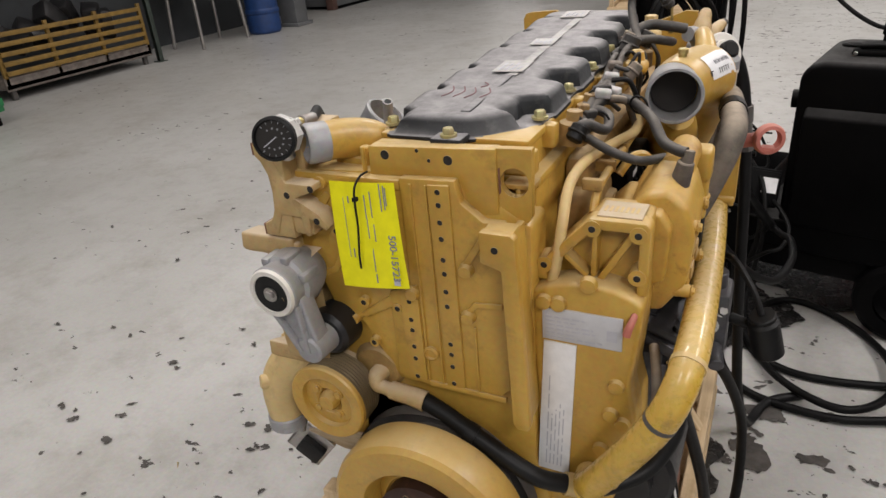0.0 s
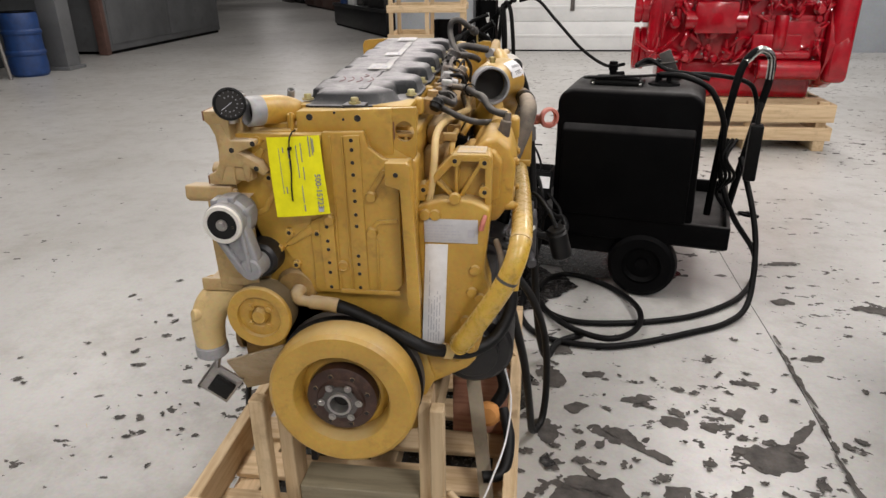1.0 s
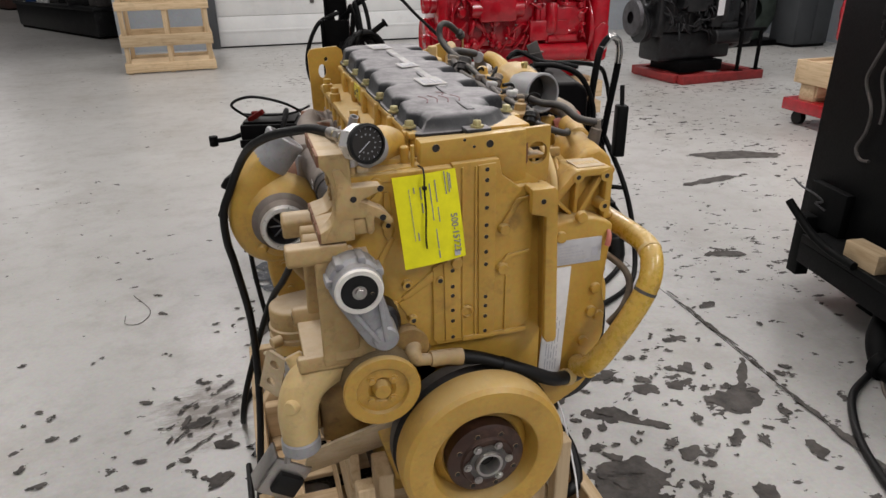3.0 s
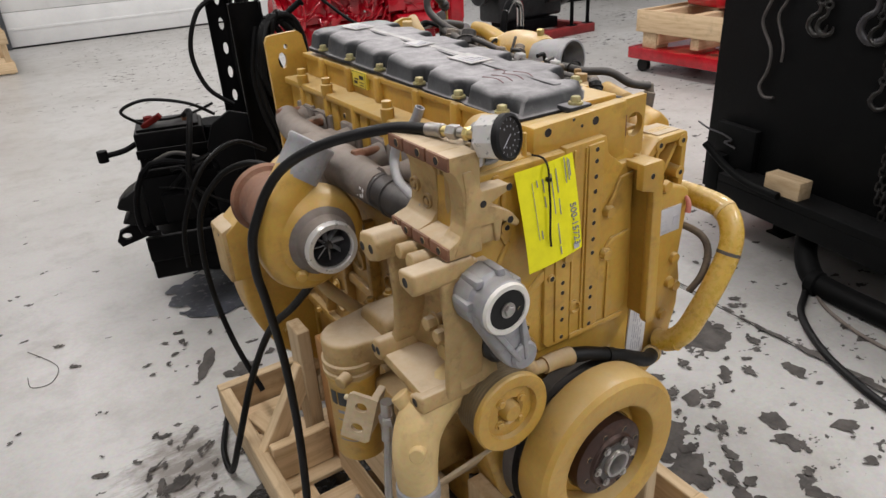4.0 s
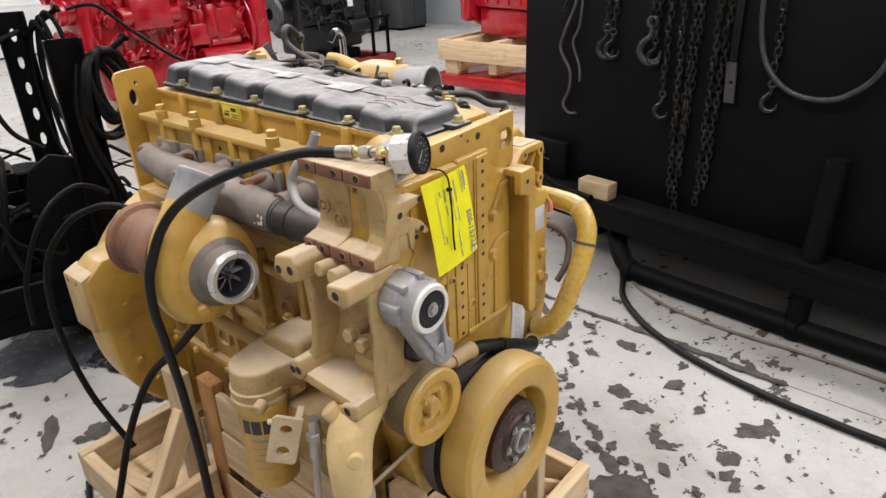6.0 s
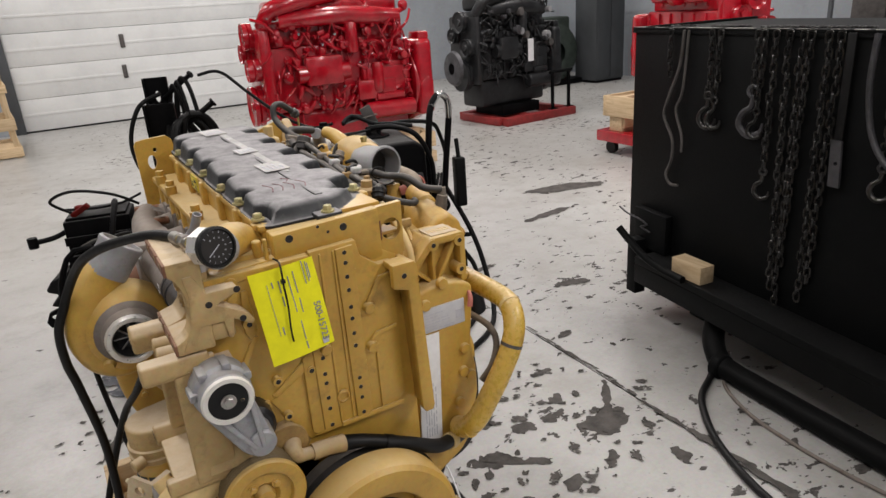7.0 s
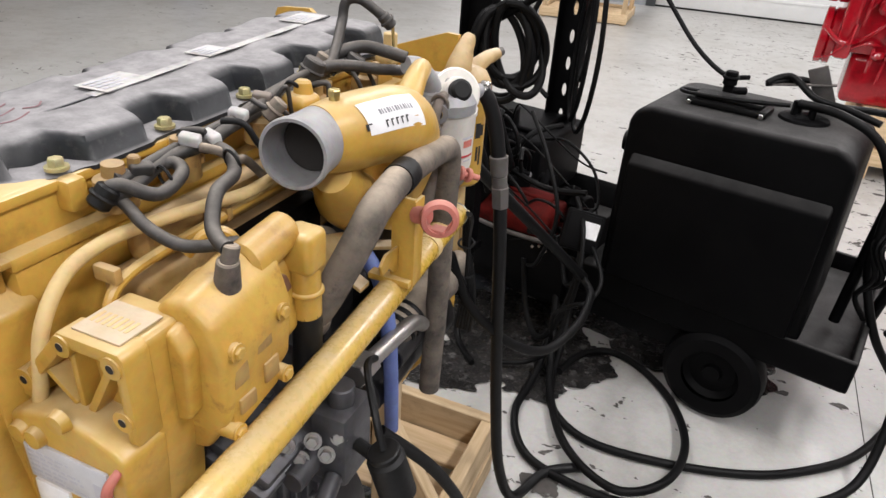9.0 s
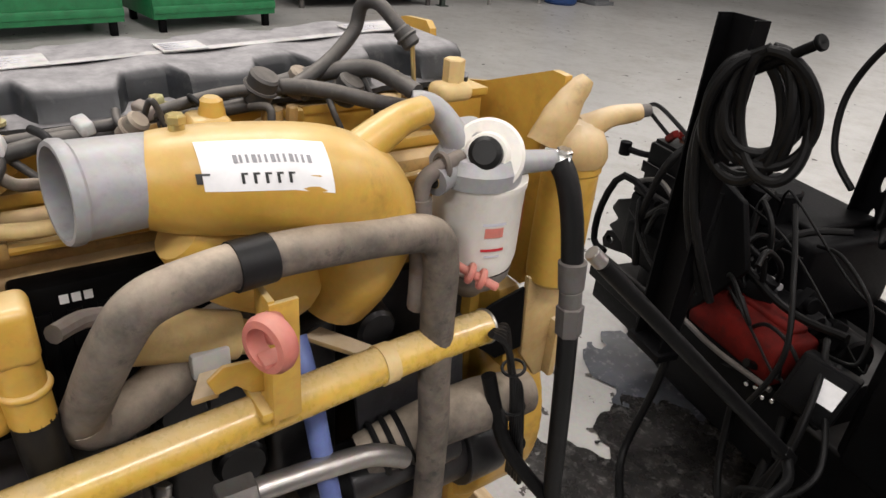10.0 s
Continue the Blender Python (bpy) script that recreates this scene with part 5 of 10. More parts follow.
part("outlet_mouth", lathe([(0.0472, -0.03), (0.0475, 0.0), (0.048, 0.038), (0.0505, 0.042), (0.0505, 0.05), (0.047, 0.053), (0.043, 0.053), (0.041, -0.02)], (-0.318, 0.435, 1.205), (-0.286, 0.438, 1.246), 40, False), "alu", tb, "bare cast outlet mouth with a rolled lip")
part("turbine_housing", join(
    lathe([(0.04, 0.0), (0.08, 0.01), (0.084, 0.03), (0.078, 0.05), (0.072, 0.12), (0.074, 0.15), (0.084, 0.156), (0.088, 0.17), (0.07, 0.172)], (-0.335, 0.50, 1.06), (-0.345, 2, 1.06), 36, False),
    tube([(-0.33, 0.57, 1.06), (-0.27, 0.57, 1.09), (-0.225, 0.56, 1.11)], (0.055, 0.05, 0.05), 16)), "rust", tb, "rust-brown turbine housing")
part("center_housing", join(rod((-0.318, 0.47, 1.05), (-0.325, 0.52, 1.055), 0.05), box(-0.36, -0.28, 0.478, 0.505, 0.93, 1.03, 0.01)), "manifold", tb)
for k in range(5):
    a = radians(150 + 35 * k)
    bolt_at(tb, (-0.318 + 0.105 * math.cos(a), 0.476, 1.05 + 0.105 * math.sin(a)), (0, -1, 0), 0.007, 0.02)
part("speed_port", lathe([(0, 0), (0.014, 0), (0.011, 0.012), (0, 0.014)], (-0.375, 0.378, 0.985), (-0.40, 0.3, 0.97), 14, False), "yellow", tb)
part("oil_drain", tube([(-0.32, 0.49, 0.95), (-0.29, 0.47, 0.88), (-0.22, 0.44, 0.80), (-0.17, 0.42, 0.75)], 0.016, 12), "yellow_dusty", tb)
part("oil_feed", join(tube([(-0.36, 0.485, 1.17), (-0.385, 0.478, 1.10), (-0.39, 0.47, 1.06), (-0.40, 0.46, 1.02)], 0.005, 8), rod((-0.36, 0.485, 1.165), (-0.352, 0.487, 1.195), 0.009, None, 6), rod((-0.391, 0.47, 1.05), (-0.389, 0.472, 1.075), 0.009, None, 6), rod((-0.399, 0.462, 1.0), (-0.40, 0.46, 1.02), 0.01, None, 6)), "brass", tb, "small pale fittings")

# thin steel vent pipe that rises beside the cover
part("vent_pipe", tube([(-0.148, 0.222, 1.333), (-0.158, 0.235, 1.30), (-0.178, 0.262, 1.262), (-0.188, 0.268, 1.225), (-0.20, 0.235, 1.196), (-0.212, 0.17, 1.19), (-0.225, 0.10, 1.192)], 0.0098, 14, 8, hollow=0.75), "alu", E, "bent bare-steel vent pipe")

# upper accessory bracket
def channel(web, back):
    """Section of the C-shaped casting, open towards the outside, with its web between two x."""
    return [(-0.262, 1.328), (back, 1.328), (back, 1.156), (-0.27, 1.156), (-0.27, 1.178), (web - 0.016, 1.186), (web - 0.004, 1.20), (web, 1.23), (web - 0.003, 1.272), (web - 0.014, 1.296), (-0.262, 1.305)]


ub = part("upper_bracket", join(
    prism(channel(-0.208, -0.19), "y", -0.008, 0.051, 0.003),
    rod((-0.205, 0.02, 1.175), (-0.205, 0.02, 1.31), 0.022, None, 20),
    prism([(-0.24, 1.30), (-0.222, 1.30), (-0.205, 1.262), (-0.15, 1.262), (-0.15, 1.25), (-0.19, 1.235), (-0.145, 1.21), (-0.128, 1.188), (-0.135, 1.18), (-0.165, 1.20), (-0.17, 1.165), (-0.18, 1.165), (-0.184, 1.20), (-0.225, 1.20), (-0.24, 1.16), (-0.262, 1.16), (-0.24, 1.21), (-0.235, 1.26)], "y", -0.05, -0.01, 0.004),
    box(-0.207, -0.165, -0.045, 0.13, 1.165, 1.20, 0.006), box(-0.207, -0.13, 0.05, 0.09, 1.18, 1.29, 0.006)), "yellow_dusty", E, "dusty C-shaped cast accessory bracket")
part("cast_arm", prism(channel(-0.226, -0.205), "y", 0.05, 0.137, 0.003), "yellow_dusty", ub)
part("cast_arm", prism(channel(-0.238, -0.205), "y", -0.047, -0.007, 0.003), "yellow_dusty", ub)
part("pocket_frame", join(box(-0.224, -0.205, 0.044, 0.052, 1.195, 1.29, 0.003), box(-0.235, -0.205, -0.010, 0.050, 1.283, 1.293, 0.003)), "yellow_dusty", ub)
for x, z in ((-0.204, 1.24), (-0.152, 1.256), (-0.15, 1.198)):
    hole_at(ub, (x, -0.0505, z), (0, -1, 0), 0.006)
for y, z in ((0.118, 1.232), (0.078, 1.212)):
    part("socket_bolt", lathe([(0, 0), (0.014, 0), (0.014, 0.006), (0.0105, 0.007), (0.010, 0.002), (0.006, 0.002), (0.0055, 0.008), (0, 0.008)], (-0.2265, y, z), (-1, y, z), 20, False), "yellow_dusty", ub)
for y0, y1, yh in ((0.09, 0.136, 0.108), (0.02, 0.085, 0.04), (-0.046, 0.015, -0.015)):
    part("machined_pad", box(-0.2655, -0.26, y0, y1, 1.3055, 1.3275, 0.001), "rust", ub, "bare rusty machined pad")
    hole_at(ub, (-0.2658, yh, 1.317), (-1, 0, 0), 0.0065)
for y0, y1, yh in ((0.106, 0.136, 0.12), (0.068, 0.102, 0.084), (0.012, 0.064, 0.03), (-0.046, 0.008, -0.02)):
    part("machined_pad", box(-0.2735, -0.268, y0, y1, 1.1565, 1.1775, 0.001), "rust", ub, "bare rusty machined pad")
    hole_at(ub, (-0.2738, yh, 1.167), (-1, 0, 0), 0.006)

# lower accessory bracket, four arms round a channel
LB_UP = Matrix.Translation((0, 0.006, 0.002))
def hollow_wall(k):
    """Back wall of the bracket: a shallow trough between its two side ribs, k from 0 to 1 across."""
    return -0.262 + 0.034 * math.sin(math.pi * k) ** 0.7


bm = bmesh.new()
cols = []
for i in range(13):
    k = i / 12
    col_v = []
    for j in range(11):
        v = j / 10
        y = 0.118 - 0.165 * k + (0.018 * (v - 0.5) ** 2 * 4 - 0.01) * (1 if k < 0.5 else -1) * abs(1 - 2 * k)
        z = 1.135 - 0.24 * v - 0.014 * k * (1 - v)
        col_v.append(bm.verts.new((hollow_wall(k) + 0.01 * math.sin(math.pi * v), y, z)))
    cols.append(col_v)
back = [[bm.verts.new((-0.18, v.co.y, v.co.z)) for v in c] for c in cols]
for i in range(12):
    for j in range(10):
        bm.faces.new((cols[i][j], cols[i + 1][j], cols[i + 1][j + 1], cols[i][j + 1]))
for i in range(12):
    bm.faces.new((cols[i][0], cols[i + 1][0], back[i + 1][0], back[i][0]))
    bm.faces.new((cols[i][10], cols[i + 1][10], back[i + 1][10], back[i][10]))
for j in range(10):
    bm.faces.new((cols[0][j], cols[0][j + 1], back[0][j + 1], back[0][j]))
    bm.faces.new((cols[12][j], cols[12][j + 1], back[12][j + 1], back[12][j]))
lb = part("lower_bracket", moved(join(bm,
    prism([(0.102, 1.14), (0.124, 1.13), (0.112, 1.02), (0.122, 0.95), (0.145, 0.915), (0.13, 0.90), (0.108, 0.93), (0.094, 1.0)], "x", -0.298, -0.21, 0.007, 3),
    prism([(-0.032, 1.14), (-0.046, 1.14), (-0.058, 1.02), (-0.048, 0.88), (-0.034, 0.87), (-0.045, 1.02)], "x", -0.286, -0.21, 0.005, 3),
    prism([(0.148, 0.906), (-0.03, 0.893), (-0.035, 0.868), (0.15, 0.882)], "x", -0.324, -0.21, 0.004)), LB_UP), "yellow_dusty", E, "dusty four-armed cast bracket", angle=40)
for pts, x in (([(0.158, 1.122), (0.148, 1.155), (0.10, 1.166), (0.082, 1.152), (0.085, 1.118), (0.12, 1.104)], -0.332), ([(0.002, 1.142), (-0.05, 1.15), (-0.054, 1.118), (-0.04, 1.106), (0.0, 1.112)], -0.338), ([(0.154, 0.90), (0.146, 0.927), (0.122, 0.932), (0.11, 0.90), (0.125, 0.884), (0.15, 0.884)], -0.332), ([(0.004, 0.885), (-0.043, 0.905), (-0.046, 0.87), (-0.02, 0.86), (0.005, 0.862)], -0.338)):
    part("arm", moved(prism(pts, "x", x, -0.22, 0.006, 3), LB_UP), "yellow_dusty", lb)
for y0, z0, r in ((0.062, 1.13, 0.017), (0.024, 1.124, 0.02)):
    part("boss", moved(rod((-0.21, y0, z0), (-0.30, y0 + 0.004, z0 + 0.006), r, r * 0.8), LB_UP), "yellow_dusty", lb)
for y, z in ((0.046, 0.99), (0.012, 0.98)):
    part("hex_bolt", join(rod((-0.22, y, z), (-0.262, y, z), 0.0125, None, 16), rod((-0.25, y, z), (-0.272, y, z), 0.0145, None, 6), lathe([(0.012, 0), (0.019, 0), (0.019, 0.004), (0.012, 0.004)], (-0.25, y, z), (-1, y, z), 16, False)), "yellow_dusty", lb)
for p in ((-0.3325, 0.144, 1.132), (-0.3325, 0.11, 1.138), (-0.3385, -0.018, 1.13), (-0.3325, 0.148, 0.908), (-0.3325, 0.13, 0.912), (-0.3385, -0.014, 0.885)):
    hole_at(lb, p, (-1, 0, 0), 0.0085)

# oil filter and its base
fbase = part("filter_base", join(
    lathe([(0, 0.0), (0.06, 0.0), (0.062, 0.008), (0.056, 0.03), (0.05, 0.07), (0.03, 0.085), (0, 0.085)], (-0.322, 0.30, 0.772), (-0.322, 0.30, 2), 32, False),
    lathe([(0.058, 0.0), (0.0645, 0.004), (0.0645, 0.013), (0.061, 0.016), (0.061, 0.022), (0.064, 0.026), (0.064, 0.036), (0.056, 0.042)], (-0.322, 0.30, 0.772), (-0.322, 0.30, 2), 40, False),
    prism([(-0.322 + 0.060 * math.cos(radians(w)), 0.30 + 0.060 * math.sin(radians(w))) for w in range(100, 281, 15)] + [(-0.24, 0.215), (-0.16, 0.20), (-0.16, 0.38), (-0.25, 0.375)], "z", 0.795, 0.862, 0.016, 4),
    prism([(0.36, 0.84), (0.345, 0.885), (0.30, 0.90), (0.22, 0.905), (0.205, 0.85)], "x", -0.27, -0.16, 0.016, 4),
    rod((-0.36, 0.235, 0.80), (-0.385, 0.225, 0.797), 0.014)), "yellow_dusty", E)
for x, y in ((-0.21, 0.215), (-0.25, 0.222), (-0.24, 0.345), (-0.19, 0.35)):
    bolt_at(fbase, (x, y, 0.861 if y < 0.3 else 0.884), (0, 0, 1), 0.009, 0.012)
of = part("oil_filter", lathe([(0, 0.0), (0.05, 0.0), (0.057, 0.006), (0.0585, 0.016), (0.0585, 0.212), (0.0605, 0.216), (0.0605, 0.228), (0.056, 0.234), (0, 0.234)], (-0.322, 0.30, 0.542), (-0.322, 0.30, 2), 44, False), "yellow", E, "yellow spin-on oil filter with black print")


for k, (da, wide) in enumerate(((-0.44, 0.32), (-0.04, 0.36), (0.36, 0.30))):
    bm = bmesh.new()
    a0 = radians(-52) + da - wide / 2
    lo = [bm.verts.new((-0.322 + 0.0592 * math.sin(a0 + wide * i / 6), 0.30 - 0.0592 * math.cos(a0 + wide * i / 6), 0.704)) for i in range(7)]
    hi = [bm.verts.new(v.co + Vector((0, 0, 0.036))) for v in lo]
    for i in range(6):
        bm.faces.new((lo[i], lo[i + 1], hi[i + 1], hi[i]))
    part("logo_block", bm, "ink", of, smooth=False)
for k, z in enumerate((0.682, 0.662, 0.646, 0.628, 0.605)):
    half_w = (0.018, 0.02, 0.01, 0.022, 0.022)[k]
    bm = bmesh.new()
    n = 8
    a0 = radians(-52) - half_w / 0.0585
    row_lo = [bm.verts.new((-0.322 + 0.0591 * math.sin(a0 + 2 * half_w / 0.0585 * i / n), 0.30 - 0.0591 * math.cos(a0 + 2 * half_w / 0.0585 * i / n), z)) for i in range(n + 1)]
    row_hi = [bm.verts.new(v.co + Vector((0, 0, 0.008 if k == 0 else 0.003))) for v in row_lo]
    for i in range(n):
        bm.faces.new((row_lo[i], row_lo[i + 1], row_hi[i + 1], row_hi[i]))
    part("print", bm, "inkgrey", of, smooth=False)
part("logo_triangle", prism([(-0.012, 0.0), (0.012, 0.0), (0.0, 0.014)], "y", 0, 0.0006, 0), "yellow_pale", of).matrix_basis = Matrix.Translation(Vector((-0.322 + 0.0597 * math.sin(radians(-52)), 0.30 - 0.0597 * math.cos(radians(-52)), 0.703)) - engine.location) @ pose(0, 0, 0, 0, 0, -52)

# small two-holed plate on an arm
th = part("two_hole_bracket", moved(join(
    pierced([(-0.026, -0.045), (0.02, -0.045), (0.026, -0.039), (0.026, 0.045), (-0.02, 0.045), (-0.026, 0.039)], [oval(0, -0.02, 0.011, 0.009), oval(0, 0.022, 0.011, 0.009)], "y", -0.008, 0.0),
    box(0.010, 0.024, 0.0, 0.05, -0.04, 0.04, 0.003), rod((-0.024, -0.002, 0.03), (-0.034, -0.002, 0.03), 0.005)), pose(-0.385, 0.135, 0.775, -8, 14, -48) @ Matrix.Scale(1.15, 4)), "dusty_cream", E, smooth=False)
# water pump elbow
we = part("pump_elbow", join(
    tube([(-0.21, 0.02, 0.865), (-0.27, 0.012, 0.855), (-0.325, -0.003, 0.825), (-0.348, -0.016, 0.775), (-0.35, -0.018, 0.70)], (0.042, 0.044, 0.045, 0.043, 0.038), 24),
    rod((-0.345, -0.03, 0.80), (-0.367, -0.057, 0.806), 0.019, 0.015), rod((-0.33, 0.01, 0.84), (-0.345, 0.035, 0.875), 0.018), box(-0.24, -0.15, 0.0, 0.08, 0.80, 0.93, 0.02)), "yellow_pale", E, "pale dusty coolant elbow")
part("elbow_sleeve", lathe([(0.039, 0.0), (0.042, 0.004), (0.042, 0.03), (0.037, 0.035), (0.032, 0.035), (0.032, 0.01)], (-0.35, -0.018, 0.705), (-0.35, -0.019, 0.6), 28, False), "alu", we, "grey metal sleeve")
part("drain_cock", join(tube([(-0.35, 0.08, 0.83), (-0.352, 0.08, 0.78), (-0.356, 0.08, 0.74)], 0.013, 12), rod((-0.352, 0.08, 0.78), (-0.353, 0.08, 0.80), 0.017, None, 6), tube([(-0.356, 0.08, 0.74), (-0.37, 0.07, 0.66), (-0.385, 0.05, 0.58)], 0.008, 8)), "steel", we, "steel drain fitting and line")
part("oil_cooler", join(box(-0.30, -0.16, 0.06, 0.26, 0.60, 0.76, 0.02), rod((-0.30, 0.10, 0.68), (-0.315, 0.10, 0.68), 0.05)), "yellow_grimy", E)
fb = part("foot_bracket", moved(join(box(-0.05, 0.05, -0.004, 0.004, -0.05, 0.05, 0.002), box(-0.05, -0.042, -0.004, 0.06, -0.05, 0.05, 0.002), box(-0.045, 0.05, 0.0, 0.06, -0.05, -0.042, 0.002)), pose(-0.40, 0.085, 0.505, 0, 38, 6)), "steel", E, "bent steel mounting bracket")
part("rubber_block", moved(box(-0.03, 0.035, -0.022, -0.002, -0.028, 0.024, 0.004), pose(-0.395, 0.085, 0.50, 0, 38, 6)), "rubber", fb, "black rubber buffer")
def plate(corners, thick):
    """A sheet over four corners, a few millimetres thick."""
    bm = bmesh.new()
    c = [Vector(q) for q in corners]
    n = (c[1] - c[0]).cross(c[3] - c[0]).normalized() * thick
    lo, hi = [bm.verts.new(q) for q in c], [bm.verts.new(q + n) for q in c]
    bm.faces.new(lo)
    bm.faces.new(hi[::-1])
    for i in range(4):
        bm.faces.new((lo[i], hi[i], hi[(i + 1) % 4], lo[(i + 1) % 4]))
    return bm


part("cooler_shield", plate(((-0.335, 0.018, 0.622), (-0.135, -0.042, 0.722), (-0.140, 0.085, 0.545), (-0.352, 0.15, 0.445)), 0.006), "dusty_cream", E, "pale dusty sheet-steel shield", smooth=False)
part("pump_casting", wobble(join(rod((-0.10, -0.012, 0.875), (-0.10, 0.07, 0.875), 0.052, 0.075, 24, 0.008), rod((-0.035, 0.004, 0.85), (-0.035, 0.07, 0.85), 0.038, 0.06, 20, 0.008), box(-0.17, 0.03, 0.012, 0.075, 0.78, 0.93, 0.015, 3), box(-0.15, -0.02, 0.004, 0.07, 0.92, 0.985, 0.015, 3)), 0.003, 30), "yellow_grimy", E, "oily brown water pump casting")


# open pipe by the gauge
og = part("coolant_outlet", join(tube([(-0.095, 0.10, 1.26), (-0.10, 0.09, 1.292), (-0.118, 0.064, 1.310), (-0.138, 0.034, 1.318), (-0.152, 0.012, 1.32)], (0.042, 0.039, 0.036, 0.034, 0.033), 20), prism([(-0.16, 0.04), (-0.06, 0.02), (-0.05, 0.13), (-0.15, 0.13)], "z", 1.255, 1.288, 0.01), rod((-0.075, 0.005, 1.262), (-0.075, 0.005, 1.318), 0.004), rod((-0.085, 0.03, 1.275), (-0.085, 0.03, 1.31), 0.009), box(-0.19, -0.06, 0.0, 0.05, 1.25, 1.272, 0.006)), "yellow", E)
part("outlet_sleeve", lathe([(0.033, 0.0), (0.0345, 0.002), (0.0345, 0.034), (0.032, 0.038), (0.029, 0.038), (0.028, 0.004), (0.0, 0.004)], (-0.150, 0.014, 1.3195), (-0.212, -0.065, 1.326), 28, False), "alu", og, "white-grey bare pipe end")
# Disc colours in the shade within the open pipe end.
part("outlet_bore", lathe([(0, 0), (0.0285, 0)], (-0.158, 0.004, 1.3205), (-0.212, -0.065, 1.326), 28, False), "hole", og)

# ---- engine, intake side ----
ie = part("intake_elbow", join(
    tube([(0.350, 0.44, 1.319), (0.357, 0.47, 1.317), (0.363, 0.50, 1.315), (0.376, 0.56, 1.312), (0.385, 0.61, 1.303), (0.378, 0.655, 1.278), (0.37, 0.68, 1.235), (0.35, 0.675, 1.17), (0.32, 0.66, 1.11)], (0.049, 0.0555, 0.0585, 0.0605, 0.063, 0.064, 0.062, 0.06, 0.056), 28),
    tube([(0.36, 0.46, 1.26), (0.345, 0.52, 1.20), (0.32, 0.60, 1.15)], (0.03, 0.05, 0.055), 16),
    tube([(0.385, 0.65, 1.325), (0.372, 0.715, 1.355), (0.362, 0.76, 1.362)], (0.026, 0.02, 0.018), 14)), "yellow", E, "yellow cast air intake elbow", angle=50)
part("intake_mouth", lathe([(0.0465, 0.0), (0.048, 0.085), (0.0505, 0.088), (0.051, 0.096), (0.049, 0.10), (0.0445, 0.10), (0.042, 0.01), (0.0, 0.008)], (0.346, 0.457, 1.319), (0.363, 0.359, 1.324), 40, False), "alu", ie, "bare aluminium open intake mouth")
# Dark disc inside the mouth stands for the shaded depth of the duct.
part("intake_bore", lathe([(0.0, 0.0), (0.0405, 0.0)], (0.353, 0.417, 1.321), (0.363, 0.359, 1.324), 32, False), "hole", ie)
part("pipe_plug", join(rod((0.358, 0.472, 1.362), (0.358, 0.472, 1.380), 0.008), rod((0.358, 0.472, 1.376), (0.358, 0.472, 1.387), 0.010, None, 6)), "brass", ie)


BODY = ((0.44, 0.350, 1.319, 0.049), (0.47, 0.357, 1.317, 0.0555), (0.50, 0.363, 1.315, 0.0585), (0.56, 0.376, 1.312, 0.0605), (0.61, 0.385, 1.303, 0.063))


def on_tube(lift, y0, y1, a0, a1, n=8, steps=6):
    """A thin sheet that follows the tapered body of the intake elbow."""
    bm = bmesh.new()
    rows = []
    for j in range(steps + 1):
        y = y0 + (y1 - y0) * j / steps
        for p, q in zip(BODY, BODY[1:]):
            if p[0] <= y <= q[0]:
                f = (y - p[0]) / (q[0] - p[0])
                cx, cz, r = (p[c] + (q[c] - p[c]) * f for c in (1, 2, 3))
        rows.append([bm.verts.new((cx + (r + lift) * math.cos(a0 + (a1 - a0) * i / n), y, cz + (r + lift) * math.sin(a0 + (a1 - a0) * i / n))) for i in range(n + 1)])
    for lo, hi in zip(rows, rows[1:]):
        for i in range(n):
            bm.faces.new((lo[i], lo[i + 1], hi[i + 1], hi[i]))
    return bm


st = part("sticker", on_tube(0.0022, 0.478, 0.60, radians(10), radians(60)), "paper", ie, "white part-number sticker")
for k in range(13):
    w = 0.0025 if k % 3 else 0.004
    part("print", on_tube(0.0029, 0.508 + k * 0.0058, 0.508 + k * 0.0058 + w, radians(36), radians(44), 3, 1), "inkgrey", st, smooth=False)
for k, (y, l) in enumerate(((0.472, 0.016), (0.512, 0.008), (0.523, 0.008), (0.534, 0.008), (0.545, 0.008), (0.556, 0.008))):
    part("print", on_tube(0.0029, y, y + l * 0.35, radians(17), radians(27), 3, 1), "ink", st, smooth=False)
    part("print", on_tube(0.0029, y, y + l * 0.8, radians(25), radians(27), 2, 1), "ink", st, smooth=False)
for k, (y, a) in enumerate(((0.565, -8), (0.577, -8), (0.547, -16), (0.559, -16), (0.571, -16), (0.583, -16), (0.595, -16), (0.565, -24), (0.577, -24))):
    part("cast_mark", on_tube(0.0012, y, y + 0.006, radians(a), radians(a + 5), 2, 1), "yellow_pale", ie, smooth=False)

# intake side of the head: rails, ports and lines
part("intake_rail", join(box(0.20, 0.27, 0.16, 0.98, 1.10, 1.20, 0.02, 3), box(0.205, 0.255, 0.20, 0.95, 1.19, 1.255, 0.02), *[box(0.25, 0.285, y, y + 0.06, 1.11, 1.17, 0.012) for y in (0.24, 0.42, 0.60, 0.78)]), "yellow_grimy", E)
for y in (0.22, 0.38, 0.54, 0.70, 0.86):
    bolt_at(E, (0.271, y, 1.13), (1, 0, 0), 0.009, 0.009, "yellow_dusty")
for y in (0.19, 0.30, 0.47, 0.62, 0.79):
    part("injector_boss", join(lathe([(0.026, 0), (0.024, 0.035), (0.014, 0.04), (0.013, 0.055), (0, 0.056)], (0.225, y, 1.285), (0.24, y, 1.5), 16, False), rod((0.238, y + 0.02, 1.30), (0.24, y + 0.022, 1.345), 0.008, None, 8)), "yellow_grimy", E)
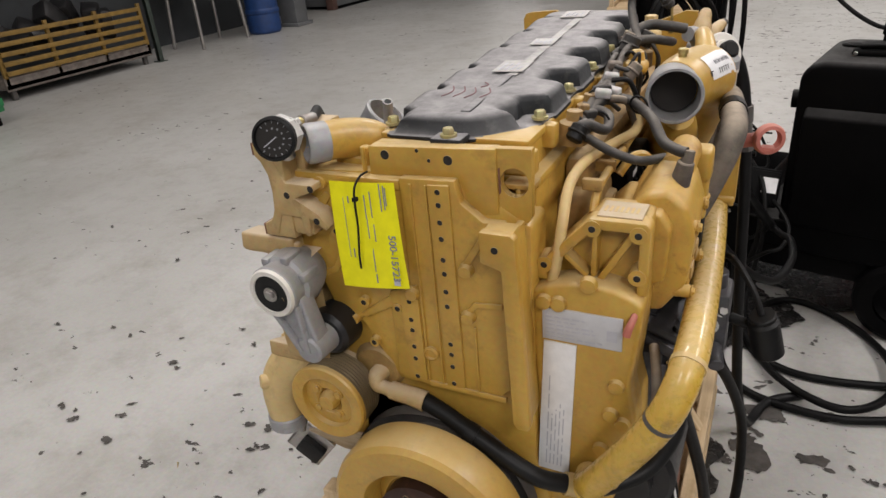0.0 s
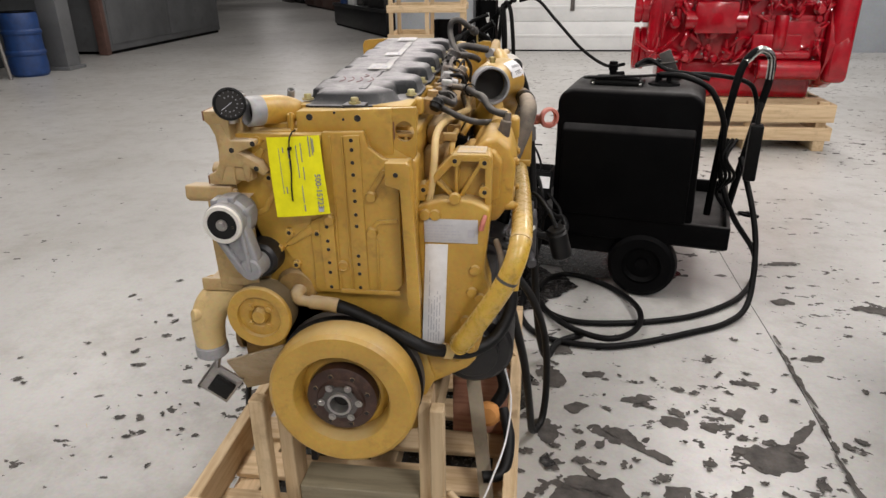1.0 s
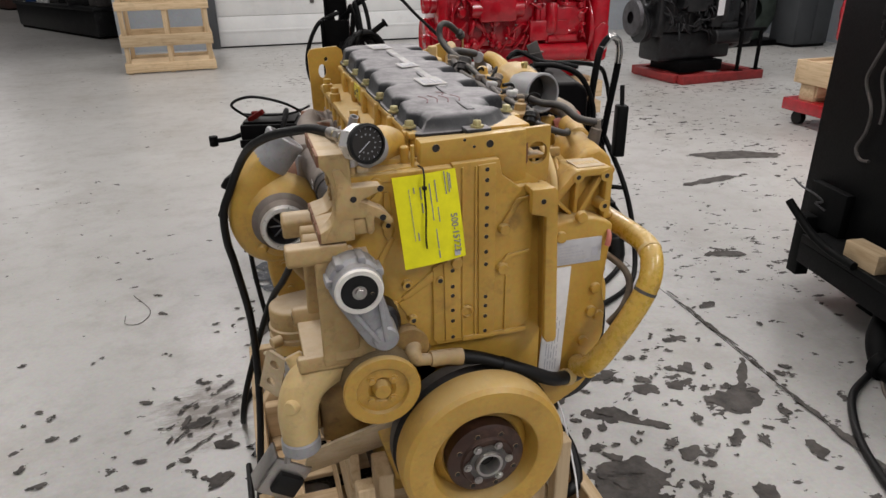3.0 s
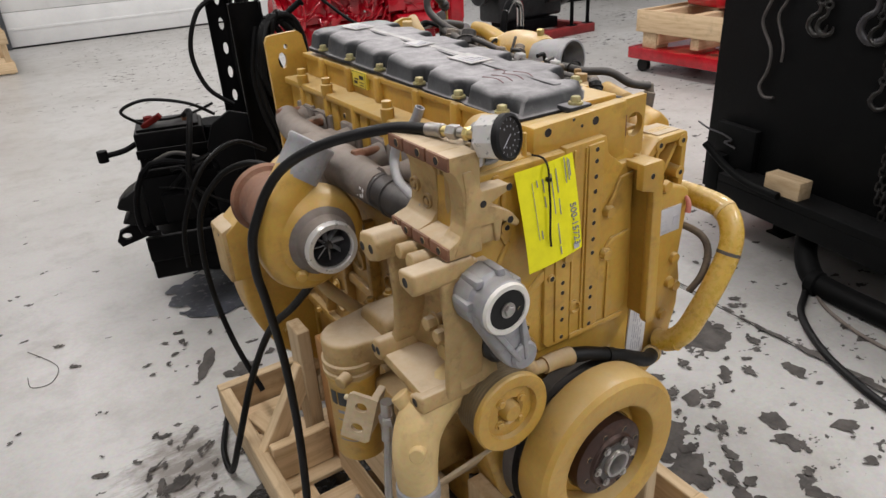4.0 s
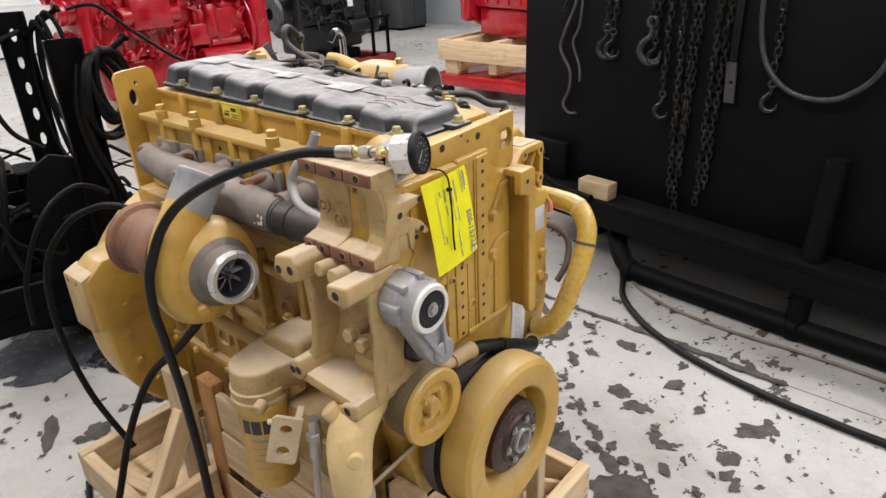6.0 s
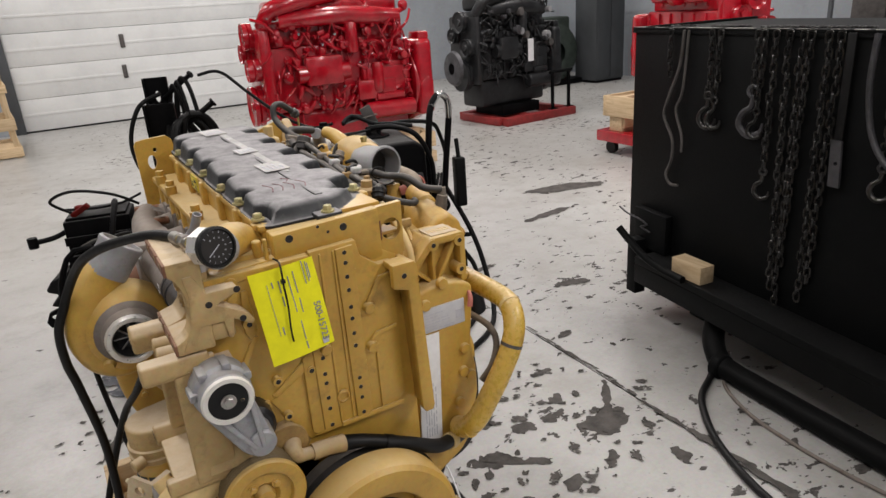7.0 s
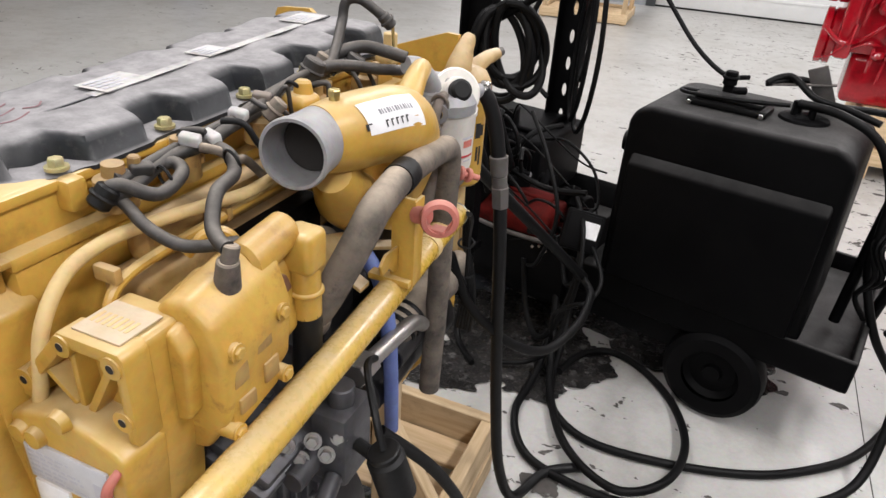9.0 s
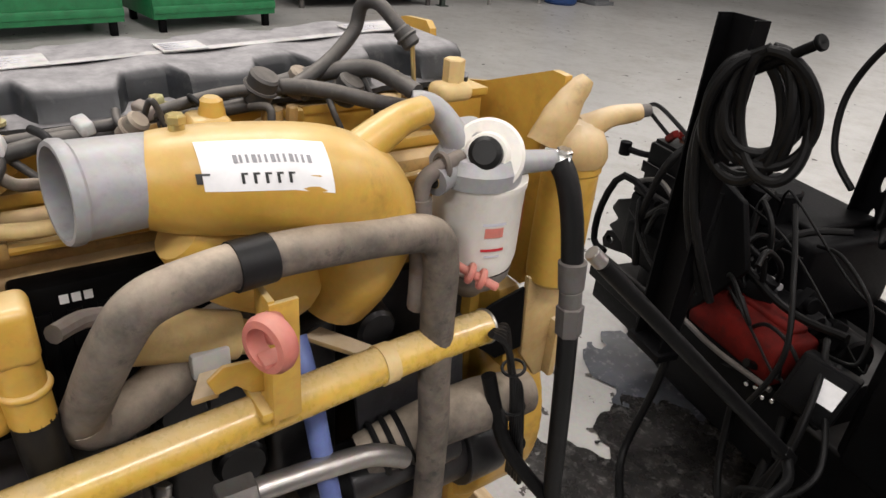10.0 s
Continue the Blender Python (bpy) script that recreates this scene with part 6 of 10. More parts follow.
part("fuel_line", tube([(0.285, 0.10, 1.20), (0.285, 0.14, 1.232), (0.288, 0.30, 1.240), (0.285, 0.60, 1.238), (0.275, 0.80, 1.235), (0.25, 0.83, 1.225)], 0.0072, 10), "yellow", E)
part("fuel_line", tube([(0.233, 0.030, 1.09), (0.243, 0.032, 1.13), (0.250, 0.045, 1.20), (0.249, 0.085, 1.247), (0.256, 0.135, 1.266), (0.268, 0.20, 1.268), (0.285, 0.27, 1.266), (0.300, 0.34, 1.263), (0.292, 0.43, 1.262), (0.275, 0.52, 1.255)], 0.0088, 12), "yellow_pale", E, "thin pale yellow fuel line")
part("fuel_line", tube([(0.300, 0.215, 1.225), (0.318, 0.235, 1.250), (0.338, 0.25, 1.248), (0.348, 0.262, 1.215), (0.346, 0.27, 1.17)], 0.0078, 10), "yellow", E)
for y in (0.11, 0.20, 0.30):
    part("line_clip", box(0.262, 0.296, y, y + 0.012, 1.232, 1.252, 0.003), "yellow_grimy", E)

# fuel pump block beside the cover
fp = part("fuel_pump", moved(join(
    prism([(0.318, 1.02), (0.314, 1.16), (0.338, 1.212), (0.360, 1.236), (0.392, 1.242), (0.422, 1.217), (0.437, 1.168), (0.430, 1.085), (0.395, 1.03)], "y", 0.108, 0.238, 0.010, 3),
    prism([(0.326, 1.165), (0.350, 1.208), (0.386, 1.218), (0.404, 1.19), (0.398, 1.10), (0.34, 1.08)], "y", 0.088, 0.118, 0.006, 3),
    prism([(0.30, 1.10), (0.292, 1.172), (0.318, 1.198), (0.34, 1.195), (0.335, 1.10)], "y", 0.135, 0.215, 0.008, 3),
    prism([(0.326, 1.04), (0.326, 1.178), (0.365, 1.205), (0.405, 1.185), (0.415, 1.08)], "y", 0.230, 0.285, 0.012, 3),
    rod((0.388, 0.205, 1.218), (0.396, 0.288, 1.222), 0.029, 0.025, 24, 0.006),
    box(0.36, 0.432, 0.12, 0.21, 1.06, 1.16, 0.006)), Matrix.Translation((0.004, 0, -0.022)) @ Matrix(((1, 0, 0, 0), (0, 1, 0, 0), (0, 0.20, 1, 0), (0, 0, 0, 1)))), "yellow_pump", E, "yellow fuel pump body with sensor plug", angle=34)
# Raised brown pads put grime and the shade of cast recesses into colour.
for y0, y1, z0, z1 in ((0.124, 0.150, 1.128, 1.165), (0.165, 0.196, 1.150, 1.176), (0.130, 0.160, 1.085, 1.108), (0.178, 0.206, 1.098, 1.128)):
    part("side_pocket", box(0.4335, 0.4395, y0, y1, z0, z1, 0.003), "yellow_grimy", fp, "grimy dark pad for a cast recess")
for y, z in ((0.13, 1.18), (0.215, 1.185), (0.215, 1.09), (0.12, 1.07)):
    part("lug", rod((0.38, y, z), (0.442, y, z), 0.013, 0.011, 12), "yellow", fp)
part("rust_patch", wobble(prism([(0.222, 1.214), (0.236, 1.222), (0.262, 1.205), (0.272, 1.180), (0.250, 1.172), (0.230, 1.190)], "x", 0.400, 0.4165, 0.004), 0.003, 40), "rust", fp, "orange-brown rusty patch")
for y, z in ((0.13, 1.18), (0.215, 1.185), (0.215, 1.09), (0.12, 1.07)):
    bolt_at(fp, (0.442, y, z), (1, 0, 0), 0.008, 0.006)
part("sensor_plug", join(rod((0.405, 0.165, 1.235), (0.413, 0.162, 1.275), 0.016, 0.013), rod((0.413, 0.162, 1.27), (0.415, 0.168, 1.292), 0.010)), "rubber_dusty", fp, "dusty black sensor plug")
fpt = part("pump_fitting", join(box(0.395, 0.443, 0.272, 0.318, 1.198, 1.258, 0.010, 3), rod((0.42, 0.295, 1.21), (0.418, 0.298, 1.125), 0.021), ring((0.419, 0.297, 1.165), (0, 0, 1), 0.021, 0.004)), "yellow", E)
part("pump_hose", tube([(0.418, 0.298, 1.13), (0.416, 0.30, 1.07), (0.408, 0.305, 1.0), (0.40, 0.31, 0.94)], 0.021, 14), "rubber", fpt, "short black hose")
part("control_line", tube([(0.40, 0.33, 1.20), (0.37, 0.36, 1.19), (0.35, 0.40, 1.17), (0.335, 0.44, 1.15)], 0.010, 10), "manifold", E)
ecm = part("control_box", box(0.262, 0.30, 0.30, 0.52, 1.035, 1.195, 0.006), "black", E, "black finned electronic control box")
for k in range(6):
    part("fin", box(0.298, 0.306, 0.32 + 0.03 * k, 0.335 + 0.03 * k, 1.05, 1.165, 0.002), "black", ecm)
for k in range(3):
    part("logo_block", box(0.2995, 0.3008, 0.345 + 0.012 * k, 0.354 + 0.012 * k, 1.171, 1.182, 0), "paper", ecm, smooth=False)
part("breather_body", join(rod((0.33, 0.40, 1.13), (0.345, 0.52, 1.10), 0.035, 0.03, 20), rod((0.345, 0.50, 1.105), (0.35, 0.55, 1.09), 0.024, 0.02)), "yellow_pale", E)
part("connector", box(0.352, 0.378, 0.455, 0.50, 1.075, 1.11, 0.004), "offwhite", E, "pale grey electrical connector")

# thick dusty hose on the right
dh = part("breather_hose", tube([(0.40, 0.335, 1.09), (0.42, 0.345, 1.125), (0.452, 0.372, 1.205), (0.464, 0.402, 1.25), (0.460, 0.46, 1.262), (0.452, 0.52, 1.262), (0.446, 0.60, 1.256), (0.438, 0.68, 1.245), (0.432, 0.738, 1.228), (0.428, 0.757, 1.18), (0.424, 0.762, 1.10), (0.42, 0.768, 1.0), (0.415, 0.78, 0.88), (0.41, 0.785, 0.74), (0.405, 0.79, 0.62)], 0.0235, 18), "rubber_dusty", E, "thick grey-brown dusty rubber hose")
part("hose_clamp", tube([(0.457, 0.485, 1.2625), (0.452, 0.525, 1.262)], 0.026, 18, 3), "rubber", dh, "black hose clamp")
part("hose_hook", tube([(0.405, 0.338, 1.096), (0.395, 0.345, 1.074), (0.378, 0.375, 1.062), (0.352, 0.425, 1.066), (0.322, 0.48, 1.085), (0.29, 0.53, 1.10)], (0.0235, 0.025, 0.027, 0.030, 0.032, 0.032), 16), "rubber_dusty", dh)

# dark oily castings low on the intake side
part("lower_casting", wobble(join(box(0.196, 0.222, 0.10, 0.97, 0.62, 1.045, 0.012, 2), box(0.215, 0.27, 0.42, 0.56, 0.70, 1.00, 0.02, 3), box(0.215, 0.262, 0.58, 0.70, 0.66, 1.02, 0.02, 3), rod((0.22, 0.46, 0.95), (0.285, 0.46, 0.95), 0.045, 0.036, 20, 0.006), rod((0.22, 0.53, 0.82), (0.29, 0.53, 0.82), 0.05, 0.04, 20, 0.006), rod((0.22, 0.76, 0.98), (0.275, 0.76, 0.98), 0.04, 0.034, 20, 0.006)), 0.003, 24), "oily", E, "oily black castings low on the intake side")
for y, z in ((0.43, 1.00), (0.50, 0.90), (0.56, 0.98), (0.61, 0.94), (0.66, 1.00), (0.72, 0.92)):
    bolt_at(E, (0.262, y, z), (1, 0, 0), 0.011, 0.012, "greasy")
part("black_plate", prism([(0.872, 0.985), (0.935, 1.015), (1.000, 1.030), (1.012, 0.905), (0.955, 0.90), (0.905, 0.945)], "x", 0.335, 0.341, 0.001), "black", E, "black sheet-steel plate", smooth=False)
for k in range(5):
    part("wire", tube([(0.452 - 0.006 * k, 0.836 + 0.008 * k, 1.062 - 0.004 * k), (0.444 - 0.006 * k, 0.872 + 0.006 * k, 1.03), (0.430 - 0.004 * k, 0.905 + 0.005 * k, 0.975 - 0.01 * k), (0.425, 0.925 + 0.004 * k, 0.90), (0.418 + 0.006 * k, 0.945, 0.80), (0.40 + 0.008 * k, 0.97, 0.68)], 0.0052, 8), "rubber", E, "black bundled wire")
for z, y in ((0.945, 0.925), (0.86, 0.938), (0.77, 0.955)):
    part("cable_tie", ring((0.418, y, z), (0.0, 0.25, -1), 0.018, 0.0028, 20, 6), "rubber", E)

# fuel filter with white can, and the yellow one behind
ff = part("fuel_filter_head", lathe([(0.061, 0.0), (0.062, 0.02), (0.052, 0.035), (0.025, 0.04), (0.0, 0.04)], (0.38, 0.835, 1.272), (0.385, 0.835, 2), 28, False), "alu", E, "grey cast fuel filter head with priming pump")
part("head_block", box(0.32, 0.40, 0.82, 0.87, 1.28, 1.335, 0.012, 3), "alu", ff)
for pts, radii in (([(0.385, 0.80, 1.29), (0.392, 0.778, 1.288), (0.40, 0.755, 1.285)], (0.022, 0.020, 0.020)), ([(0.37, 0.83, 1.29), (0.345, 0.79, 1.352), (0.33, 0.76, 1.362)], (0.022, 0.018, 0.016)), ([(0.395, 0.86, 1.29), (0.402, 0.90, 1.289), (0.41, 0.945, 1.288)], (0.018, 0.016, 0.014))):
    part("port", tube(pts, radii, 16), "alu", ff)
part("primer_disc", lathe([(0.0, 0.0), (0.018, 0.0), (0.034, 0.012), (0.0465, 0.014), (0.048, 0.019), (0.044, 0.023), (0.030, 0.022), (0.026, 0.032), (0.0, 0.032)], (0.392, 0.845, 1.300), (0.47, 0.76, 1.355), 40, False), "filter_white", ff, "pale plastic disc of the priming pump")
part("primer_knob", lathe([(0.0, 0.052), (0.015, 0.052), (0.021, 0.047), (0.022, 0.026), (0.018, 0.02)], (0.392, 0.845, 1.300), (0.47, 0.76, 1.355), 24, False), "rubber", ff, "black priming knob")
hole_at(ff, (0.4003, 0.754, 1.285), (0.3, -1, -0.1), 0.009)
wf = part("fuel_filter", lathe([(0, 0.0), (0.044, 0.0), (0.058, 0.012), (0.0615, 0.03), (0.062, 0.128), (0.064, 0.132), (0.064, 0.142), (0.0, 0.142)], (0.372, 0.85, 1.132), (0.378, 0.846, 1.3), 36, False), "filter_white", E, "white fuel filter can with red print")
for k, (z, w, hgt, mat) in enumerate(((1.248, 0.016, 0.004, "redink"), (1.222, 0.03, 0.004, "inkfaint"), (1.205, 0.024, 0.014, "pink"), (1.185, 0.03, 0.004, "redink"), (1.176, 0.02, 0.003, "inkfaint"))):
    a0 = radians(-15 - 0.5 * w / 0.057 * 57)
    bm = bmesh.new()
    lo = [bm.verts.new((0.375 + 0.0627 * math.cos(a0 + w / 0.057 * i / 6), 0.849 + 0.0627 * math.sin(a0 + w / 0.057 * i / 6), z)) for i in range(7)]
    hi = [bm.verts.new(v.co + Vector((0, 0, hgt))) for v in lo]
    for i in range(6):
        bm.faces.new((lo[i], lo[i + 1], hi[i + 1], hi[i]))
    part("print", bm, mat, wf, smooth=False)
bm = bmesh.new()
lo = [bm.verts.new((0.375 + 0.0627 * math.cos(radians(40 + 5 * i)), 0.849 + 0.0627 * math.sin(radians(40 + 5 * i)), 1.19)) for i in range(4)]
hi = [bm.verts.new(v.co + Vector((0, 0, 0.055))) for v in lo]
for i in range(3):
    bm.faces.new((lo[i], lo[i + 1], hi[i + 1], hi[i]))
part("print", bm, "redink", wf, smooth=False)
part("filter_bowl", lathe([(0.0585, 0.0), (0.056, 0.014), (0.044, 0.032), (0.030, 0.040), (0.018, 0.056), (0.0, 0.058)], (0.372, 0.85, 1.140), (0.372, 0.85, 0.5), 28, False), "manifold", wf, "dusty brown drain bowl")
part("filter_hose", join(tube([(0.392, 0.800, 1.306), (0.398, 0.765, 1.300), (0.400, 0.742, 1.288), (0.402, 0.736, 1.262)], 0.011, 12), tube([(0.402, 0.736, 1.266), (0.404, 0.738, 1.22), (0.400, 0.745, 1.16), (0.392, 0.75, 1.10)], 0.0145, 12), ring((0.398, 0.768, 1.301), (0, -1, 0), 0.015, 0.004, 20, 6)), "manifold", E, "dusty grey hose off the filter head")
part("drain_clip", join(ring((0.438, 0.798, 1.163), (0.4, 0.5, -0.2), 0.010, 0.005, 20, 8), ring((0.450, 0.808, 1.158), (0.4, 0.5, -0.2), 0.010, 0.005, 20, 8), rod((0.415, 0.785, 1.17), (0.47, 0.82, 1.152), 0.006)), "pink", wf, "faded red drain clip")
FX, FY = 0.345, 1.052
yf = part("second_filter", lathe([(0, 0.0), (0.036, 0.0), (0.043, 0.008), (0.0445, 0.025), (0.0445, 0.20), (0.047, 0.203), (0.047, 0.214), (0, 0.214)], (FX, FY, 1.035), (FX, FY, 2), 32, False), "yellow", E, "yellow fuel filter with black print")
for a, z0, z1, w in ((-32, 1.155, 1.19, 0.004), (-24, 1.155, 1.19, 0.004), (-14, 1.16, 1.185, 0.006), (-28, 1.10, 1.135, 0.003), (-16, 1.09, 1.135, 0.003)):
    part("print", moved(box(-w, w, -0.0004, 0.0004, z0, z1, 0), Matrix.Translation((FX + 0.0448 * math.cos(radians(a)), FY + 0.0448 * math.sin(radians(a)), 0)) @ pose(0, 0, 0, 0, 0, a + 90)), "ink", yf, smooth=False)
part("second_filter_head", wobble(join(lathe([(0.049, 0.0), (0.052, 0.012), (0.050, 0.030), (0.040, 0.048), (0.022, 0.060), (0.0, 0.064)], (FX, FY, 1.249), (FX - 0.01, FY, 2), 28, False), tube([(0.330, 1.005, 1.275), (0.331, 1.02, 1.31), (0.333, 1.042, 1.345), (0.336, 1.062, 1.372)], (0.030, 0.028, 0.021, 0.011), 16), tube([(FX, FY + 0.02, 1.295), (0.358, 1.10, 1.315), (0.370, 1.155, 1.322)], (0.024, 0.017, 0.013), 16)), 0.0025, 45), "yellow_dusty", E, "rounded dusty yellow filter head")
part("port_tip", rod((0.366, 1.145, 1.321), (0.376, 1.172, 1.324), 0.0115, 0.010, 14), "iron", E, "dark pipe stub")
part("rear_corner_bracket", join(prism([(1.002, 1.05), (1.09, 1.02), (1.10, 0.90), (1.082, 0.83), (1.055, 0.825), (1.012, 0.89)], "x", 0.332, 0.345, 0.004), box(0.30, 0.365, 1.07, 1.085, 0.83, 0.95, 0.005)), "yellow_dusty", E)
part("side_panel", prism([(0.70, 0.93), (0.90, 0.99), (0.93, 0.70), (0.72, 0.72)], "x", 0.30, 0.312, 0.004), "greasy", E, "grey metal side panel")

# air compressor and starter, dark and oily, low on the right
ac = part("air_compressor", join(
    box(0.23, 0.40, 0.13, 0.40, 0.70, 0.93, 0.015),
    moved(box(-0.09, 0.09, -0.12, 0.12, -0.012, 0.012, 0.006), pose(0.355, 0.27, 0.945, 0, 22, 0)),
    moved(box(-0.085, 0.085, -0.11, 0.11, -0.01, 0.01, 0.006), pose(0.362, 0.27, 0.965, 0, 22, 0))), "greasy", E, "greasy grey air compressor")
for k in range(9):
    part("fin", box(0.225, 0.41, 0.14 + 0.03 * k, 0.146 + 0.03 * k, 0.72, 0.90, 0.002), "greasy", ac)
for p in ((0.30, 0.18, 0.995), (0.30, 0.36, 0.995), (0.42, 0.18, 0.948), (0.42, 0.36, 0.948), (0.36, 0.27, 0.975), (0.37, 0.20, 0.972), (0.37, 0.34, 0.972)):
    bolt_at(ac, p, (0.35, 0, 0.94), 0.010, 0.012, "greasy")
part("compressor_crank", join(rod((0.34, 0.10, 0.66), (0.34, 0.42, 0.66), 0.11, 0.11, 28, 0.01), rod((0.34, 0.07, 0.66), (0.34, 0.11, 0.66), 0.07)), "oily", ac)
part("elbow_line", join(tube([(0.40, 0.50, 0.89), (0.405, 0.60, 0.885), (0.405, 0.68, 0.87), (0.40, 0.74, 0.83)], 0.0165, 14), rod((0.398, 0.46, 0.89), (0.40, 0.51, 0.89), 0.026, None, 6)), "steel", E, "silver bent air line")
part("starter_motor", join(rod((0.30, 0.60, 0.70), (0.30, 0.92, 0.70), 0.07, 0.07, 28, 0.012), rod((0.36, 0.66, 0.78), (0.36, 0.86, 0.78), 0.036), rod((0.30, 0.90, 0.70), (0.30, 0.98, 0.70), 0.085)), "oily", E, "black starter motor")
sv = part("ribbed_pipe", tube([(0.345, 0.70, 0.80), (0.362, 0.80, 0.835), (0.372, 0.90, 0.845), (0.380, 1.0, 0.84)], (0.040, 0.043, 0.046, 0.038), 20), "rubber_dusty", E, "dusty grey-brown ribbed sleeve")
for k, y in enumerate((0.725, 0.745, 0.765, 0.925)):
    part("sleeve_band", ring((0.349 + 0.17 * (y - 0.725), y, 0.809 + 0.03 * min(1, (y - 0.72) / 0.1)), (0.17, 1, 0.3), 0.0425, 0.0055, 24, 6), "rubber", sv)
part("blue_hose", tube([(0.33, 0.60, 1.06), (0.372, 0.60, 1.0), (0.385, 0.61, 0.90), (0.385, 0.63, 0.76), (0.38, 0.65, 0.60)], 0.0155, 14), "blue", E, "faded blue rubber hose")
part("steel_fitting", join(rod((0.39, 0.40, 0.93), (0.41, 0.38, 0.885), 0.016, 0.02, 8), rod((0.385, 0.405, 0.945), (0.39, 0.40, 0.925), 0.010), rod((0.41, 0.38, 0.885), (0.42, 0.37, 0.84), 0.026, None, 12)), "steel", E)
bs = part("pressure_switch", join(rod((0.555, 0.275, 0.945), (0.575, 0.285, 0.865), 0.028, 0.028, 22, 0.006), rod((0.553, 0.273, 0.955), (0.556, 0.275, 0.945), 0.024), rod((0.50, 0.29, 0.93), (0.56, 0.28, 0.92), 0.010)), "rubber", E, "black cylindrical pressure switch")
part("switch_lead", tube([(0.553, 0.273, 0.955), (0.53, 0.29, 1.0), (0.49, 0.34, 1.03), (0.46, 0.42, 0.98)], 0.006, 8), "rubber", bs)
vs = part("valve_block", join(box(0.44, 0.50, 0.26, 0.34, 0.86, 0.99, 0.01), box(0.40, 0.46, 0.28, 0.36, 0.82, 0.90, 0.01)), "greasy", E)
for a, b, r in (((0.47, 0.30, 0.98), (0.47, 0.30, 1.02), 0.02), ((0.45, 0.26, 0.91), (0.45, 0.20, 0.91), 0.018), ((0.48, 0.26, 0.88), (0.49, 0.21, 0.87), 0.014)):
    part("port", rod(a, b, r), "greasy", vs)
for k in range(5):
    bolt_at(E, (0.43 + 0.014 * k, 0.22 + 0.012 * k, 0.955 - 0.03 * (k % 2)), (0.3, -0.8, 0.4), 0.009, 0.012, "steel")

# wiring loom over the injectors
LOOM = [
    # corrugated conduits that leave one tied node beside the cover
    ("loom", 0.0098, [(0.243, 0.160, 1.312), (0.250, 0.192, 1.311), (0.240, 0.258, 1.323), (0.256, 0.313, 1.329), (0.294, 0.315, 1.326), (0.326, 0.285, 1.316), (0.350, 0.225, 1.318), (0.372, 0.188, 1.297), (0.396, 0.170, 1.290), (0.412, 0.164, 1.288)]),
    ("loom", 0.0085, [(0.238, 0.165, 1.310), (0.252, 0.176, 1.300), (0.292, 0.168, 1.282), (0.330, 0.172, 1.268), (0.352, 0.190, 1.262), (0.370, 0.230, 1.255)]),
    ("loom", 0.0095, [(0.239, 0.165, 1.316), (0.252, 0.176, 1.322), (0.276, 0.208, 1.304), (0.270, 0.255, 1.314), (0.246, 0.262, 1.321), (0.232, 0.220, 1.318), (0.236, 0.180, 1.325)]),
    ("loom", 0.0088, [(0.234, 0.168, 1.314), (0.224, 0.230, 1.314), (0.221, 0.330, 1.326), (0.224, 0.420, 1.335), (0.216, 0.500, 1.346), (0.212, 0.570, 1.352)]),
    ("loom", 0.0078, [(0.242, 0.170, 1.318), (0.236, 0.250, 1.328), (0.232, 0.340, 1.334), (0.238, 0.440, 1.344), (0.234, 0.560, 1.366), (0.240, 0.660, 1.364)]),
    ("loom", 0.010, [(0.256, 0.313, 1.326), (0.246, 0.370, 1.334), (0.234, 0.430, 1.333), (0.224, 0.520, 1.340), (0.222, 0.620, 1.348)]),
    ("rubber_dusty", 0.007, [(0.290, 0.400, 1.255), (0.285, 0.360, 1.300), (0.292, 0.330, 1.311), (0.285, 0.310, 1.328), (0.262, 0.300, 1.333)]),
    # rear hoop and the hose to the filter head
    ("loom", 0.010, [(0.245, 0.640, 1.368), (0.222, 0.70, 1.392), (0.206, 0.745, 1.425), (0.209, 0.755, 1.458), (0.231, 0.765, 1.464), (0.258, 0.775, 1.447), (0.280, 0.785, 1.428)]),
    ("loom", 0.0125, [(0.215, 0.62, 1.362), (0.222, 0.69, 1.378), (0.248, 0.745, 1.386), (0.29, 0.762, 1.380), (0.325, 0.772, 1.372)]),
    ("loom", 0.011, [(0.20, 0.60, 1.345), (0.235, 0.63, 1.368), (0.262, 0.68, 1.366), (0.285, 0.74, 1.352), (0.29, 0.82, 1.335)]),
]
# short pigtails among the injectors
for k in range(8):
    rnd = random.Random(300 + k)
    y = 0.30 + 0.06 * k + rnd.uniform(-0.02, 0.02)
    x = rnd.uniform(0.215, 0.26)
    LOOM.append((rnd.choice(("loom", "rubber", "loom")), rnd.uniform(0.0035, 0.0065), [
        (x, y, rnd.uniform(1.335, 1.36)), (x + rnd.uniform(0.0, 0.03), y + rnd.uniform(-0.02, 0.03), rnd.uniform(1.345, 1.378)),
        (x + rnd.uniform(0.01, 0.045), y + rnd.uniform(0.0, 0.05), rnd.uniform(1.31, 1.35)), (x + rnd.uniform(0.01, 0.05), y + rnd.uniform(0.02, 0.06), rnd.uniform(1.27, 1.30))]))
for mat, r, pts in LOOM:
    part("wire_loom", tube(pts, r * 0.92, 14, 7), mat, E)
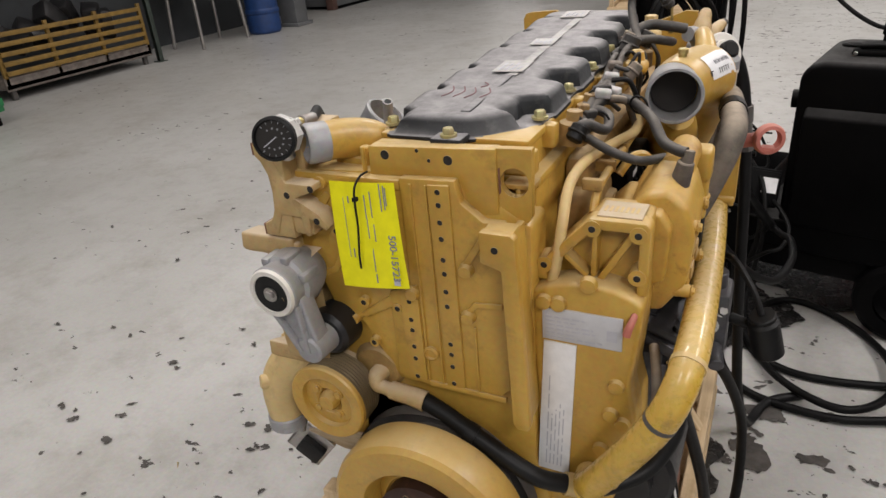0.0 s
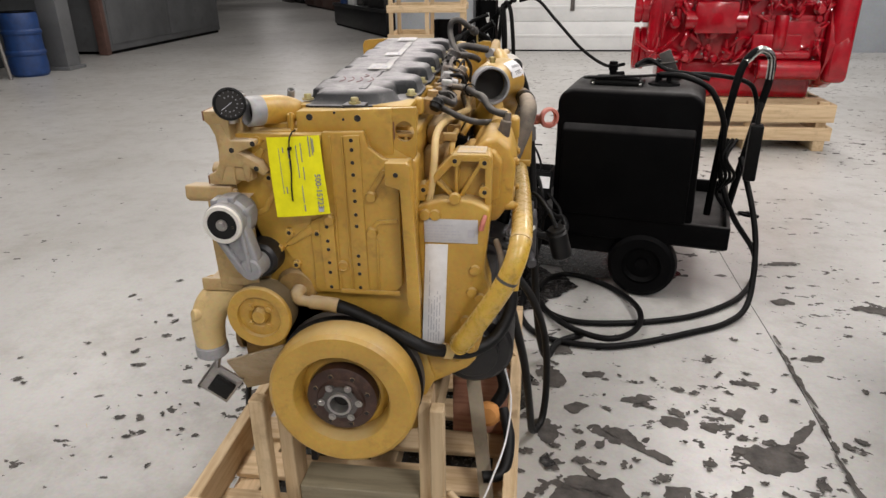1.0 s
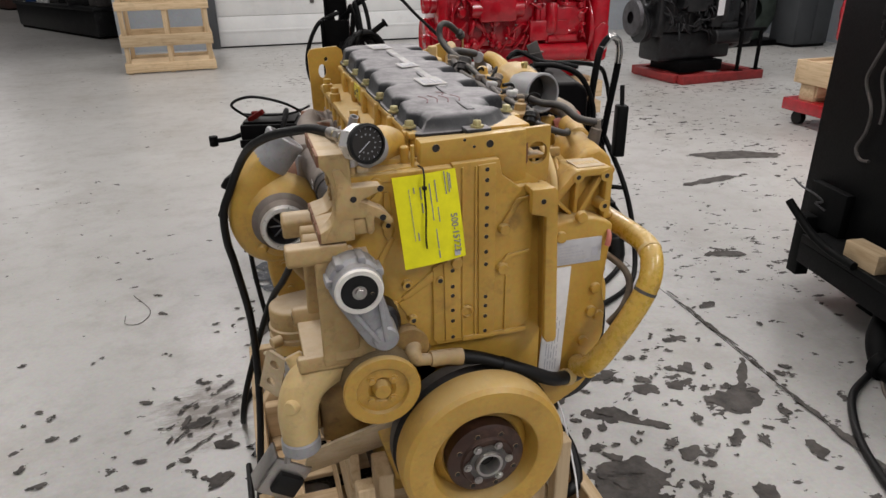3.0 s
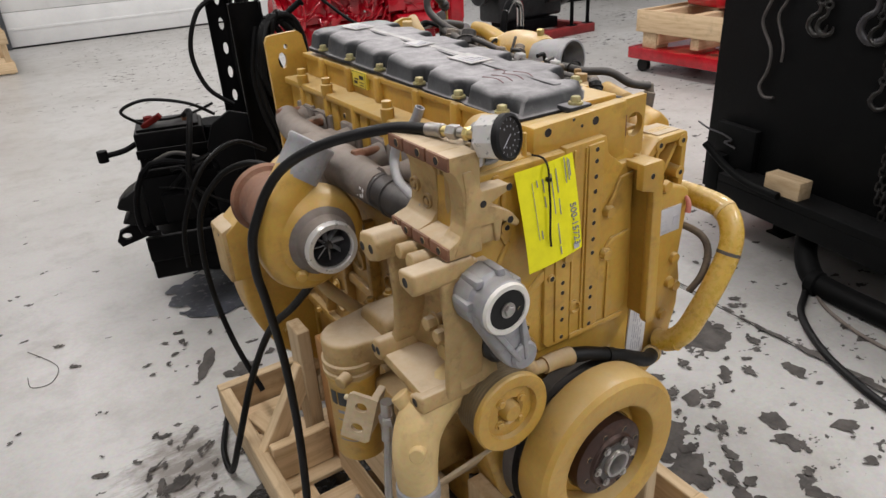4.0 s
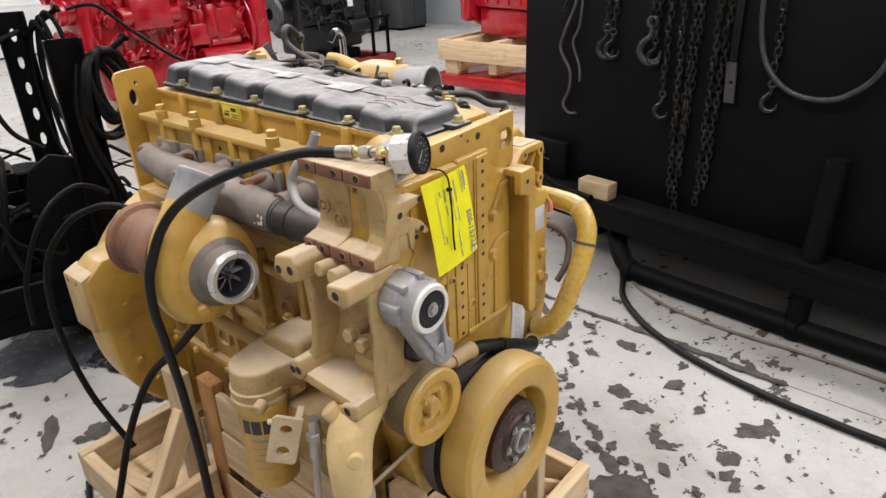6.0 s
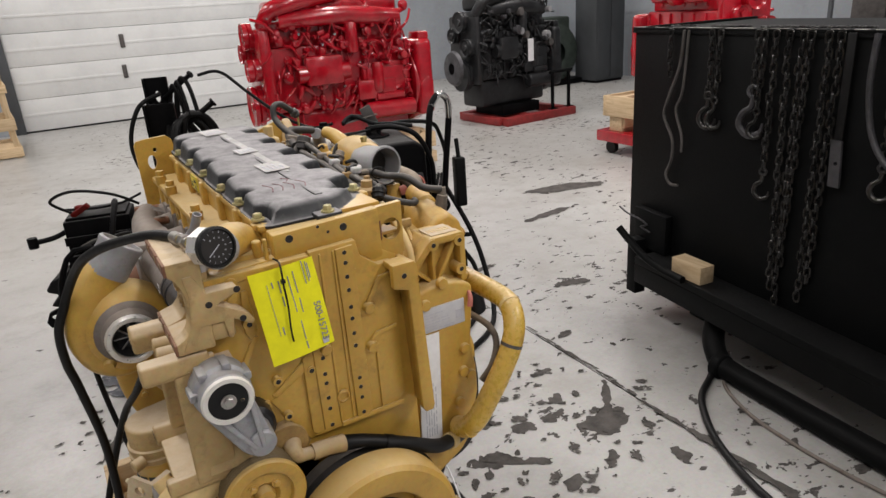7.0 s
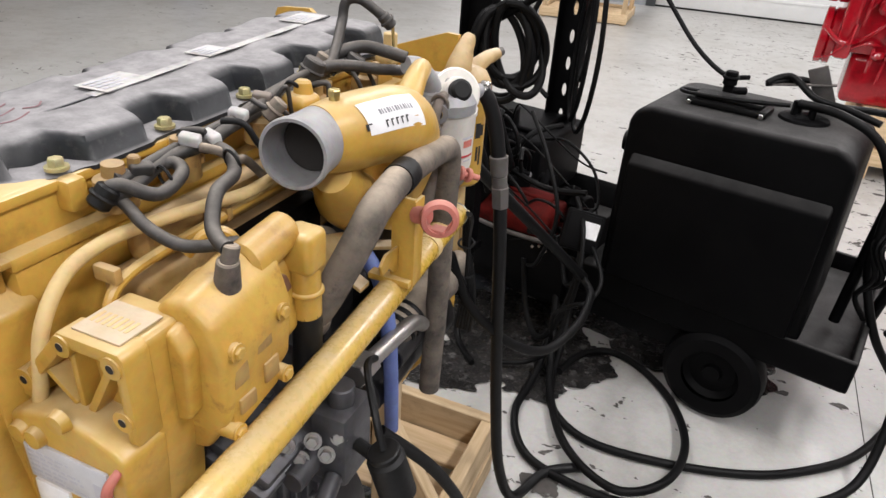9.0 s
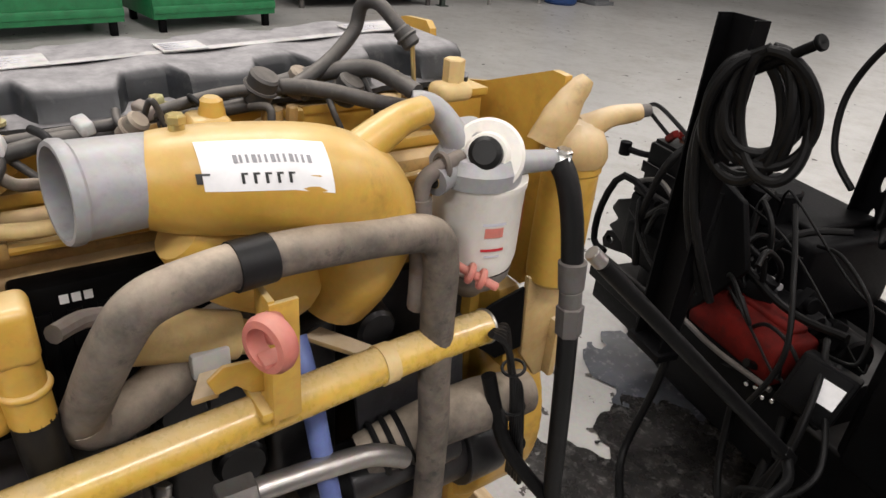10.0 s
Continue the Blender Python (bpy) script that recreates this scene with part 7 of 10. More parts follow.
for p, q, r, mat in (((0.226, 0.600, 1.352), (0.240, 0.610, 1.386), 0.019, "loom"), ((0.214, 0.655, 1.352), (0.226, 0.665, 1.382), 0.017, "rubber_dusty"), ((0.236, 0.152, 1.300), (0.246, 0.168, 1.322), 0.0145, "rubber"), ((0.271, 0.776, 1.44), (0.286, 0.788, 1.42), 0.012, "loom"), ((0.262, 0.440, 1.335), (0.280, 0.455, 1.360), 0.0125, "rubber_dusty"), ((0.240, 0.71, 1.345), (0.255, 0.72, 1.375), 0.018, "loom")):
    part("loom_connector", join(rod(p, q, r, None, 14, 0.003), ring(tuple((a + b) / 2 for a, b in zip(p, q)), Vector(q) - Vector(p), r, 0.003, 18, 6)), mat, E)
for (x, y, z, a), mat in zip(((0.250, 0.296, 1.342, 20), (0.262, 0.322, 1.340, -14), (0.246, 0.215, 1.328, 60), (0.240, 0.405, 1.346, 12), (0.232, 0.470, 1.354, 30)), ("tape", "paper_dusty", "loom", "tape", "manifold")):
    part("loom_tape", moved(box(-0.014, 0.014, -0.008, 0.008, -0.008, 0.008, 0.004, 3), pose(x, y, z, 12, 8, a)), mat, E)
for x, y, z in ((0.262, 0.235, 1.312), (0.236, 0.30, 1.330), (0.312, 0.30, 1.323)):
    part("cable_tie", ring((x, y, z), (0.3, 1, 0.2), 0.016, 0.0022, 20, 6), "rubber", E)
part("cast_lug", wobble(join(box(0.235, 0.285, 0.505, 0.555, 1.325, 1.352, 0.012, 3), rod((0.262, 0.535, 1.34), (0.262, 0.535, 1.372), 0.017, 0.013, 18, 0.004)), 0.0015, 60), "yellow", E)
part("loom_clip", join(rod((0.288, 0.785, 1.425), (0.29, 0.79, 1.37), 0.003), rod((0.289, 0.788, 1.37), (0.289, 0.788, 1.36), 0.006)), "brass", E)
part("rear_fitting", join(box(0.205, 0.25, 0.865, 0.925, 1.325, 1.352, 0.012, 3), rod((0.225, 0.90, 1.35), (0.225, 0.90, 1.385), 0.016, None, 6)), "yellow_pale", E)

# ---- things on and round the engine ----
# stock tag on its zip tie
tagc = [Vector(c) for c in ((-0.126, -0.030, 1.267), (0.0, -0.032, 1.275), (0.017, -0.048, 1.094), (-0.111, -0.053, 1.082))]
tag = placed("stock_tag", "bright yellow paper stock tag tied to the engine front", "tag", (-0.055, -0.04, 1.08))
bm = bmesh.new()
N = 8
for k in (0.0, 0.0008):
    for j in range(N + 1):
        for i in range(N + 1):
            u, v = i / N, j / N
            p = (tagc[0] * (1 - u) + tagc[1] * u) * (1 - v) + (tagc[3] * (1 - u) + tagc[2] * u) * v
            bm.verts.new(p + Vector((0, -0.004 * math.sin(math.pi * u) - 0.003 * math.sin(math.pi * v) - k, 0)))
bm.verts.ensure_lookup_table()
S = (N + 1) ** 2
for j in range(N):
    for i in range(N):
        a = j * (N + 1) + i
        bm.faces.new([bm.verts[q] for q in (a, a + 1, a + N + 2, a + N + 1)])
        bm.faces.new([bm.verts[S + q] for q in (a, a + N + 1, a + N + 2, a + 1)])
sheet = part("sheet", bm, "tag", tag)
ux = (tagc[1] - tagc[0]).normalized()
dn = (tagc[3] - tagc[0]).normalized()
nrm = ux.cross(dn)
if nrm.y > 0:
    nrm = -nrm


def on_tag(u, v, lift=0.0075):
    p = (tagc[0] * (1 - u) + tagc[1] * u) * (1 - v) + (tagc[3] * (1 - u) + tagc[2] * u) * v
    p = p + nrm * lift
    x = dn
    z = nrm
    y = z.cross(x)
    m = Matrix((x, y, z)).transposed().to_4x4()
    m.translation = p
    return m


lettering("500-15723", on_tag(0.87, 0.70), 0.019, "inkgrey", tag, bold=0.004)
for u, v, w, l in ((0.88, 0.12, 0.0022, 0.030), (0.855, 0.13, 0.0022, 0.040), (0.80, 0.13, 0.0022, 0.046), (0.64, 0.20, 0.002, 0.044), (0.64, 0.46, 0.002, 0.030), (0.55, 0.22, 0.002, 0.04), (0.55, 0.42, 0.002, 0.035), (0.40, 0.20, 0.0025, 0.024), (0.40, 0.36, 0.0025, 0.020), (0.30, 0.16, 0.0025, 0.012), (0.22, 0.42, 0.0011, 0.105), (0.28, 0.66, 0.0025, 0.016), (0.57, 0.70, 0.002, 0.05), (0.57, 0.90, 0.0025, 0.016)):
    part("print", moved(box(-l / 2, l / 2, -w / 2, w / 2, 0, 0.0003, 0), on_tag(u, v, 0.0074)), "inkgrey", sheet, smooth=False)
part("stamp", moved(box(-0.006, 0.006, -0.006, 0.006, 0, 0.0003, 0), on_tag(0.86, 0.93, 0.0066)), "inkfaint", sheet, smooth=False)
part("zip_tie", join(tube([(-0.066, -0.004, 1.278), (-0.064, -0.030, 1.279), (-0.066, -0.046, 1.266), (-0.067, -0.050, 1.24), (-0.0655, -0.053, 1.20), (-0.068, -0.057, 1.15), (-0.067, -0.059, 1.125)], 0.0019, 8), box(-0.0705, -0.0625, -0.053, -0.044, 1.243, 1.25, 0.001)), "rubber", tag, "black plastic zip tie")

# pressure gauge and its hose
gauge = placed("pressure_gauge", "round black-faced pressure gauge on a long black hose", "gauge", (-0.19, -0.04, 1.335))
GC, GD = Vector((-0.178, -0.084, 1.352)), Vector((0.32, -0.93, 0.15)).normalized()
case = part("gauge_case", join(lathe([(0.0, 0.050), (0.024, 0.050), (0.0345, 0.044), (0.0345, 0.010), (0.030, 0.010)], GC, GC - GD, 8, False), lathe([(0.033, 0.012), (0.034, 0.004), (0.0345, -0.001), (0.032, -0.003), (0.030, 0.0), (0.030, 0.003)], GC, GC - GD, 36, False)), "zinc", gauge, "bright eight-sided steel gauge case", angle=20)
part("bezel", lathe([(0.0355, 0.008), (0.0358, -0.002), (0.031, -0.0045), (0.0295, 0.0)], GC, GC - GD, 36, False), "rubber", case, "black bezel")
part("dial", lathe([(0.0, 0.0), (0.0305, 0.0)], GC, GC - GD, 36, False), "hole", case, "black dial")
dial_m = aim(GC + GD * 0.0004, GC + GD)
for k in range(13):
    a = radians(-135 + k * 22.5)
    part("dial_mark", moved(box(0.0245, 0.0285, -0.0005, 0.0005, 0, 0.0003, 0), dial_m @ pose(0, 0, 0, 0, 0, math.degrees(a))), "inkgrey" if k % 3 else "inkfaint", case, smooth=False)
for k in range(9):
    a = radians(-125 + k * 31)
    part("dial_figure", moved(box(0.015, 0.018, -0.0012, 0.0016, 0, 0.0003, 0), dial_m @ pose(0, 0, 0, 0, 0, math.degrees(a))), "inkgrey", case, smooth=False)
part("needle", moved(box(-0.006, 0.022, -0.0008, 0.0008, 0.0006, 0.001, 0), dial_m @ pose(0, 0, 0, 0, 0, 215)), "inkfaint", case, smooth=False)
for a, b, r, sides, m_ in (((-0.200, -0.05, 1.352), (-0.207, -0.022, 1.3495), 0.0085, 16, "brass"), ((-0.2065, -0.024, 1.3495), (-0.2085, -0.014, 1.3488), 0.0115, 6, "brass"), ((-0.2085, -0.014, 1.3488), (-0.212, 0.0, 1.3475), 0.008, 16, "steel"), ((-0.212, 0.0, 1.3475), (-0.2145, 0.022, 1.345), 0.0125, 6, "steel"), ((-0.2145, 0.022, 1.345), (-0.2165, 0.036, 1.343), 0.009, 16, "brass"), ((-0.2165, 0.036, 1.343), (-0.2205, 0.077, 1.3378), 0.0118, 16, "steel")):
    part("fitting", rod(a, b, r, None, sides), m_, gauge, "pale plated hose fitting")
part("gauge_elbow", join(rod((-0.195, -0.04, 1.35), (-0.205, -0.035, 1.345), 0.017), rod((-0.20, -0.04, 1.345), (-0.20, -0.03, 1.30), 0.012)), "steel", gauge)
part("hose", tube([(-0.22, 0.074, 1.338), (-0.25, 0.13, 1.335), (-0.295, 0.19, 1.319), (-0.337, 0.25, 1.296), (-0.372, 0.306, 1.264), (-0.394, 0.36, 1.224), (-0.414, 0.393, 1.18), (-0.434, 0.406, 1.135), (-0.456, 0.408, 1.08), (-0.459, 0.415, 1.0), (-0.448, 0.425, 0.92), (-0.43, 0.44, 0.73), (-0.44, 0.41, 0.50), (-0.47, 0.38, 0.25), (-0.50, 0.40, 0.05), (-0.515, 0.55, 0.014), (-0.52, 0.75, 0.012)], 0.0100, 12), "rubber", gauge, "long black rubber hose")

# two more cables off the flywheel side
cab = placed("black_cable", "black cable looping from the flywheel housing to the floor", "cable", (-0.44, 1.1, 0.0))
part("cable", tube([(-0.19, 1.045, 1.0), (-0.25, 1.10, 1.015), (-0.33, 1.16, 0.97), (-0.40, 1.20, 0.85), (-0.42, 1.20, 0.65), (-0.40, 1.16, 0.42), (-0.36, 1.05, 0.24)], 0.0095, 10), "hose_black", cab)
part("cable", tube([(-0.10, 1.40, 0.95), (-0.22, 1.33, 1.02), (-0.35, 1.28, 0.97), (-0.44, 1.28, 0.80), (-0.46, 1.27, 0.66)], 0.008, 10), "hose_black", cab)
cab2 = placed("black_cable", "black hose crossing the crate to the floor", "cable", (-0.5, 0.9, 0.0))
part("cable", tube([(-0.30, 0.55, 0.86), (-0.33, 0.64, 0.76), (-0.37, 0.76, 0.64), (-0.43, 0.84, 0.45), (-0.50, 0.88, 0.22), (-0.53, 0.98, 0.03), (-0.52, 1.12, 0.013), (-0.45, 1.30, 0.013)], 0.0105, 10), "hose_black", cab2)

# black hose with crimped fitting, hanging at the rear right
bhose = placed("fuel_hose", "thick black hose with crimped steel fitting hanging behind the engine", "hose", (0.6, 1.1, 0.0))
part("hose", tube([(0.415, 0.95, 1.288), (0.43, 0.957, 1.262), (0.447, 0.962, 1.21), (0.46, 0.966, 1.14)], 0.0165, 14), "rubber", bhose)
part("crimp", join(rod((0.459, 0.966, 1.15), (0.465, 0.967, 1.105), 0.021, 0.019), rod((0.465, 0.967, 1.105), (0.469, 0.968, 1.075), 0.017), rod((0.469, 0.968, 1.08), (0.474, 0.97, 1.03), 0.021, 0.02, 6)), "iron", bhose, "crimped dark steel fitting")
part("hose", tube([(0.474, 0.97, 1.03), (0.485, 0.975, 0.90), (0.497, 0.985, 0.70), (0.515, 1.0, 0.45), (0.54, 1.03, 0.2), (0.58, 1.10, 0.03), (0.64, 1.25, 0.018), (0.75, 1.33, 0.018)], 0.0155, 14), "rubber", bhose)
part("banjo", join(rod((0.398, 0.935, 1.29), (0.425, 0.962, 1.287), 0.014, None, 8), rod((0.415, 0.955, 1.28), (0.418, 0.955, 1.305), 0.012, None, 6)), "chrome", bhose)

# ---- wooden crate under the engine ----
crate = placed("shipping_crate", "open pine shipping crate carrying the engine", "crate", (0.0, 0.54, 0.0))


def plank(name, x0, x1, y0, y1, z0, z1, turn=None, mat=None):
    s = (x1 - x0, y1 - y0, z1 - z0)
    along = max(range(3), key=lambda i: s[i])
    bm = box(-s[0] / 2, s[0] / 2, -s[1] / 2, s[1] / 2, -s[2] / 2, s[2] / 2, 0.003, 1)
    c = Vector(((x0 + x1) / 2, (y0 + y1) / 2, (z0 + z1) / 2))
    PLACED.discard(crate.name)
    ob = part(name, bm, mat or "wood_" + "xyz"[along], crate)
    PLACED.add(crate.name)
    ob.matrix_basis = Matrix.Translation(c - crate.location) @ (turn or Matrix())
    return ob


plank("rim_board", -0.478, 0.470, -0.118, -0.080, 0.092, 0.222)
plank("rim_board", -0.478, 0.470, 1.172, 1.21, 0.092, 0.218)
plank("rim_board", -0.478, -0.440, -0.079, 1.171, 0.092, 0.215)
plank("rim_board", 0.432, 0.470, -0.079, 1.171, 0.092, 0.217)
for x in (-0.43, -0.02, 0.39):
    plank("runner", x, x + 0.085, -0.11, 1.20, 0.0, 0.088)
plank("corner_board", -0.438, -0.155, -0.078, 0.085, 0.089, 0.108)
plank("corner_board", 0.208, 0.43, -0.078, 0.085, 0.089, 0.108)
for y, w in ((0.150, 0.115), (0.335, 0.115), (0.52, 0.115), (0.70, 0.12), (0.885, 0.115), (1.055, 0.11)):
    plank("deck_slat", -0.438, 0.43, y, y + w, 0.089, 0.108)
for x0, x1, y0, y1, z1 in ((-0.245, -0.205, -0.075, -0.035, 0.565), (-0.190, -0.152, -0.03, 0.06, 0.55), (0.205, 0.24, -0.03, 0.06, 0.57), (0.243, 0.28, -0.075, -0.035, 0.575), (-0.285, -0.245, 0.80, 0.89, 0.57), (0.25, 0.29, 0.80, 0.89, 0.56), (-0.24, -0.20, 0.70, 0.78, 0.56)):
    plank("post", x0, x1, y0, y1, 0.109, z1, None, "wood_stained" if y0 == 0.70 else None)
for x, y, a, l in ((-0.37, 0.95, 12, 0.15),):
    plank("offcut", -0.025, 0.025, -l, l, -0.012, 0.012).matrix_basis = Matrix.Translation(Vector((x, y, 0.1215)) - crate.location) @ pose(0, 0, 0, 0, 0, a)
plank("cross_beam", -0.150, 0.203, -0.02, 0.085, 0.185, 0.24, None, "wood_grey")
plank("side_plank", -0.150, -0.130, 0.087, 0.60, 0.24, 0.50, None, "greasy")
plank("cross_beam", -0.243, 0.243, 0.80, 0.84, 0.30, 0.40)
plank("side_plank", -0.235, -0.212, 0.10, 0.70, 0.41, 0.53)
plank("side_plank", -0.24, -0.212, 0.10, 0.70, 0.27, 0.40)
plank("side_plank", 0.215, 0.24, 0.10, 0.79, 0.36, 0.48)
plank("side_plank", -0.436, -0.25, 0.75, 0.785, 0.11, 0.24)
plank("side_plank", -0.25, -0.246, 0.2, 0.2 + 0.5, 0.11, 0.25)
plank("brace", -0.10, 0.10, -0.010, 0.010, -0.022, 0.022).matrix_basis = Matrix.Translation(Vector((0.352, -0.030, 0.178)) - crate.location) @ pose(0, 0, 0, 0, 33, -22)
plank("brace", -0.15, 0.15, -0.018, 0.018, -0.035, 0.035).matrix_basis = Matrix.Translation(Vector((-0.35, 0.82, 0.31)) - crate.location) @ pose(0, 0, 0, 0, -55, 10)
plank("brace", -0.15, 0.15, -0.018, 0.018, -0.035, 0.035).matrix_basis = Matrix.Translation(Vector((0.35, 0.82, 0.31)) - crate.location) @ pose(0, 0, 0, 0, 55, -10)
plank("brace", -0.085, 0.085, -0.010, 0.010, -0.02, 0.02).matrix_basis = Matrix.Translation(Vector((-0.355, -0.040, 0.135)) - crate.location) @ pose(0, 0, 0, 0, -6, 10)
plank("stained_board", 0.243, 0.43, 0.44, 0.475, 0.11, 0.36, None, "wood_red")
for x in (-0.46, -0.452, -0.30, -0.26, -0.21, 0.24, 0.30, 0.44, 0.452):
    for z in (0.115, 0.15, 0.195):
        part("nail_head", lathe([(0, 0), (0.0032, 0), (0.0028, 0.0008), (0, 0.0008)], (x + 0.004 * math.sin(90 * z + 7 * x), -0.1181, z + 0.006 * math.sin(40 * x)), (x, -1, z), 8, False), "iron", crate)

# strap, orange cap and odd hoses inside the crate
strap = placed("cloth_strap", "grimy webbing strap hanging in the crate", "strap", (0.37, 0.1, 0.2))
bm = bmesh.new()
pts = spline([(0.335, 0.33, 0.50), (0.325, 0.30, 0.44), (0.345, 0.22, 0.36), (0.362, 0.19, 0.24), (0.375, 0.15, 0.17), (0.386, 0.10, 0.122)], 8)
rows = [[bm.verts.new(p + Vector((s * 0.022, 0.0, dz))) for s, dz in ((-1, 0.0), (1, 0.0), (1, 0.004), (-1, 0.004))] for p in pts]
for a, b in zip(rows, rows[1:]):
    for k in range(4):
        bm.faces.new((a[k], a[(k + 1) % 4], b[(k + 1) % 4], b[k]))
bm.faces.new(rows[0])
bm.faces.new(rows[-1])
part("webbing", bm, "basin", strap)
part("buckle", join(box(0.362, 0.412, 0.074, 0.104, 0.109, 0.126, 0.003), rod((0.366, 0.088, 0.128), (0.410, 0.088, 0.128), 0.005)), "rust", strap)
cap = placed("oil_cap", "orange rubber plug on a black drain hose", "plug", (0.385, 0.33, 0.30))
part("plug_body", wobble(lathe([(0, 0), (0.03, 0.0), (0.04, 0.012), (0.038, 0.03), (0.026, 0.042), (0, 0.045)], (0.38, 0.31, 0.30), (0.36, 0.2, 0.33), 20, False), 0.004, 30), "orange", cap)
part("hose", tube([(0.385, 0.33, 0.30), (0.42, 0.36, 0.36), (0.40, 0.40, 0.42)], 0.02, 12), "rubber", cap)
part("hose", tube([(0.42, 0.30, 0.32), (0.445, 0.22, 0.27), (0.43, 0.14, 0.21), (0.37, 0.12, 0.20)], 0.018, 12), "rubber", cap)
part("wire", tube([(0.42, 0.36, 0.44), (0.445, 0.30, 0.36), (0.435, 0.20, 0.28), (0.40, 0.08, 0.23), (0.36, 0.0, 0.16)], 0.003, 6), "paper", cap, "thin white wire")

# ---- black test cart with tank, masts and hoses ----
cart = thing("test_cart", "long black test cart with fuel tank, masts and coiled hoses", "cart", (0, 0, 0))
cart.matrix_basis = pose(1.49, 1.80, 0, 0, 0, -13)
deck = part("deck", join(box(-2.0, -0.012, -0.085, 0.78, 0.30, 0.345, 0.02, 3), box(-2.0, -0.012, -0.09, -0.07, 0.31, 0.432, 0.012, 3), box(-0.034, -0.012, -0.085, 0.78, 0.31, 0.432, 0.012, 3), box(-2.0, -0.012, 0.76, 0.78, 0.31, 0.42, 0.008)), "black_dusty", cart, "thick black steel tray of the cart")
tank = part("tank", join(prism([(-0.895, 0.42), (-0.192, 0.42), (-0.205, 1.005), (-0.222, 1.042), (-0.262, 1.066), (-0.825, 1.066), (-0.868, 1.05), (-0.893, 1.01)], "y", -0.085, 0.40, 0.024, 4), prism([(-0.080, 0.905), (-0.112, 0.868), (-0.112, 0.43), (-0.05, 0.43), (-0.05, 0.905)], "x", -0.858, -0.228, 0.010, 3), box(-0.80, -0.25, 0.0, 0.32, 0.34, 0.44, 0.01), rod((-0.86, 0.03, 0.90), (-0.93, 0.02, 0.90), 0.035)), "black_dusty", cart, "black steel fuel tank with an embossed front", angle=40)
part("filler_flange", join(lathe([(0, 0.022), (0.02, 0.022), (0.03, 0.012), (0.075, 0.012), (0.078, 0.006), (0.078, 0.0)], (-0.41, 0.16, 1.063), (-0.41, 0.16, 2), 28, False), rod((-0.44, 0.17, 1.07), (-0.44, 0.17, 1.12), 0.016, None, 6), rod((-0.39, 0.15, 1.07), (-0.39, 0.15, 1.105), 0.012), rod((-0.44, 0.17, 1.105), (-0.36, 0.20, 1.11), 0.013)), "black", tank)
part("tank_valve", join(rod((-0.67, 0.20, 1.06), (-0.67, 0.20, 1.13), 0.018), rod((-0.67, 0.20, 1.12), (-0.67, 0.20, 1.165), 0.024, 0.021), rod((-0.67, 0.20, 1.10), (-0.62, 0.24, 1.10), 0.013), ring((-0.67, 0.20, 1.145), (0, 0, 1), 0.024, 0.005, 20, 6)), "black", tank)
pad = part("tank_pad", join(box(-0.76, -0.50, 0.04, 0.15, 1.066, 1.092, 0.01), box(-0.74, -0.52, 0.05, 0.14, 1.09, 1.108, 0.008)), "hose_black", cart, "black switch box lying on the tank")
for x in (-0.745, -0.515):
    part("pad_screw", rod((x, 0.04, 1.078), (x, 0.026, 1.078), 0.008), "chrome", pad)
part("tank_bracket", join(moved(box(-0.03, 0.03, -0.004, 0.004, 0, 0.17, 0.002), pose(-0.36, 0.30, 1.06, 10, -25, 0)), moved(box(-0.1, 0.1, -0.012, 0.012, -0.003, 0.003, 0.001), pose(-0.46, 0.27, 1.15, 0, -8, 12))), "iron", cart)
for pts, r in (
        ([(-0.20, 0.16, 1.10), (-0.30, 0.18, 1.12), (-0.40, 0.20, 1.13), (-0.50, 0.27, 1.17), (-0.56, 0.24, 1.14), (-0.47, 0.30, 1.16), (-0.38, 0.30, 1.14)], 0.011),
        ([(-0.45, 0.08, 1.12), (-0.60, 0.03, 1.115), (-0.76, 0.06, 1.10), (-0.80, 0.14, 1.09), (-0.72, 0.20, 1.08)], 0.007),
        ([(-0.38, 0.20, 1.11), (-0.20, 0.32, 1.10), (-0.02, 0.40, 1.06), (0.04, 0.44, 0.98), (0.06, 0.40, 0.86)], 0.012),
        ([(-0.62, 0.22, 1.15), (-0.72, 0.30, 1.13), (-0.86, 0.36, 1.20), (-1.02, 0.42, 1.34), (-1.14, 0.44, 1.45), (-1.25, 0.5, 1.44)], 0.0085)):
    part("hose", tube(pts, r, 12), "hose_black", cart)
HALL_TO_CART = cart.matrix_basis.inverted()
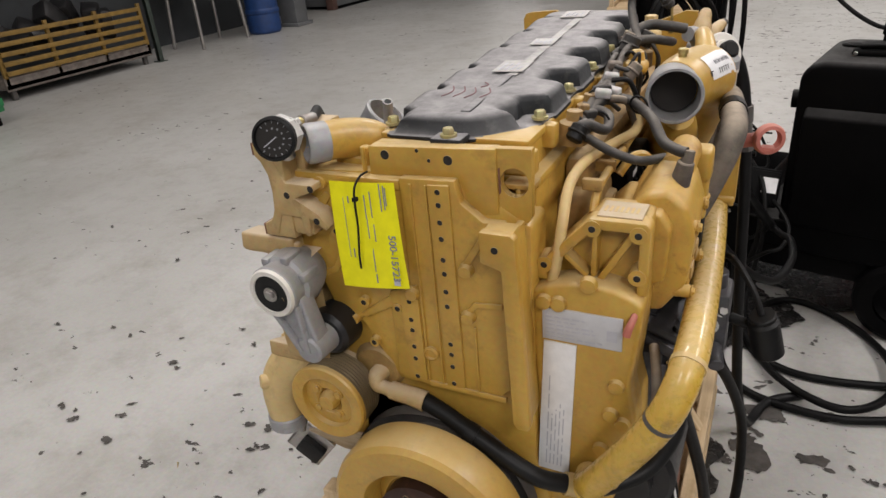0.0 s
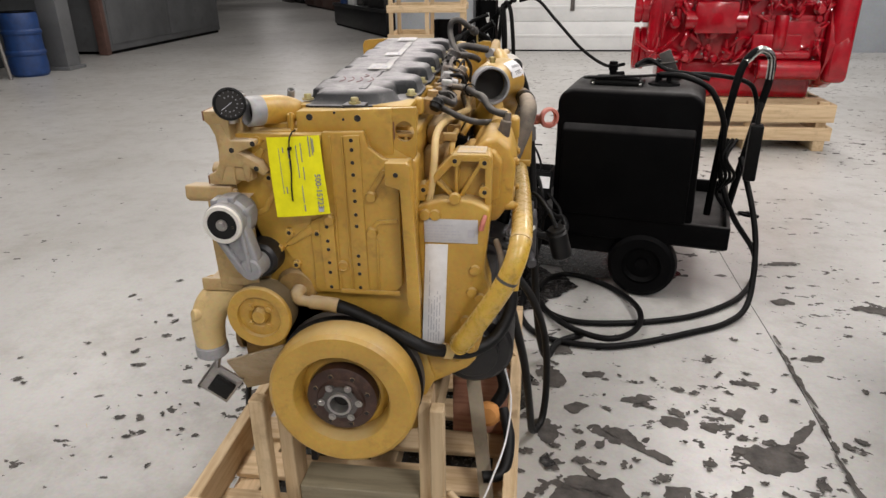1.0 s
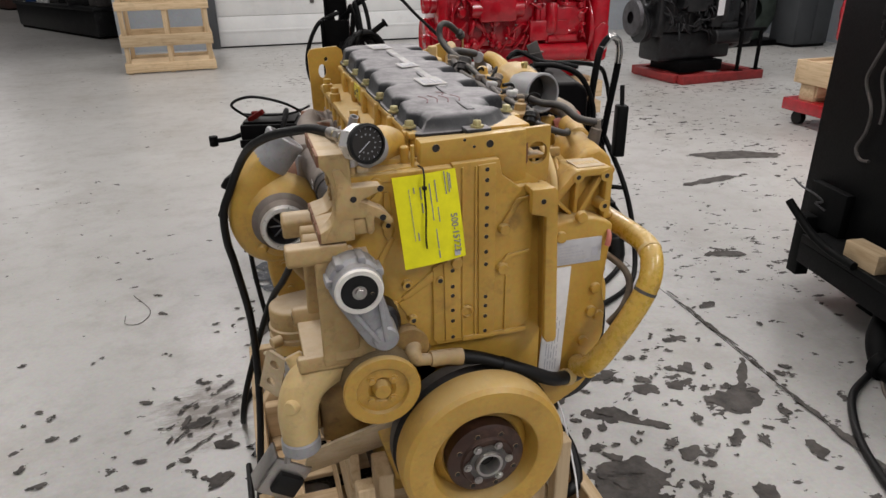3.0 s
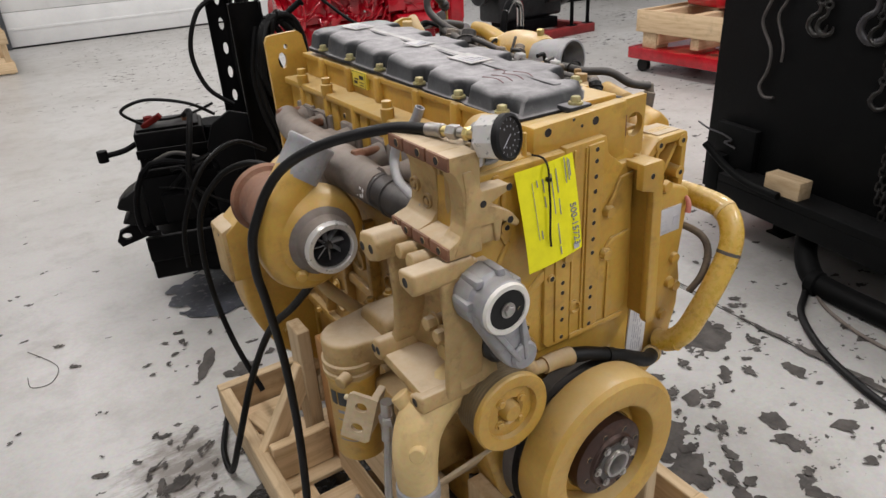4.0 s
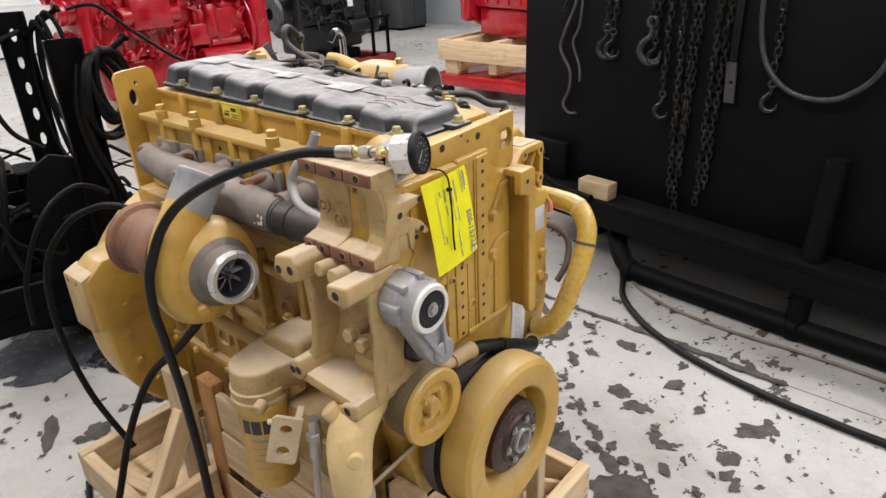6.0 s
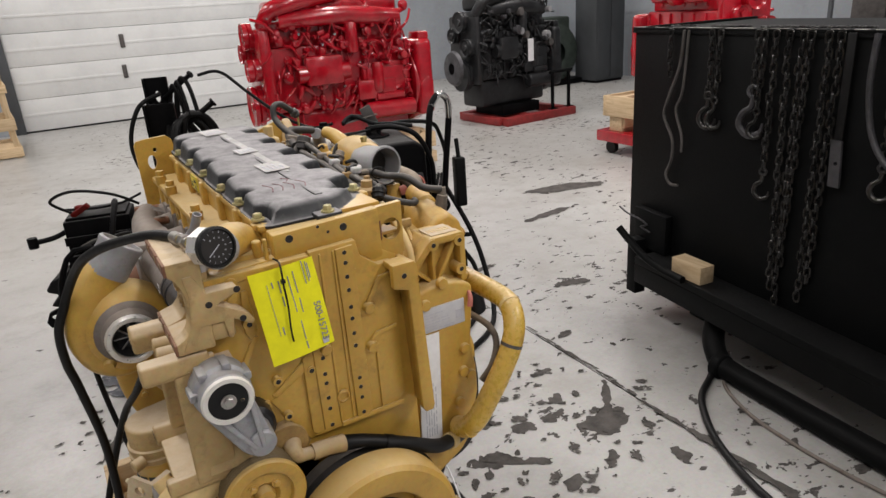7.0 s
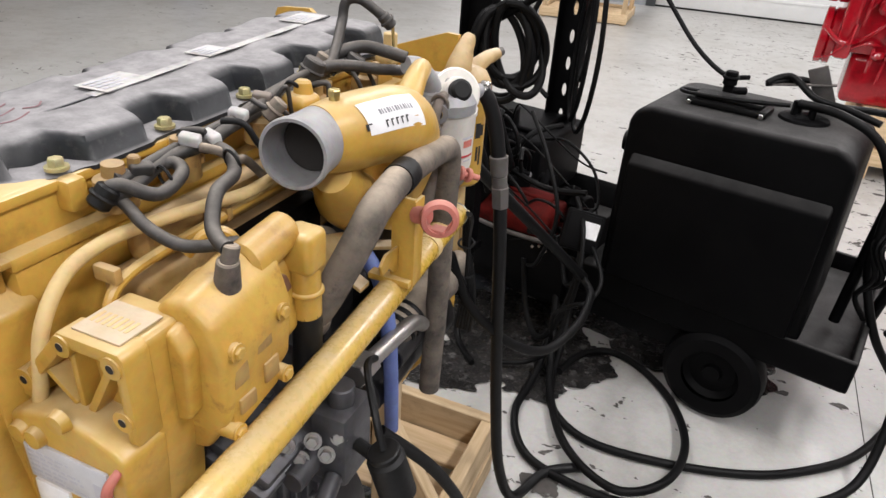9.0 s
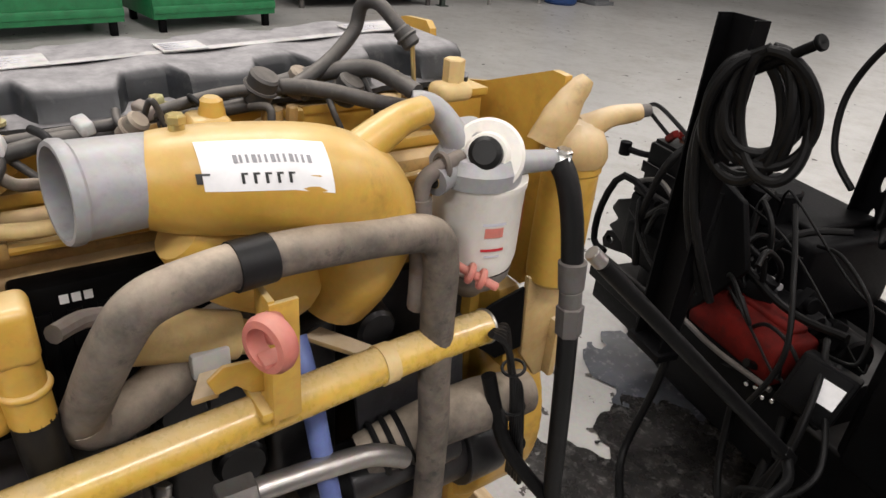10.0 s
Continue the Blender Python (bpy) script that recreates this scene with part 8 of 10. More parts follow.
for pts in (
        [(1.10, 2.05, 1.115), (1.22, 2.0, 1.11), (1.34, 1.98, 1.05), (1.42, 1.98, 0.90), (1.44, 2.0, 0.76), (1.46, 2.03, 0.60), (1.54, 1.98, 0.40), (1.68, 2.0, 0.20), (1.71, 2.02, 0.05), (1.62, 1.86, 0.018), (1.50, 1.72, 0.016), (1.29, 1.57, 0.016), (1.02, 1.48, 0.016), (0.74, 1.455, 0.016), (0.58, 1.56, 0.016), (0.53, 1.74, 0.02), (0.52, 1.92, 0.10), (0.50, 2.05, 0.30)],
        [(1.55, 2.05, 0.70), (1.60, 1.90, 0.48), (1.62, 1.80, 0.28), (1.58, 1.66, 0.06), (1.45, 1.52, 0.018), (1.25, 1.40, 0.018), (0.98, 1.27, 0.018), (0.80, 1.235, 0.018), (0.57, 1.29, 0.018), (0.465, 1.47, 0.018), (0.47, 1.70, 0.03), (0.46, 1.95, 0.12), (0.42, 2.10, 0.36)],
        [(0.44, 2.0, 0.30), (0.50, 1.80, 0.08), (0.56, 1.60, 0.03), (0.68, 1.36, 0.044), (0.86, 1.25, 0.05), (1.0, 1.36, 0.046), (1.04, 1.56, 0.044), (0.97, 1.80, 0.02), (0.83, 1.955, 0.018), (0.70, 2.0, 0.018), (0.60, 1.92, 0.02), (0.55, 1.76, 0.03)]):
    part("hose", tube([HALL_TO_CART @ Vector(q) for q in pts], 0.0145, 12), "hose_black", cart, "black hose looped on the floor")
part("subframe", join(box(-2.0, -0.30, -0.05, 0.02, 0.205, 0.31, 0.006), box(-2.0, -0.30, 0.60, 0.67, 0.205, 0.31, 0.006), box(-0.60, -0.52, 0.0, 0.65, 0.215, 0.30, 0.006)), "black", cart)
# wheels
for x, y in ((-0.41, -0.05), (-0.43, 0.70), (-1.45, 0.30), (-1.45, 0.60)):
    w = part("wheel", lathe([(0.10, -0.05), (0.15, -0.055), (0.17, -0.042), (0.177, -0.015), (0.177, 0.015), (0.17, 0.042), (0.15, 0.055), (0.10, 0.05)], (x, y, 0.177), (x, 5, 0.177), 36, False), "black", cart, "black rubber-tyred wheel")
    part("rim", lathe([(0, -0.03), (0.03, -0.03), (0.035, -0.015), (0.08, -0.012), (0.10, -0.03), (0.10, 0.03), (0.03, 0.02), (0, 0.02)], (x, y, 0.177), (x, 5, 0.177), 28, False), "black", w)
    part("fork", join(box(x - 0.03, x + 0.03, y + 0.04, y + 0.055, 0.15, 0.34, 0.004), box(x - 0.05, x + 0.05, y - 0.02, y + 0.06, 0.30, 0.336, 0.006)), "black", cart)
# push handle
part("push_handle", tube([(-0.12, 0.24, 0.38), (-0.10, 0.25, 0.80), (-0.075, 0.27, 1.05), (-0.045, 0.30, 1.17), (0.015, 0.34, 1.225), (0.075, 0.38, 1.19), (0.085, 0.39, 1.08), (0.04, 0.36, 0.80), (-0.02, 0.32, 0.38)], 0.019, 14), "black", cart, "black bent-tube push handle, worn to bare metal on top")
part("worn_top", tube([(-0.0455, 0.30, 1.1705), (0.015, 0.34, 1.2255), (0.0755, 0.38, 1.1905), (0.0855, 0.39, 1.08)], 0.0193, 14), "chrome", cart, "bare worn steel of the handle top")
part("pendant", join(box(0.015, 0.075, 0.10, 0.17, 0.62, 0.90, 0.01), rod((0.045, 0.135, 0.90), (0.045, 0.16, 1.0), 0.012)), "hose_black", cart, "black pendant control")
part("hook", ring((0.08, 0.20, 0.415), (0.1, 0.2, 1), 0.045, 0.0085, 24, 8), "black", cart)
for k in range(3):
    part("cable", tube([(-0.07 + 0.02 * k, 0.22, 0.80), (-0.10 + 0.015 * k, 0.18 - 0.02 * k, 0.72), (-0.06 + 0.02 * k, 0.16, 0.62), (-0.09, 0.19 + 0.01 * k, 0.52), (-0.04, 0.2, 0.44)], 0.009, 8), "hose_black", cart)

# equipment end of the cart
def tub_outline(g):
    pts = [(-1.02 - g, -0.10 + g), (-1.02 - g, 0.68 - g), (-1.97 + g, 0.68 - g), (-1.97 + g, 0.25)]
    for k in range(8):
        w = radians(186 + 12 * k)
        pts.append((-1.47 + (0.50 - g) * math.cos(w), 0.25 + (0.35 - g) * math.sin(w)))
    return pts


bm = bmesh.new()
prev = None
for z, g in ((0.14, 0.10), (0.165, 0.05), (0.21, 0.015), (0.27, 0.0), (0.44, 0.0), (0.46, 0.01), (0.44, 0.03), (0.30, 0.04)):
    rv = [bm.verts.new((x, y, z)) for x, y in tub_outline(g)]
    if prev:
        for i in range(len(rv)):
            bm.faces.new((prev[i], prev[(i + 1) % len(rv)], rv[(i + 1) % len(rv)], rv[i]))
    else:
        bm.faces.new(rv)
    prev = rv
bm.faces.new(prev)
part("equipment_tub", bm, "black", cart, "black rounded sheet-steel equipment tub", angle=50)
part("side_plate", prism([(-1.66, 0.42), (-1.67, 0.60), (-1.62, 0.70), (-1.66, 0.80), (-1.62, 0.90), (-1.54, 0.95), (-1.38, 0.90), (-1.30, 0.72), (-1.38, 0.60), (-1.50, 0.42)], "y", -0.10, -0.075, 0.008), "black", cart)
hs = part("housing", box(-1.94, -1.37, 0.24, 0.70, 0.42, 0.72, 0.03, 3), "black", cart, "oily black motor housing")
part("housing_lid", box(-1.80, -1.44, 0.30, 0.62, 0.721, 0.745, 0.010, 3), "black", hs)
part("motor_cap", rod((-1.62, 0.30, 0.70), (-1.62, 0.30, 0.82), 0.09, None, 24, 0.008), "black", hs)
part("gear_box", box(-1.60, -1.22, 0.10, 0.238, 0.42, 0.56, 0.03, 3), "black", cart)
part("motor_end", rod((-1.22, 0.22, 0.48), (-1.10, 0.21, 0.48), 0.08, None, 24, 0.008), "black", cart)
bat = part("battery", join(box(-1.95, -1.66, 0.02, 0.24, 0.70, 0.875, 0.012), box(-1.935, -1.675, 0.03, 0.23, 0.87, 0.888, 0.004), box(-1.96, -1.65, 0.0, 0.26, 0.68, 0.71, 0.006), box(-1.955, -1.65, 0.01, 0.018, 0.76, 0.80, 0.002)), "black_dusty", cart, "dusty dark battery in a steel tray")
for x in (-1.88, -1.73):
    part("battery_post", rod((x, 0.10, 0.885), (x, 0.10, 0.91), 0.012), "rust", bat)
for pts, r, m_ in (
        ([(-1.90, 0.06, 0.90), (-1.97, 0.0, 0.98), (-1.86, -0.06, 1.03), (-1.70, -0.08, 1.00), (-1.60, -0.04, 0.93)], 0.007, "hose_black"),
        ([(-1.73, 0.10, 0.91), (-1.70, -0.03, 0.95), (-1.72, -0.10, 0.86), (-1.76, -0.11, 0.66), (-1.74, -0.10, 0.5)], 0.013, "hose_black"),
        ([(-1.95, 0.16, 0.90), (-1.80, 0.05, 0.915), (-1.70, 0.16, 0.90), (-1.60, 0.08, 0.95)], 0.006, "hose_black"),
        ([(-1.66, -0.03, 0.72), (-1.80, -0.02, 0.78), (-1.93, -0.01, 0.73)], 0.009, "loom")):
    part("battery_cable", tube(pts, r, 10), m_, cart)
part("battery_clamp", join(moved(box(-0.06, 0.05, -0.011, 0.011, -0.012, 0.012, 0.004), pose(-1.86, 0.03, 0.92, 20, -28, -30)), rod((-1.88, 0.1, 0.90), (-1.88, 0.1, 0.925), 0.02)), "drum_red", bat, "grimy red battery clamp")
part("battery_shelf", join(box(-1.97, -1.62, 0.0, 0.30, 0.44, 0.68, 0.02), box(-1.90, -1.70, -0.05, 0.02, 0.46, 0.60, 0.02)), "black", cart)
part("side_lug", pierced([(-1.96, 0.46), (-2.05, 0.455), (-2.115, 0.43), (-2.135, 0.385), (-2.12, 0.355), (-2.04, 0.375), (-1.96, 0.40)], [oval(-2.09, 0.402, 0.022, 0.017, 14)], "y", 0.05, 0.075), "black", cart)
part("lever", join(tube([(-1.92, 0.10, 0.83), (-2.0, 0.06, 0.80), (-2.09, 0.03, 0.795)], 0.012, 10), rod((-2.09, 0.03, 0.77), (-2.09, 0.03, 0.82), 0.022)), "black", cart)
part("rubber_flap", wobble(prism([(-1.93, 0.66), (-2.05, 0.60), (-2.10, 0.55), (-2.04, 0.52), (-2.09, 0.47), (-1.99, 0.44), (-1.93, 0.48)], "y", 0.02, 0.16, 0.015), 0.012, 25), "hose_black", cart)
part("bracket_loop", tube([(-1.72, -0.09, 0.74), (-1.90, -0.10, 0.77), (-1.99, -0.10, 0.62), (-1.995, -0.10, 0.47), (-1.93, -0.09, 0.45)], 0.013, 8, 3), "black", cart)
tray = part("red_tray", join(prism([(-0.08, 0.44), (-0.10, 0.50), (-0.085, 0.56), (-0.03, 0.59), (0.07, 0.58), (0.09, 0.44)], "x", -1.47, -1.12, 0.02, 3), box(-1.46, -1.16, -0.02, 0.05, 0.575, 0.60, 0.008)), "drum_red", cart, "dull red cable tray", angle=50)
part("tray_edge", tube([(-1.49, -0.115, 0.47), (-1.30, -0.125, 0.462), (-1.09, -0.115, 0.47)], 0.009, 10), "iron", tray, "worn grey edge strip")
cb = part("control_box", moved(join(box(-0.07, 0.07, -0.06, 0.06, -0.075, 0.075, 0.008), box(-0.06, 0.06, -0.066, -0.058, -0.065, 0.065, 0.004)), pose(-0.98, -0.10, 0.56, -24, 8, 22)), "black", cart, "black control box with white label")
part("label", moved(box(0.0, 0.055, -0.0675, -0.0662, -0.02, 0.04, 0), pose(-0.98, -0.10, 0.56, -24, 8, 22)), "paper", cb, smooth=False)
for k in range(4):
    part("chrome_nut", rod((-1.17 + 0.03 * k, -0.10, 0.43 + 0.012 * (k % 2)), (-1.165 + 0.03 * k, -0.115, 0.43 + 0.012 * (k % 2)), 0.008, None, 6), "chrome", cart)
part("grey_cap", join(rod((-1.40, 0.10, 0.60), (-1.36, 0.10, 0.62), 0.022), rod((-1.365, 0.10, 0.618), (-1.32, 0.09, 0.63), 0.012)), "alu", cart)
for k in range(30):
    rnd = random.Random(k + 5)
    a = Vector((rnd.uniform(-1.9, -1.25), rnd.uniform(-0.10, 0.30), rnd.uniform(0.52, 0.84)))
    b = Vector((rnd.uniform(-1.7, -0.96), rnd.uniform(-0.16, 0.2), rnd.uniform(0.42, 0.75)))
    midp = (a + b) / 2 + Vector((rnd.uniform(-0.15, 0.15), rnd.uniform(-0.08, 0.05), rnd.uniform(-0.12, 0.14)))
    part("wire", tube([a, (a + midp) / 2 + Vector((0, -0.03, 0.06)), midp, (b + midp) / 2 + Vector((0.06, 0, -0.06)), b], rnd.choice((0.004, 0.006, 0.009, 0.012)), 8), "hose_black", cart)
for k in range(14):
    rnd = random.Random(k + 90)
    x, y, z, w = rnd.uniform(-1.65, -1.12), rnd.uniform(-0.02, 0.25), rnd.uniform(0.50, 0.62), rnd.uniform(0.02, 0.05)
    part("fitting", moved(join(rod((0, 0, -w), (0, 0, w), w * 0.7), box(-w, w, -w * 0.7, w * 0.7, -w * 0.5, w * 0.5, 0.006)), pose(x, y, z, rnd.uniform(-90, 90), rnd.uniform(-60, 60), rnd.uniform(0, 180))), "black", cart)
# long cable loops off the control end
for pts, r in (
        ([(-1.02, -0.06, 0.62), (-0.96, -0.14, 0.55), (-0.93, -0.20, 0.40), (-0.97, -0.24, 0.20), (-1.05, -0.20, 0.10), (-1.14, -0.14, 0.16), (-1.20, -0.10, 0.36)], 0.012),
        ([(-1.04, -0.05, 0.66), (-0.95, -0.16, 0.60), (-0.905, -0.24, 0.42), (-0.94, -0.28, 0.16), (-1.02, -0.30, 0.05), (-1.12, -0.36, 0.03)], 0.009),
        ([(-1.30, 0.0, 0.92), (-1.16, -0.10, 0.80), (-1.06, -0.16, 0.62), (-1.10, -0.18, 0.42), (-1.16, -0.14, 0.36)], 0.008),
        ([(-1.45, -0.12, 0.90), (-1.40, -0.18, 0.60), (-1.38, -0.22, 0.30), (-1.36, -0.30, 0.03), (-1.20, -0.42, 0.02)], 0.013)):
    part("cable", tube(pts, r, 10), "hose_black", cart)
# masts with hoses hung over pegs
for mx, my, h, tip, peg_z, base in ((-1.475, 0.615, 1.44, (-1.285, 0.50, 1.45), 1.33, 0.43), (-1.41, -0.235, 1.39, (-1.187, -0.241, 1.378), 1.25, 0.43)):
    slots = [oval(mx, z, 0.012, 0.030, 12) for z in (0.62, 0.74, 0.86, 0.98, 1.10, 1.22, 1.34)] if my > 0 else []
    mast = part("mast", pierced([(mx - 0.055, base), (mx + 0.055, base), (mx + 0.055, h), (mx - 0.055, h)], slots, "y", my - 0.003, my + 0.004), "black", cart, "black slotted channel-steel mast" if my > 0 else "black channel-steel mast", smooth=False)
    part("side_flange", box(mx - 0.062, mx - 0.055, my - 0.045, my + 0.004, base, h, 0), "black", mast, smooth=False)
    part("side_flange", box(mx + 0.055, mx + 0.062, my - 0.045, my + 0.004, base, h, 0), "black", mast, smooth=False)
    part("foot_plate", box(mx - 0.075, mx + 0.075, my - 0.06, my + 0.02, base - 0.02, base + 0.006, 0.003), "black", mast)
    foot = Vector((mx + 0.03, my - 0.02, peg_z))
    part("peg", join(rod(foot, tip, 0.012), rod(Vector(tip) - (Vector(tip) - foot).normalized() * 0.012, tip, 0.019)), "black", mast, "steel peg angled upwards")
    if my > 0:
        # two long bights hang off the far peg
        for k in range(3):
            s_ = 0.35 + 0.16 * k
            px, py, pz = foot + (Vector(tip) - foot) * s_
            drop, wid = (0.62, 0.45, 0.70)[k], (0.05, 0.035, 0.065)[k]
            part("hung_hose", tube([(px - wid * 0.5, py + 0.03, pz - 0.05), (px, py, pz + 0.022), (px + wid * 0.6, py - 0.03, pz - 0.06), (px + wid, py - 0.05, pz - drop * 0.5), (px + wid * 0.7, py - 0.045, pz - drop * 0.85), (px, py - 0.02, pz - drop), (px - wid * 0.7, py + 0.02, pz - drop * 0.86), (px - wid, py + 0.045, pz - drop * 0.45), (px - wid * 0.5, py + 0.03, pz - 0.05)], 0.0115, 10), "hose_black", mast)
        part("hung_hose", tube([(mx + 0.02, my - 0.05, 1.36), (mx - 0.10, my - 0.08, 1.30), (mx - 0.17, my - 0.10, 1.12), (mx - 0.13, my - 0.12, 0.94), (mx - 0.02, my - 0.12, 0.84)], 0.0115, 10), "hose_black", mast)
# open coil of hose on the near peg, its tails running down the mast
for k in range(6):
    rx, rz = 0.088 + 0.014 * math.sin(k * 2.1), 0.140 + 0.018 * math.sin(k * 1.3 + 1)
    pts = []
    for i in range(13):
        w = 2 * math.pi * i / 12
        pts.append(Vector((rx * math.sin(w) * (1 - 0.10 * math.cos(w)), 0.014 * math.sin(2 * w + k), rz * math.cos(w))))
    part("hose_coil", moved(tube(pts, 0.0135, 10), pose(-1.320 + 0.012 * k, -0.262 + 0.006 * k, 1.318 + 0.006 * k - rz, 5 * math.sin(k * 2.2), 7 * math.sin(k) - 10, 34 + 9 * math.sin(k * 3))), "hose_black", cart, "black hose coil hung over the peg")
for k in range(2):
    part("hung_hose", tube([(-1.38 + 0.022 * k, -0.27 - 0.01 * (k % 2), 1.30), (-1.42 + 0.018 * k, -0.29 - 0.012 * (k % 3), 1.14), (-1.41 + 0.02 * k, -0.29, 0.98), (-1.37 + 0.03 * k, -0.27, 0.82), (-1.34 + 0.04 * k, -0.20, 0.64)], 0.0125, 10), "hose_black", cart)
arm_low, arm_high = HALL_TO_CART @ Vector((0.575, 1.707, 0.496)), HALL_TO_CART @ Vector((0.328, 1.200, 1.018))
arm = part("drain_pipe", join(rod(arm_low, arm_high, 0.0165, None, 16), rod(arm_low - (arm_high - arm_low).normalized() * 0.02, arm_low + (arm_high - arm_low).normalized() * 0.03, 0.019, None, 6)), "hose_black", cart, "straight dark steel drain pipe")
part("pipe_tip", rod(arm_high, arm_high + (arm_high - arm_low).normalized() * 0.035, 0.0158, None, 16), "steel", arm, "bare steel pipe end")
for pts, r in (
        ([(0.575, 1.707, 0.496), (0.615, 1.65, 0.488), (0.64, 1.52, 0.53), (0.645, 1.33, 0.553), (0.603, 1.137, 0.571), (0.54, 1.03, 0.63), (0.476, 0.968, 0.711), (0.43, 0.92, 0.80), (0.39, 0.90, 0.92)], 0.0125),
        ([(0.57, 1.72, 0.50), (0.55, 1.80, 0.42), (0.50, 1.86, 0.36), (0.46, 1.93, 0.42)], 0.011),
        ([(0.52, 1.93, 0.56), (0.60, 1.82, 0.52), (0.64, 1.74, 0.47), (0.62, 1.68, 0.42), (0.57, 1.66, 0.40), (0.50, 1.72, 0.30), (0.49, 1.80, 0.15), (0.52, 1.86, 0.03)], 0.008)):
    part("hose", tube([HALL_TO_CART @ Vector(q) for q in pts], r, 12), "hose_black", cart)

# ---- black work bench with chains ----
bench = thing("chain_bench", "black steel work bench hung with chains and hooks", "bench", (0, 0, 0))
BENCH_TURN = -10.0
bench.matrix_basis = Matrix.Translation((2.353, 1.381, 0)) @ pose(0, 0, 0, 0, 0, BENCH_TURN)
# local: x into the bench, y along the face towards the viewer's side (negative)
part("face_panel", box(0.0, 0.02, -2.45, 0.0, 0.20, 1.50, 0.002), "bench_black", bench)
part("end_panel", box(0.021, 0.78, -0.02, 0.0, 0.20, 1.50, 0.002), "bench_black", bench)
part("end_panel", box(0.021, 0.78, -2.45, -2.43, 0.20, 1.50, 0.002), "bench_black", bench)
part("back_panel", box(0.781, 0.80, -2.45, 0.0, 0.20, 1.50, 0.002), "bench_black", bench)
part("bench_top", join(box(-0.012, 0.81, -2.47, 0.012, 1.501, 1.516, 0.002), box(-0.012, 0.0, -2.47, 0.012, 1.516, 1.530, 0.002), box(0.0, 0.81, 0.0, 0.012, 1.516, 1.530, 0.002)), "bench_black", bench, "black steel bench top")
# Broken pale strips put the reflection on the worn top edge into shape.
rnd_edge = random.Random(8)
y = 0.0
while y > -2.4:
    l = rnd_edge.uniform(0.05, 0.22)
    part("worn_edge", box(-0.0135, 0.0015, y - l, y, 1.5285, 1.5315, 0.001), "steel", bench, "pale strip for the worn, glinting top edge")
    y -= l + rnd_edge.uniform(0.01, 0.08)
part("ledge", join(box(-0.165, -0.001, -2.45, -0.27, 0.345, 0.385, 0.006), box(-0.165, -0.135, -2.45, -0.27, 0.24, 0.345, 0.006)), "bench_black", bench, "black steel ledge along the bench")
part("skirt", box(0.10, 0.76, -2.43, -0.10, 0.12, 0.199, 0.004), "bench_black", bench)
part("corner_post", join(box(-0.105, -0.035, -0.205, -0.125, 0.125, 0.44, 0.006), box(-0.035, 0.0, -0.19, -0.14, 0.30, 0.36, 0.004)), "bench_black", bench)
for y in (-0.40, -2.25):
    for x in (0.18, 0.64):
        part("foot", join(box(x, x + 0.07, y - 0.035, y + 0.035, 0.0, 0.12, 0.006), box(x - 0.02, x + 0.09, y - 0.055, y + 0.055, 0.0, 0.012, 0.003)), "bench_black", bench)
HALL_TO_BENCH = bench.matrix_basis.inverted()
fpipe = part("floor_pipe", tube([HALL_TO_BENCH @ Vector(q) for q in ((2.20, 0.66, 0.17), (2.11, 0.60, 0.12), (2.055, 0.52, 0.066), (2.03, 0.42, 0.052), (1.985, 0.05, 0.05), (1.94, -0.37, 0.05), (1.90, -0.80, 0.05), (1.84, -1.3, 0.05))], 0.05, 18), "bench_black", bench, "black steel pipe along the floor")
for yc in (0.50, -0.33):
    a = HALL_TO_BENCH @ Vector((1.984 + 0.115 * (yc - 0.05), yc - 0.025, 0.053))
    b = HALL_TO_BENCH @ Vector((1.984 + 0.115 * (yc - 0.05) + 0.006, yc + 0.025, 0.053))
    part("coupling", rod(a, b, 0.060, None, 20, 0.006), "bench_black", fpipe)
post_foot = HALL_TO_BENCH @ Vector((1.945, -0.33, 0.06))
part("standpipe", join(rod(post_foot, Vector((-0.10, -1.76, 0.20)), 0.046, None, 18), rod(Vector((-0.10, -1.76, 0.19)), Vector((-0.06, -1.77, 0.82)), 0.046, None, 18)), "bench_black", fpipe, "black upright pipe off the floor pipe")
latch = part("latch_box", box(-0.045, 0.0, -0.36, -0.10, 0.385, 0.60, 0.006), "bench_black", bench)
part("latch_wire", tube([(-0.05, 0.03, 0.565), (-0.06, -0.06, 0.55), (-0.06, -0.16, 0.545), (-0.055, -0.22, 0.525), (-0.06, -0.18, 0.505), (-0.055, -0.25, 0.49)], 0.005, 8), "greasy", latch)
part("pry_handle", tube([(-0.235, -0.225, 0.545), (-0.215, -0.29, 0.49), (-0.20, -0.38, 0.435), (-0.185, -0.50, 0.40), (-0.178, -0.66, 0.392)], 0.019, 12), "bench_black", bench, "black tube handle on the ledge")
tagged(part("wood_block", moved(box(-0.042, 0.042, -0.095, 0.095, 0.0, 0.088, 0.003), bench.matrix_basis @ pose(-0.110, -0.645, 0.3855, 0, 0, 3)), "wood_y"), "pale pine block resting on the bench ledge", "wood block")

link_bm = tube([(0, 0.011, -0.012), (0, 0.011, 0.012), (0, 0.006, 0.0195), (0, -0.006, 0.0195), (0, -0.011, 0.012), (0, -0.011, -0.012), (0, -0.006, -0.0195), (0, 0.006, -0.0195), (0, 0.011, -0.012)], 0.0042, 6, 2)
finish(link_bm)
LINK = bpy.data.meshes.new("link")
link_bm.to_mesh(LINK)
link_bm.free()
LINK.materials.append(M["chain"])


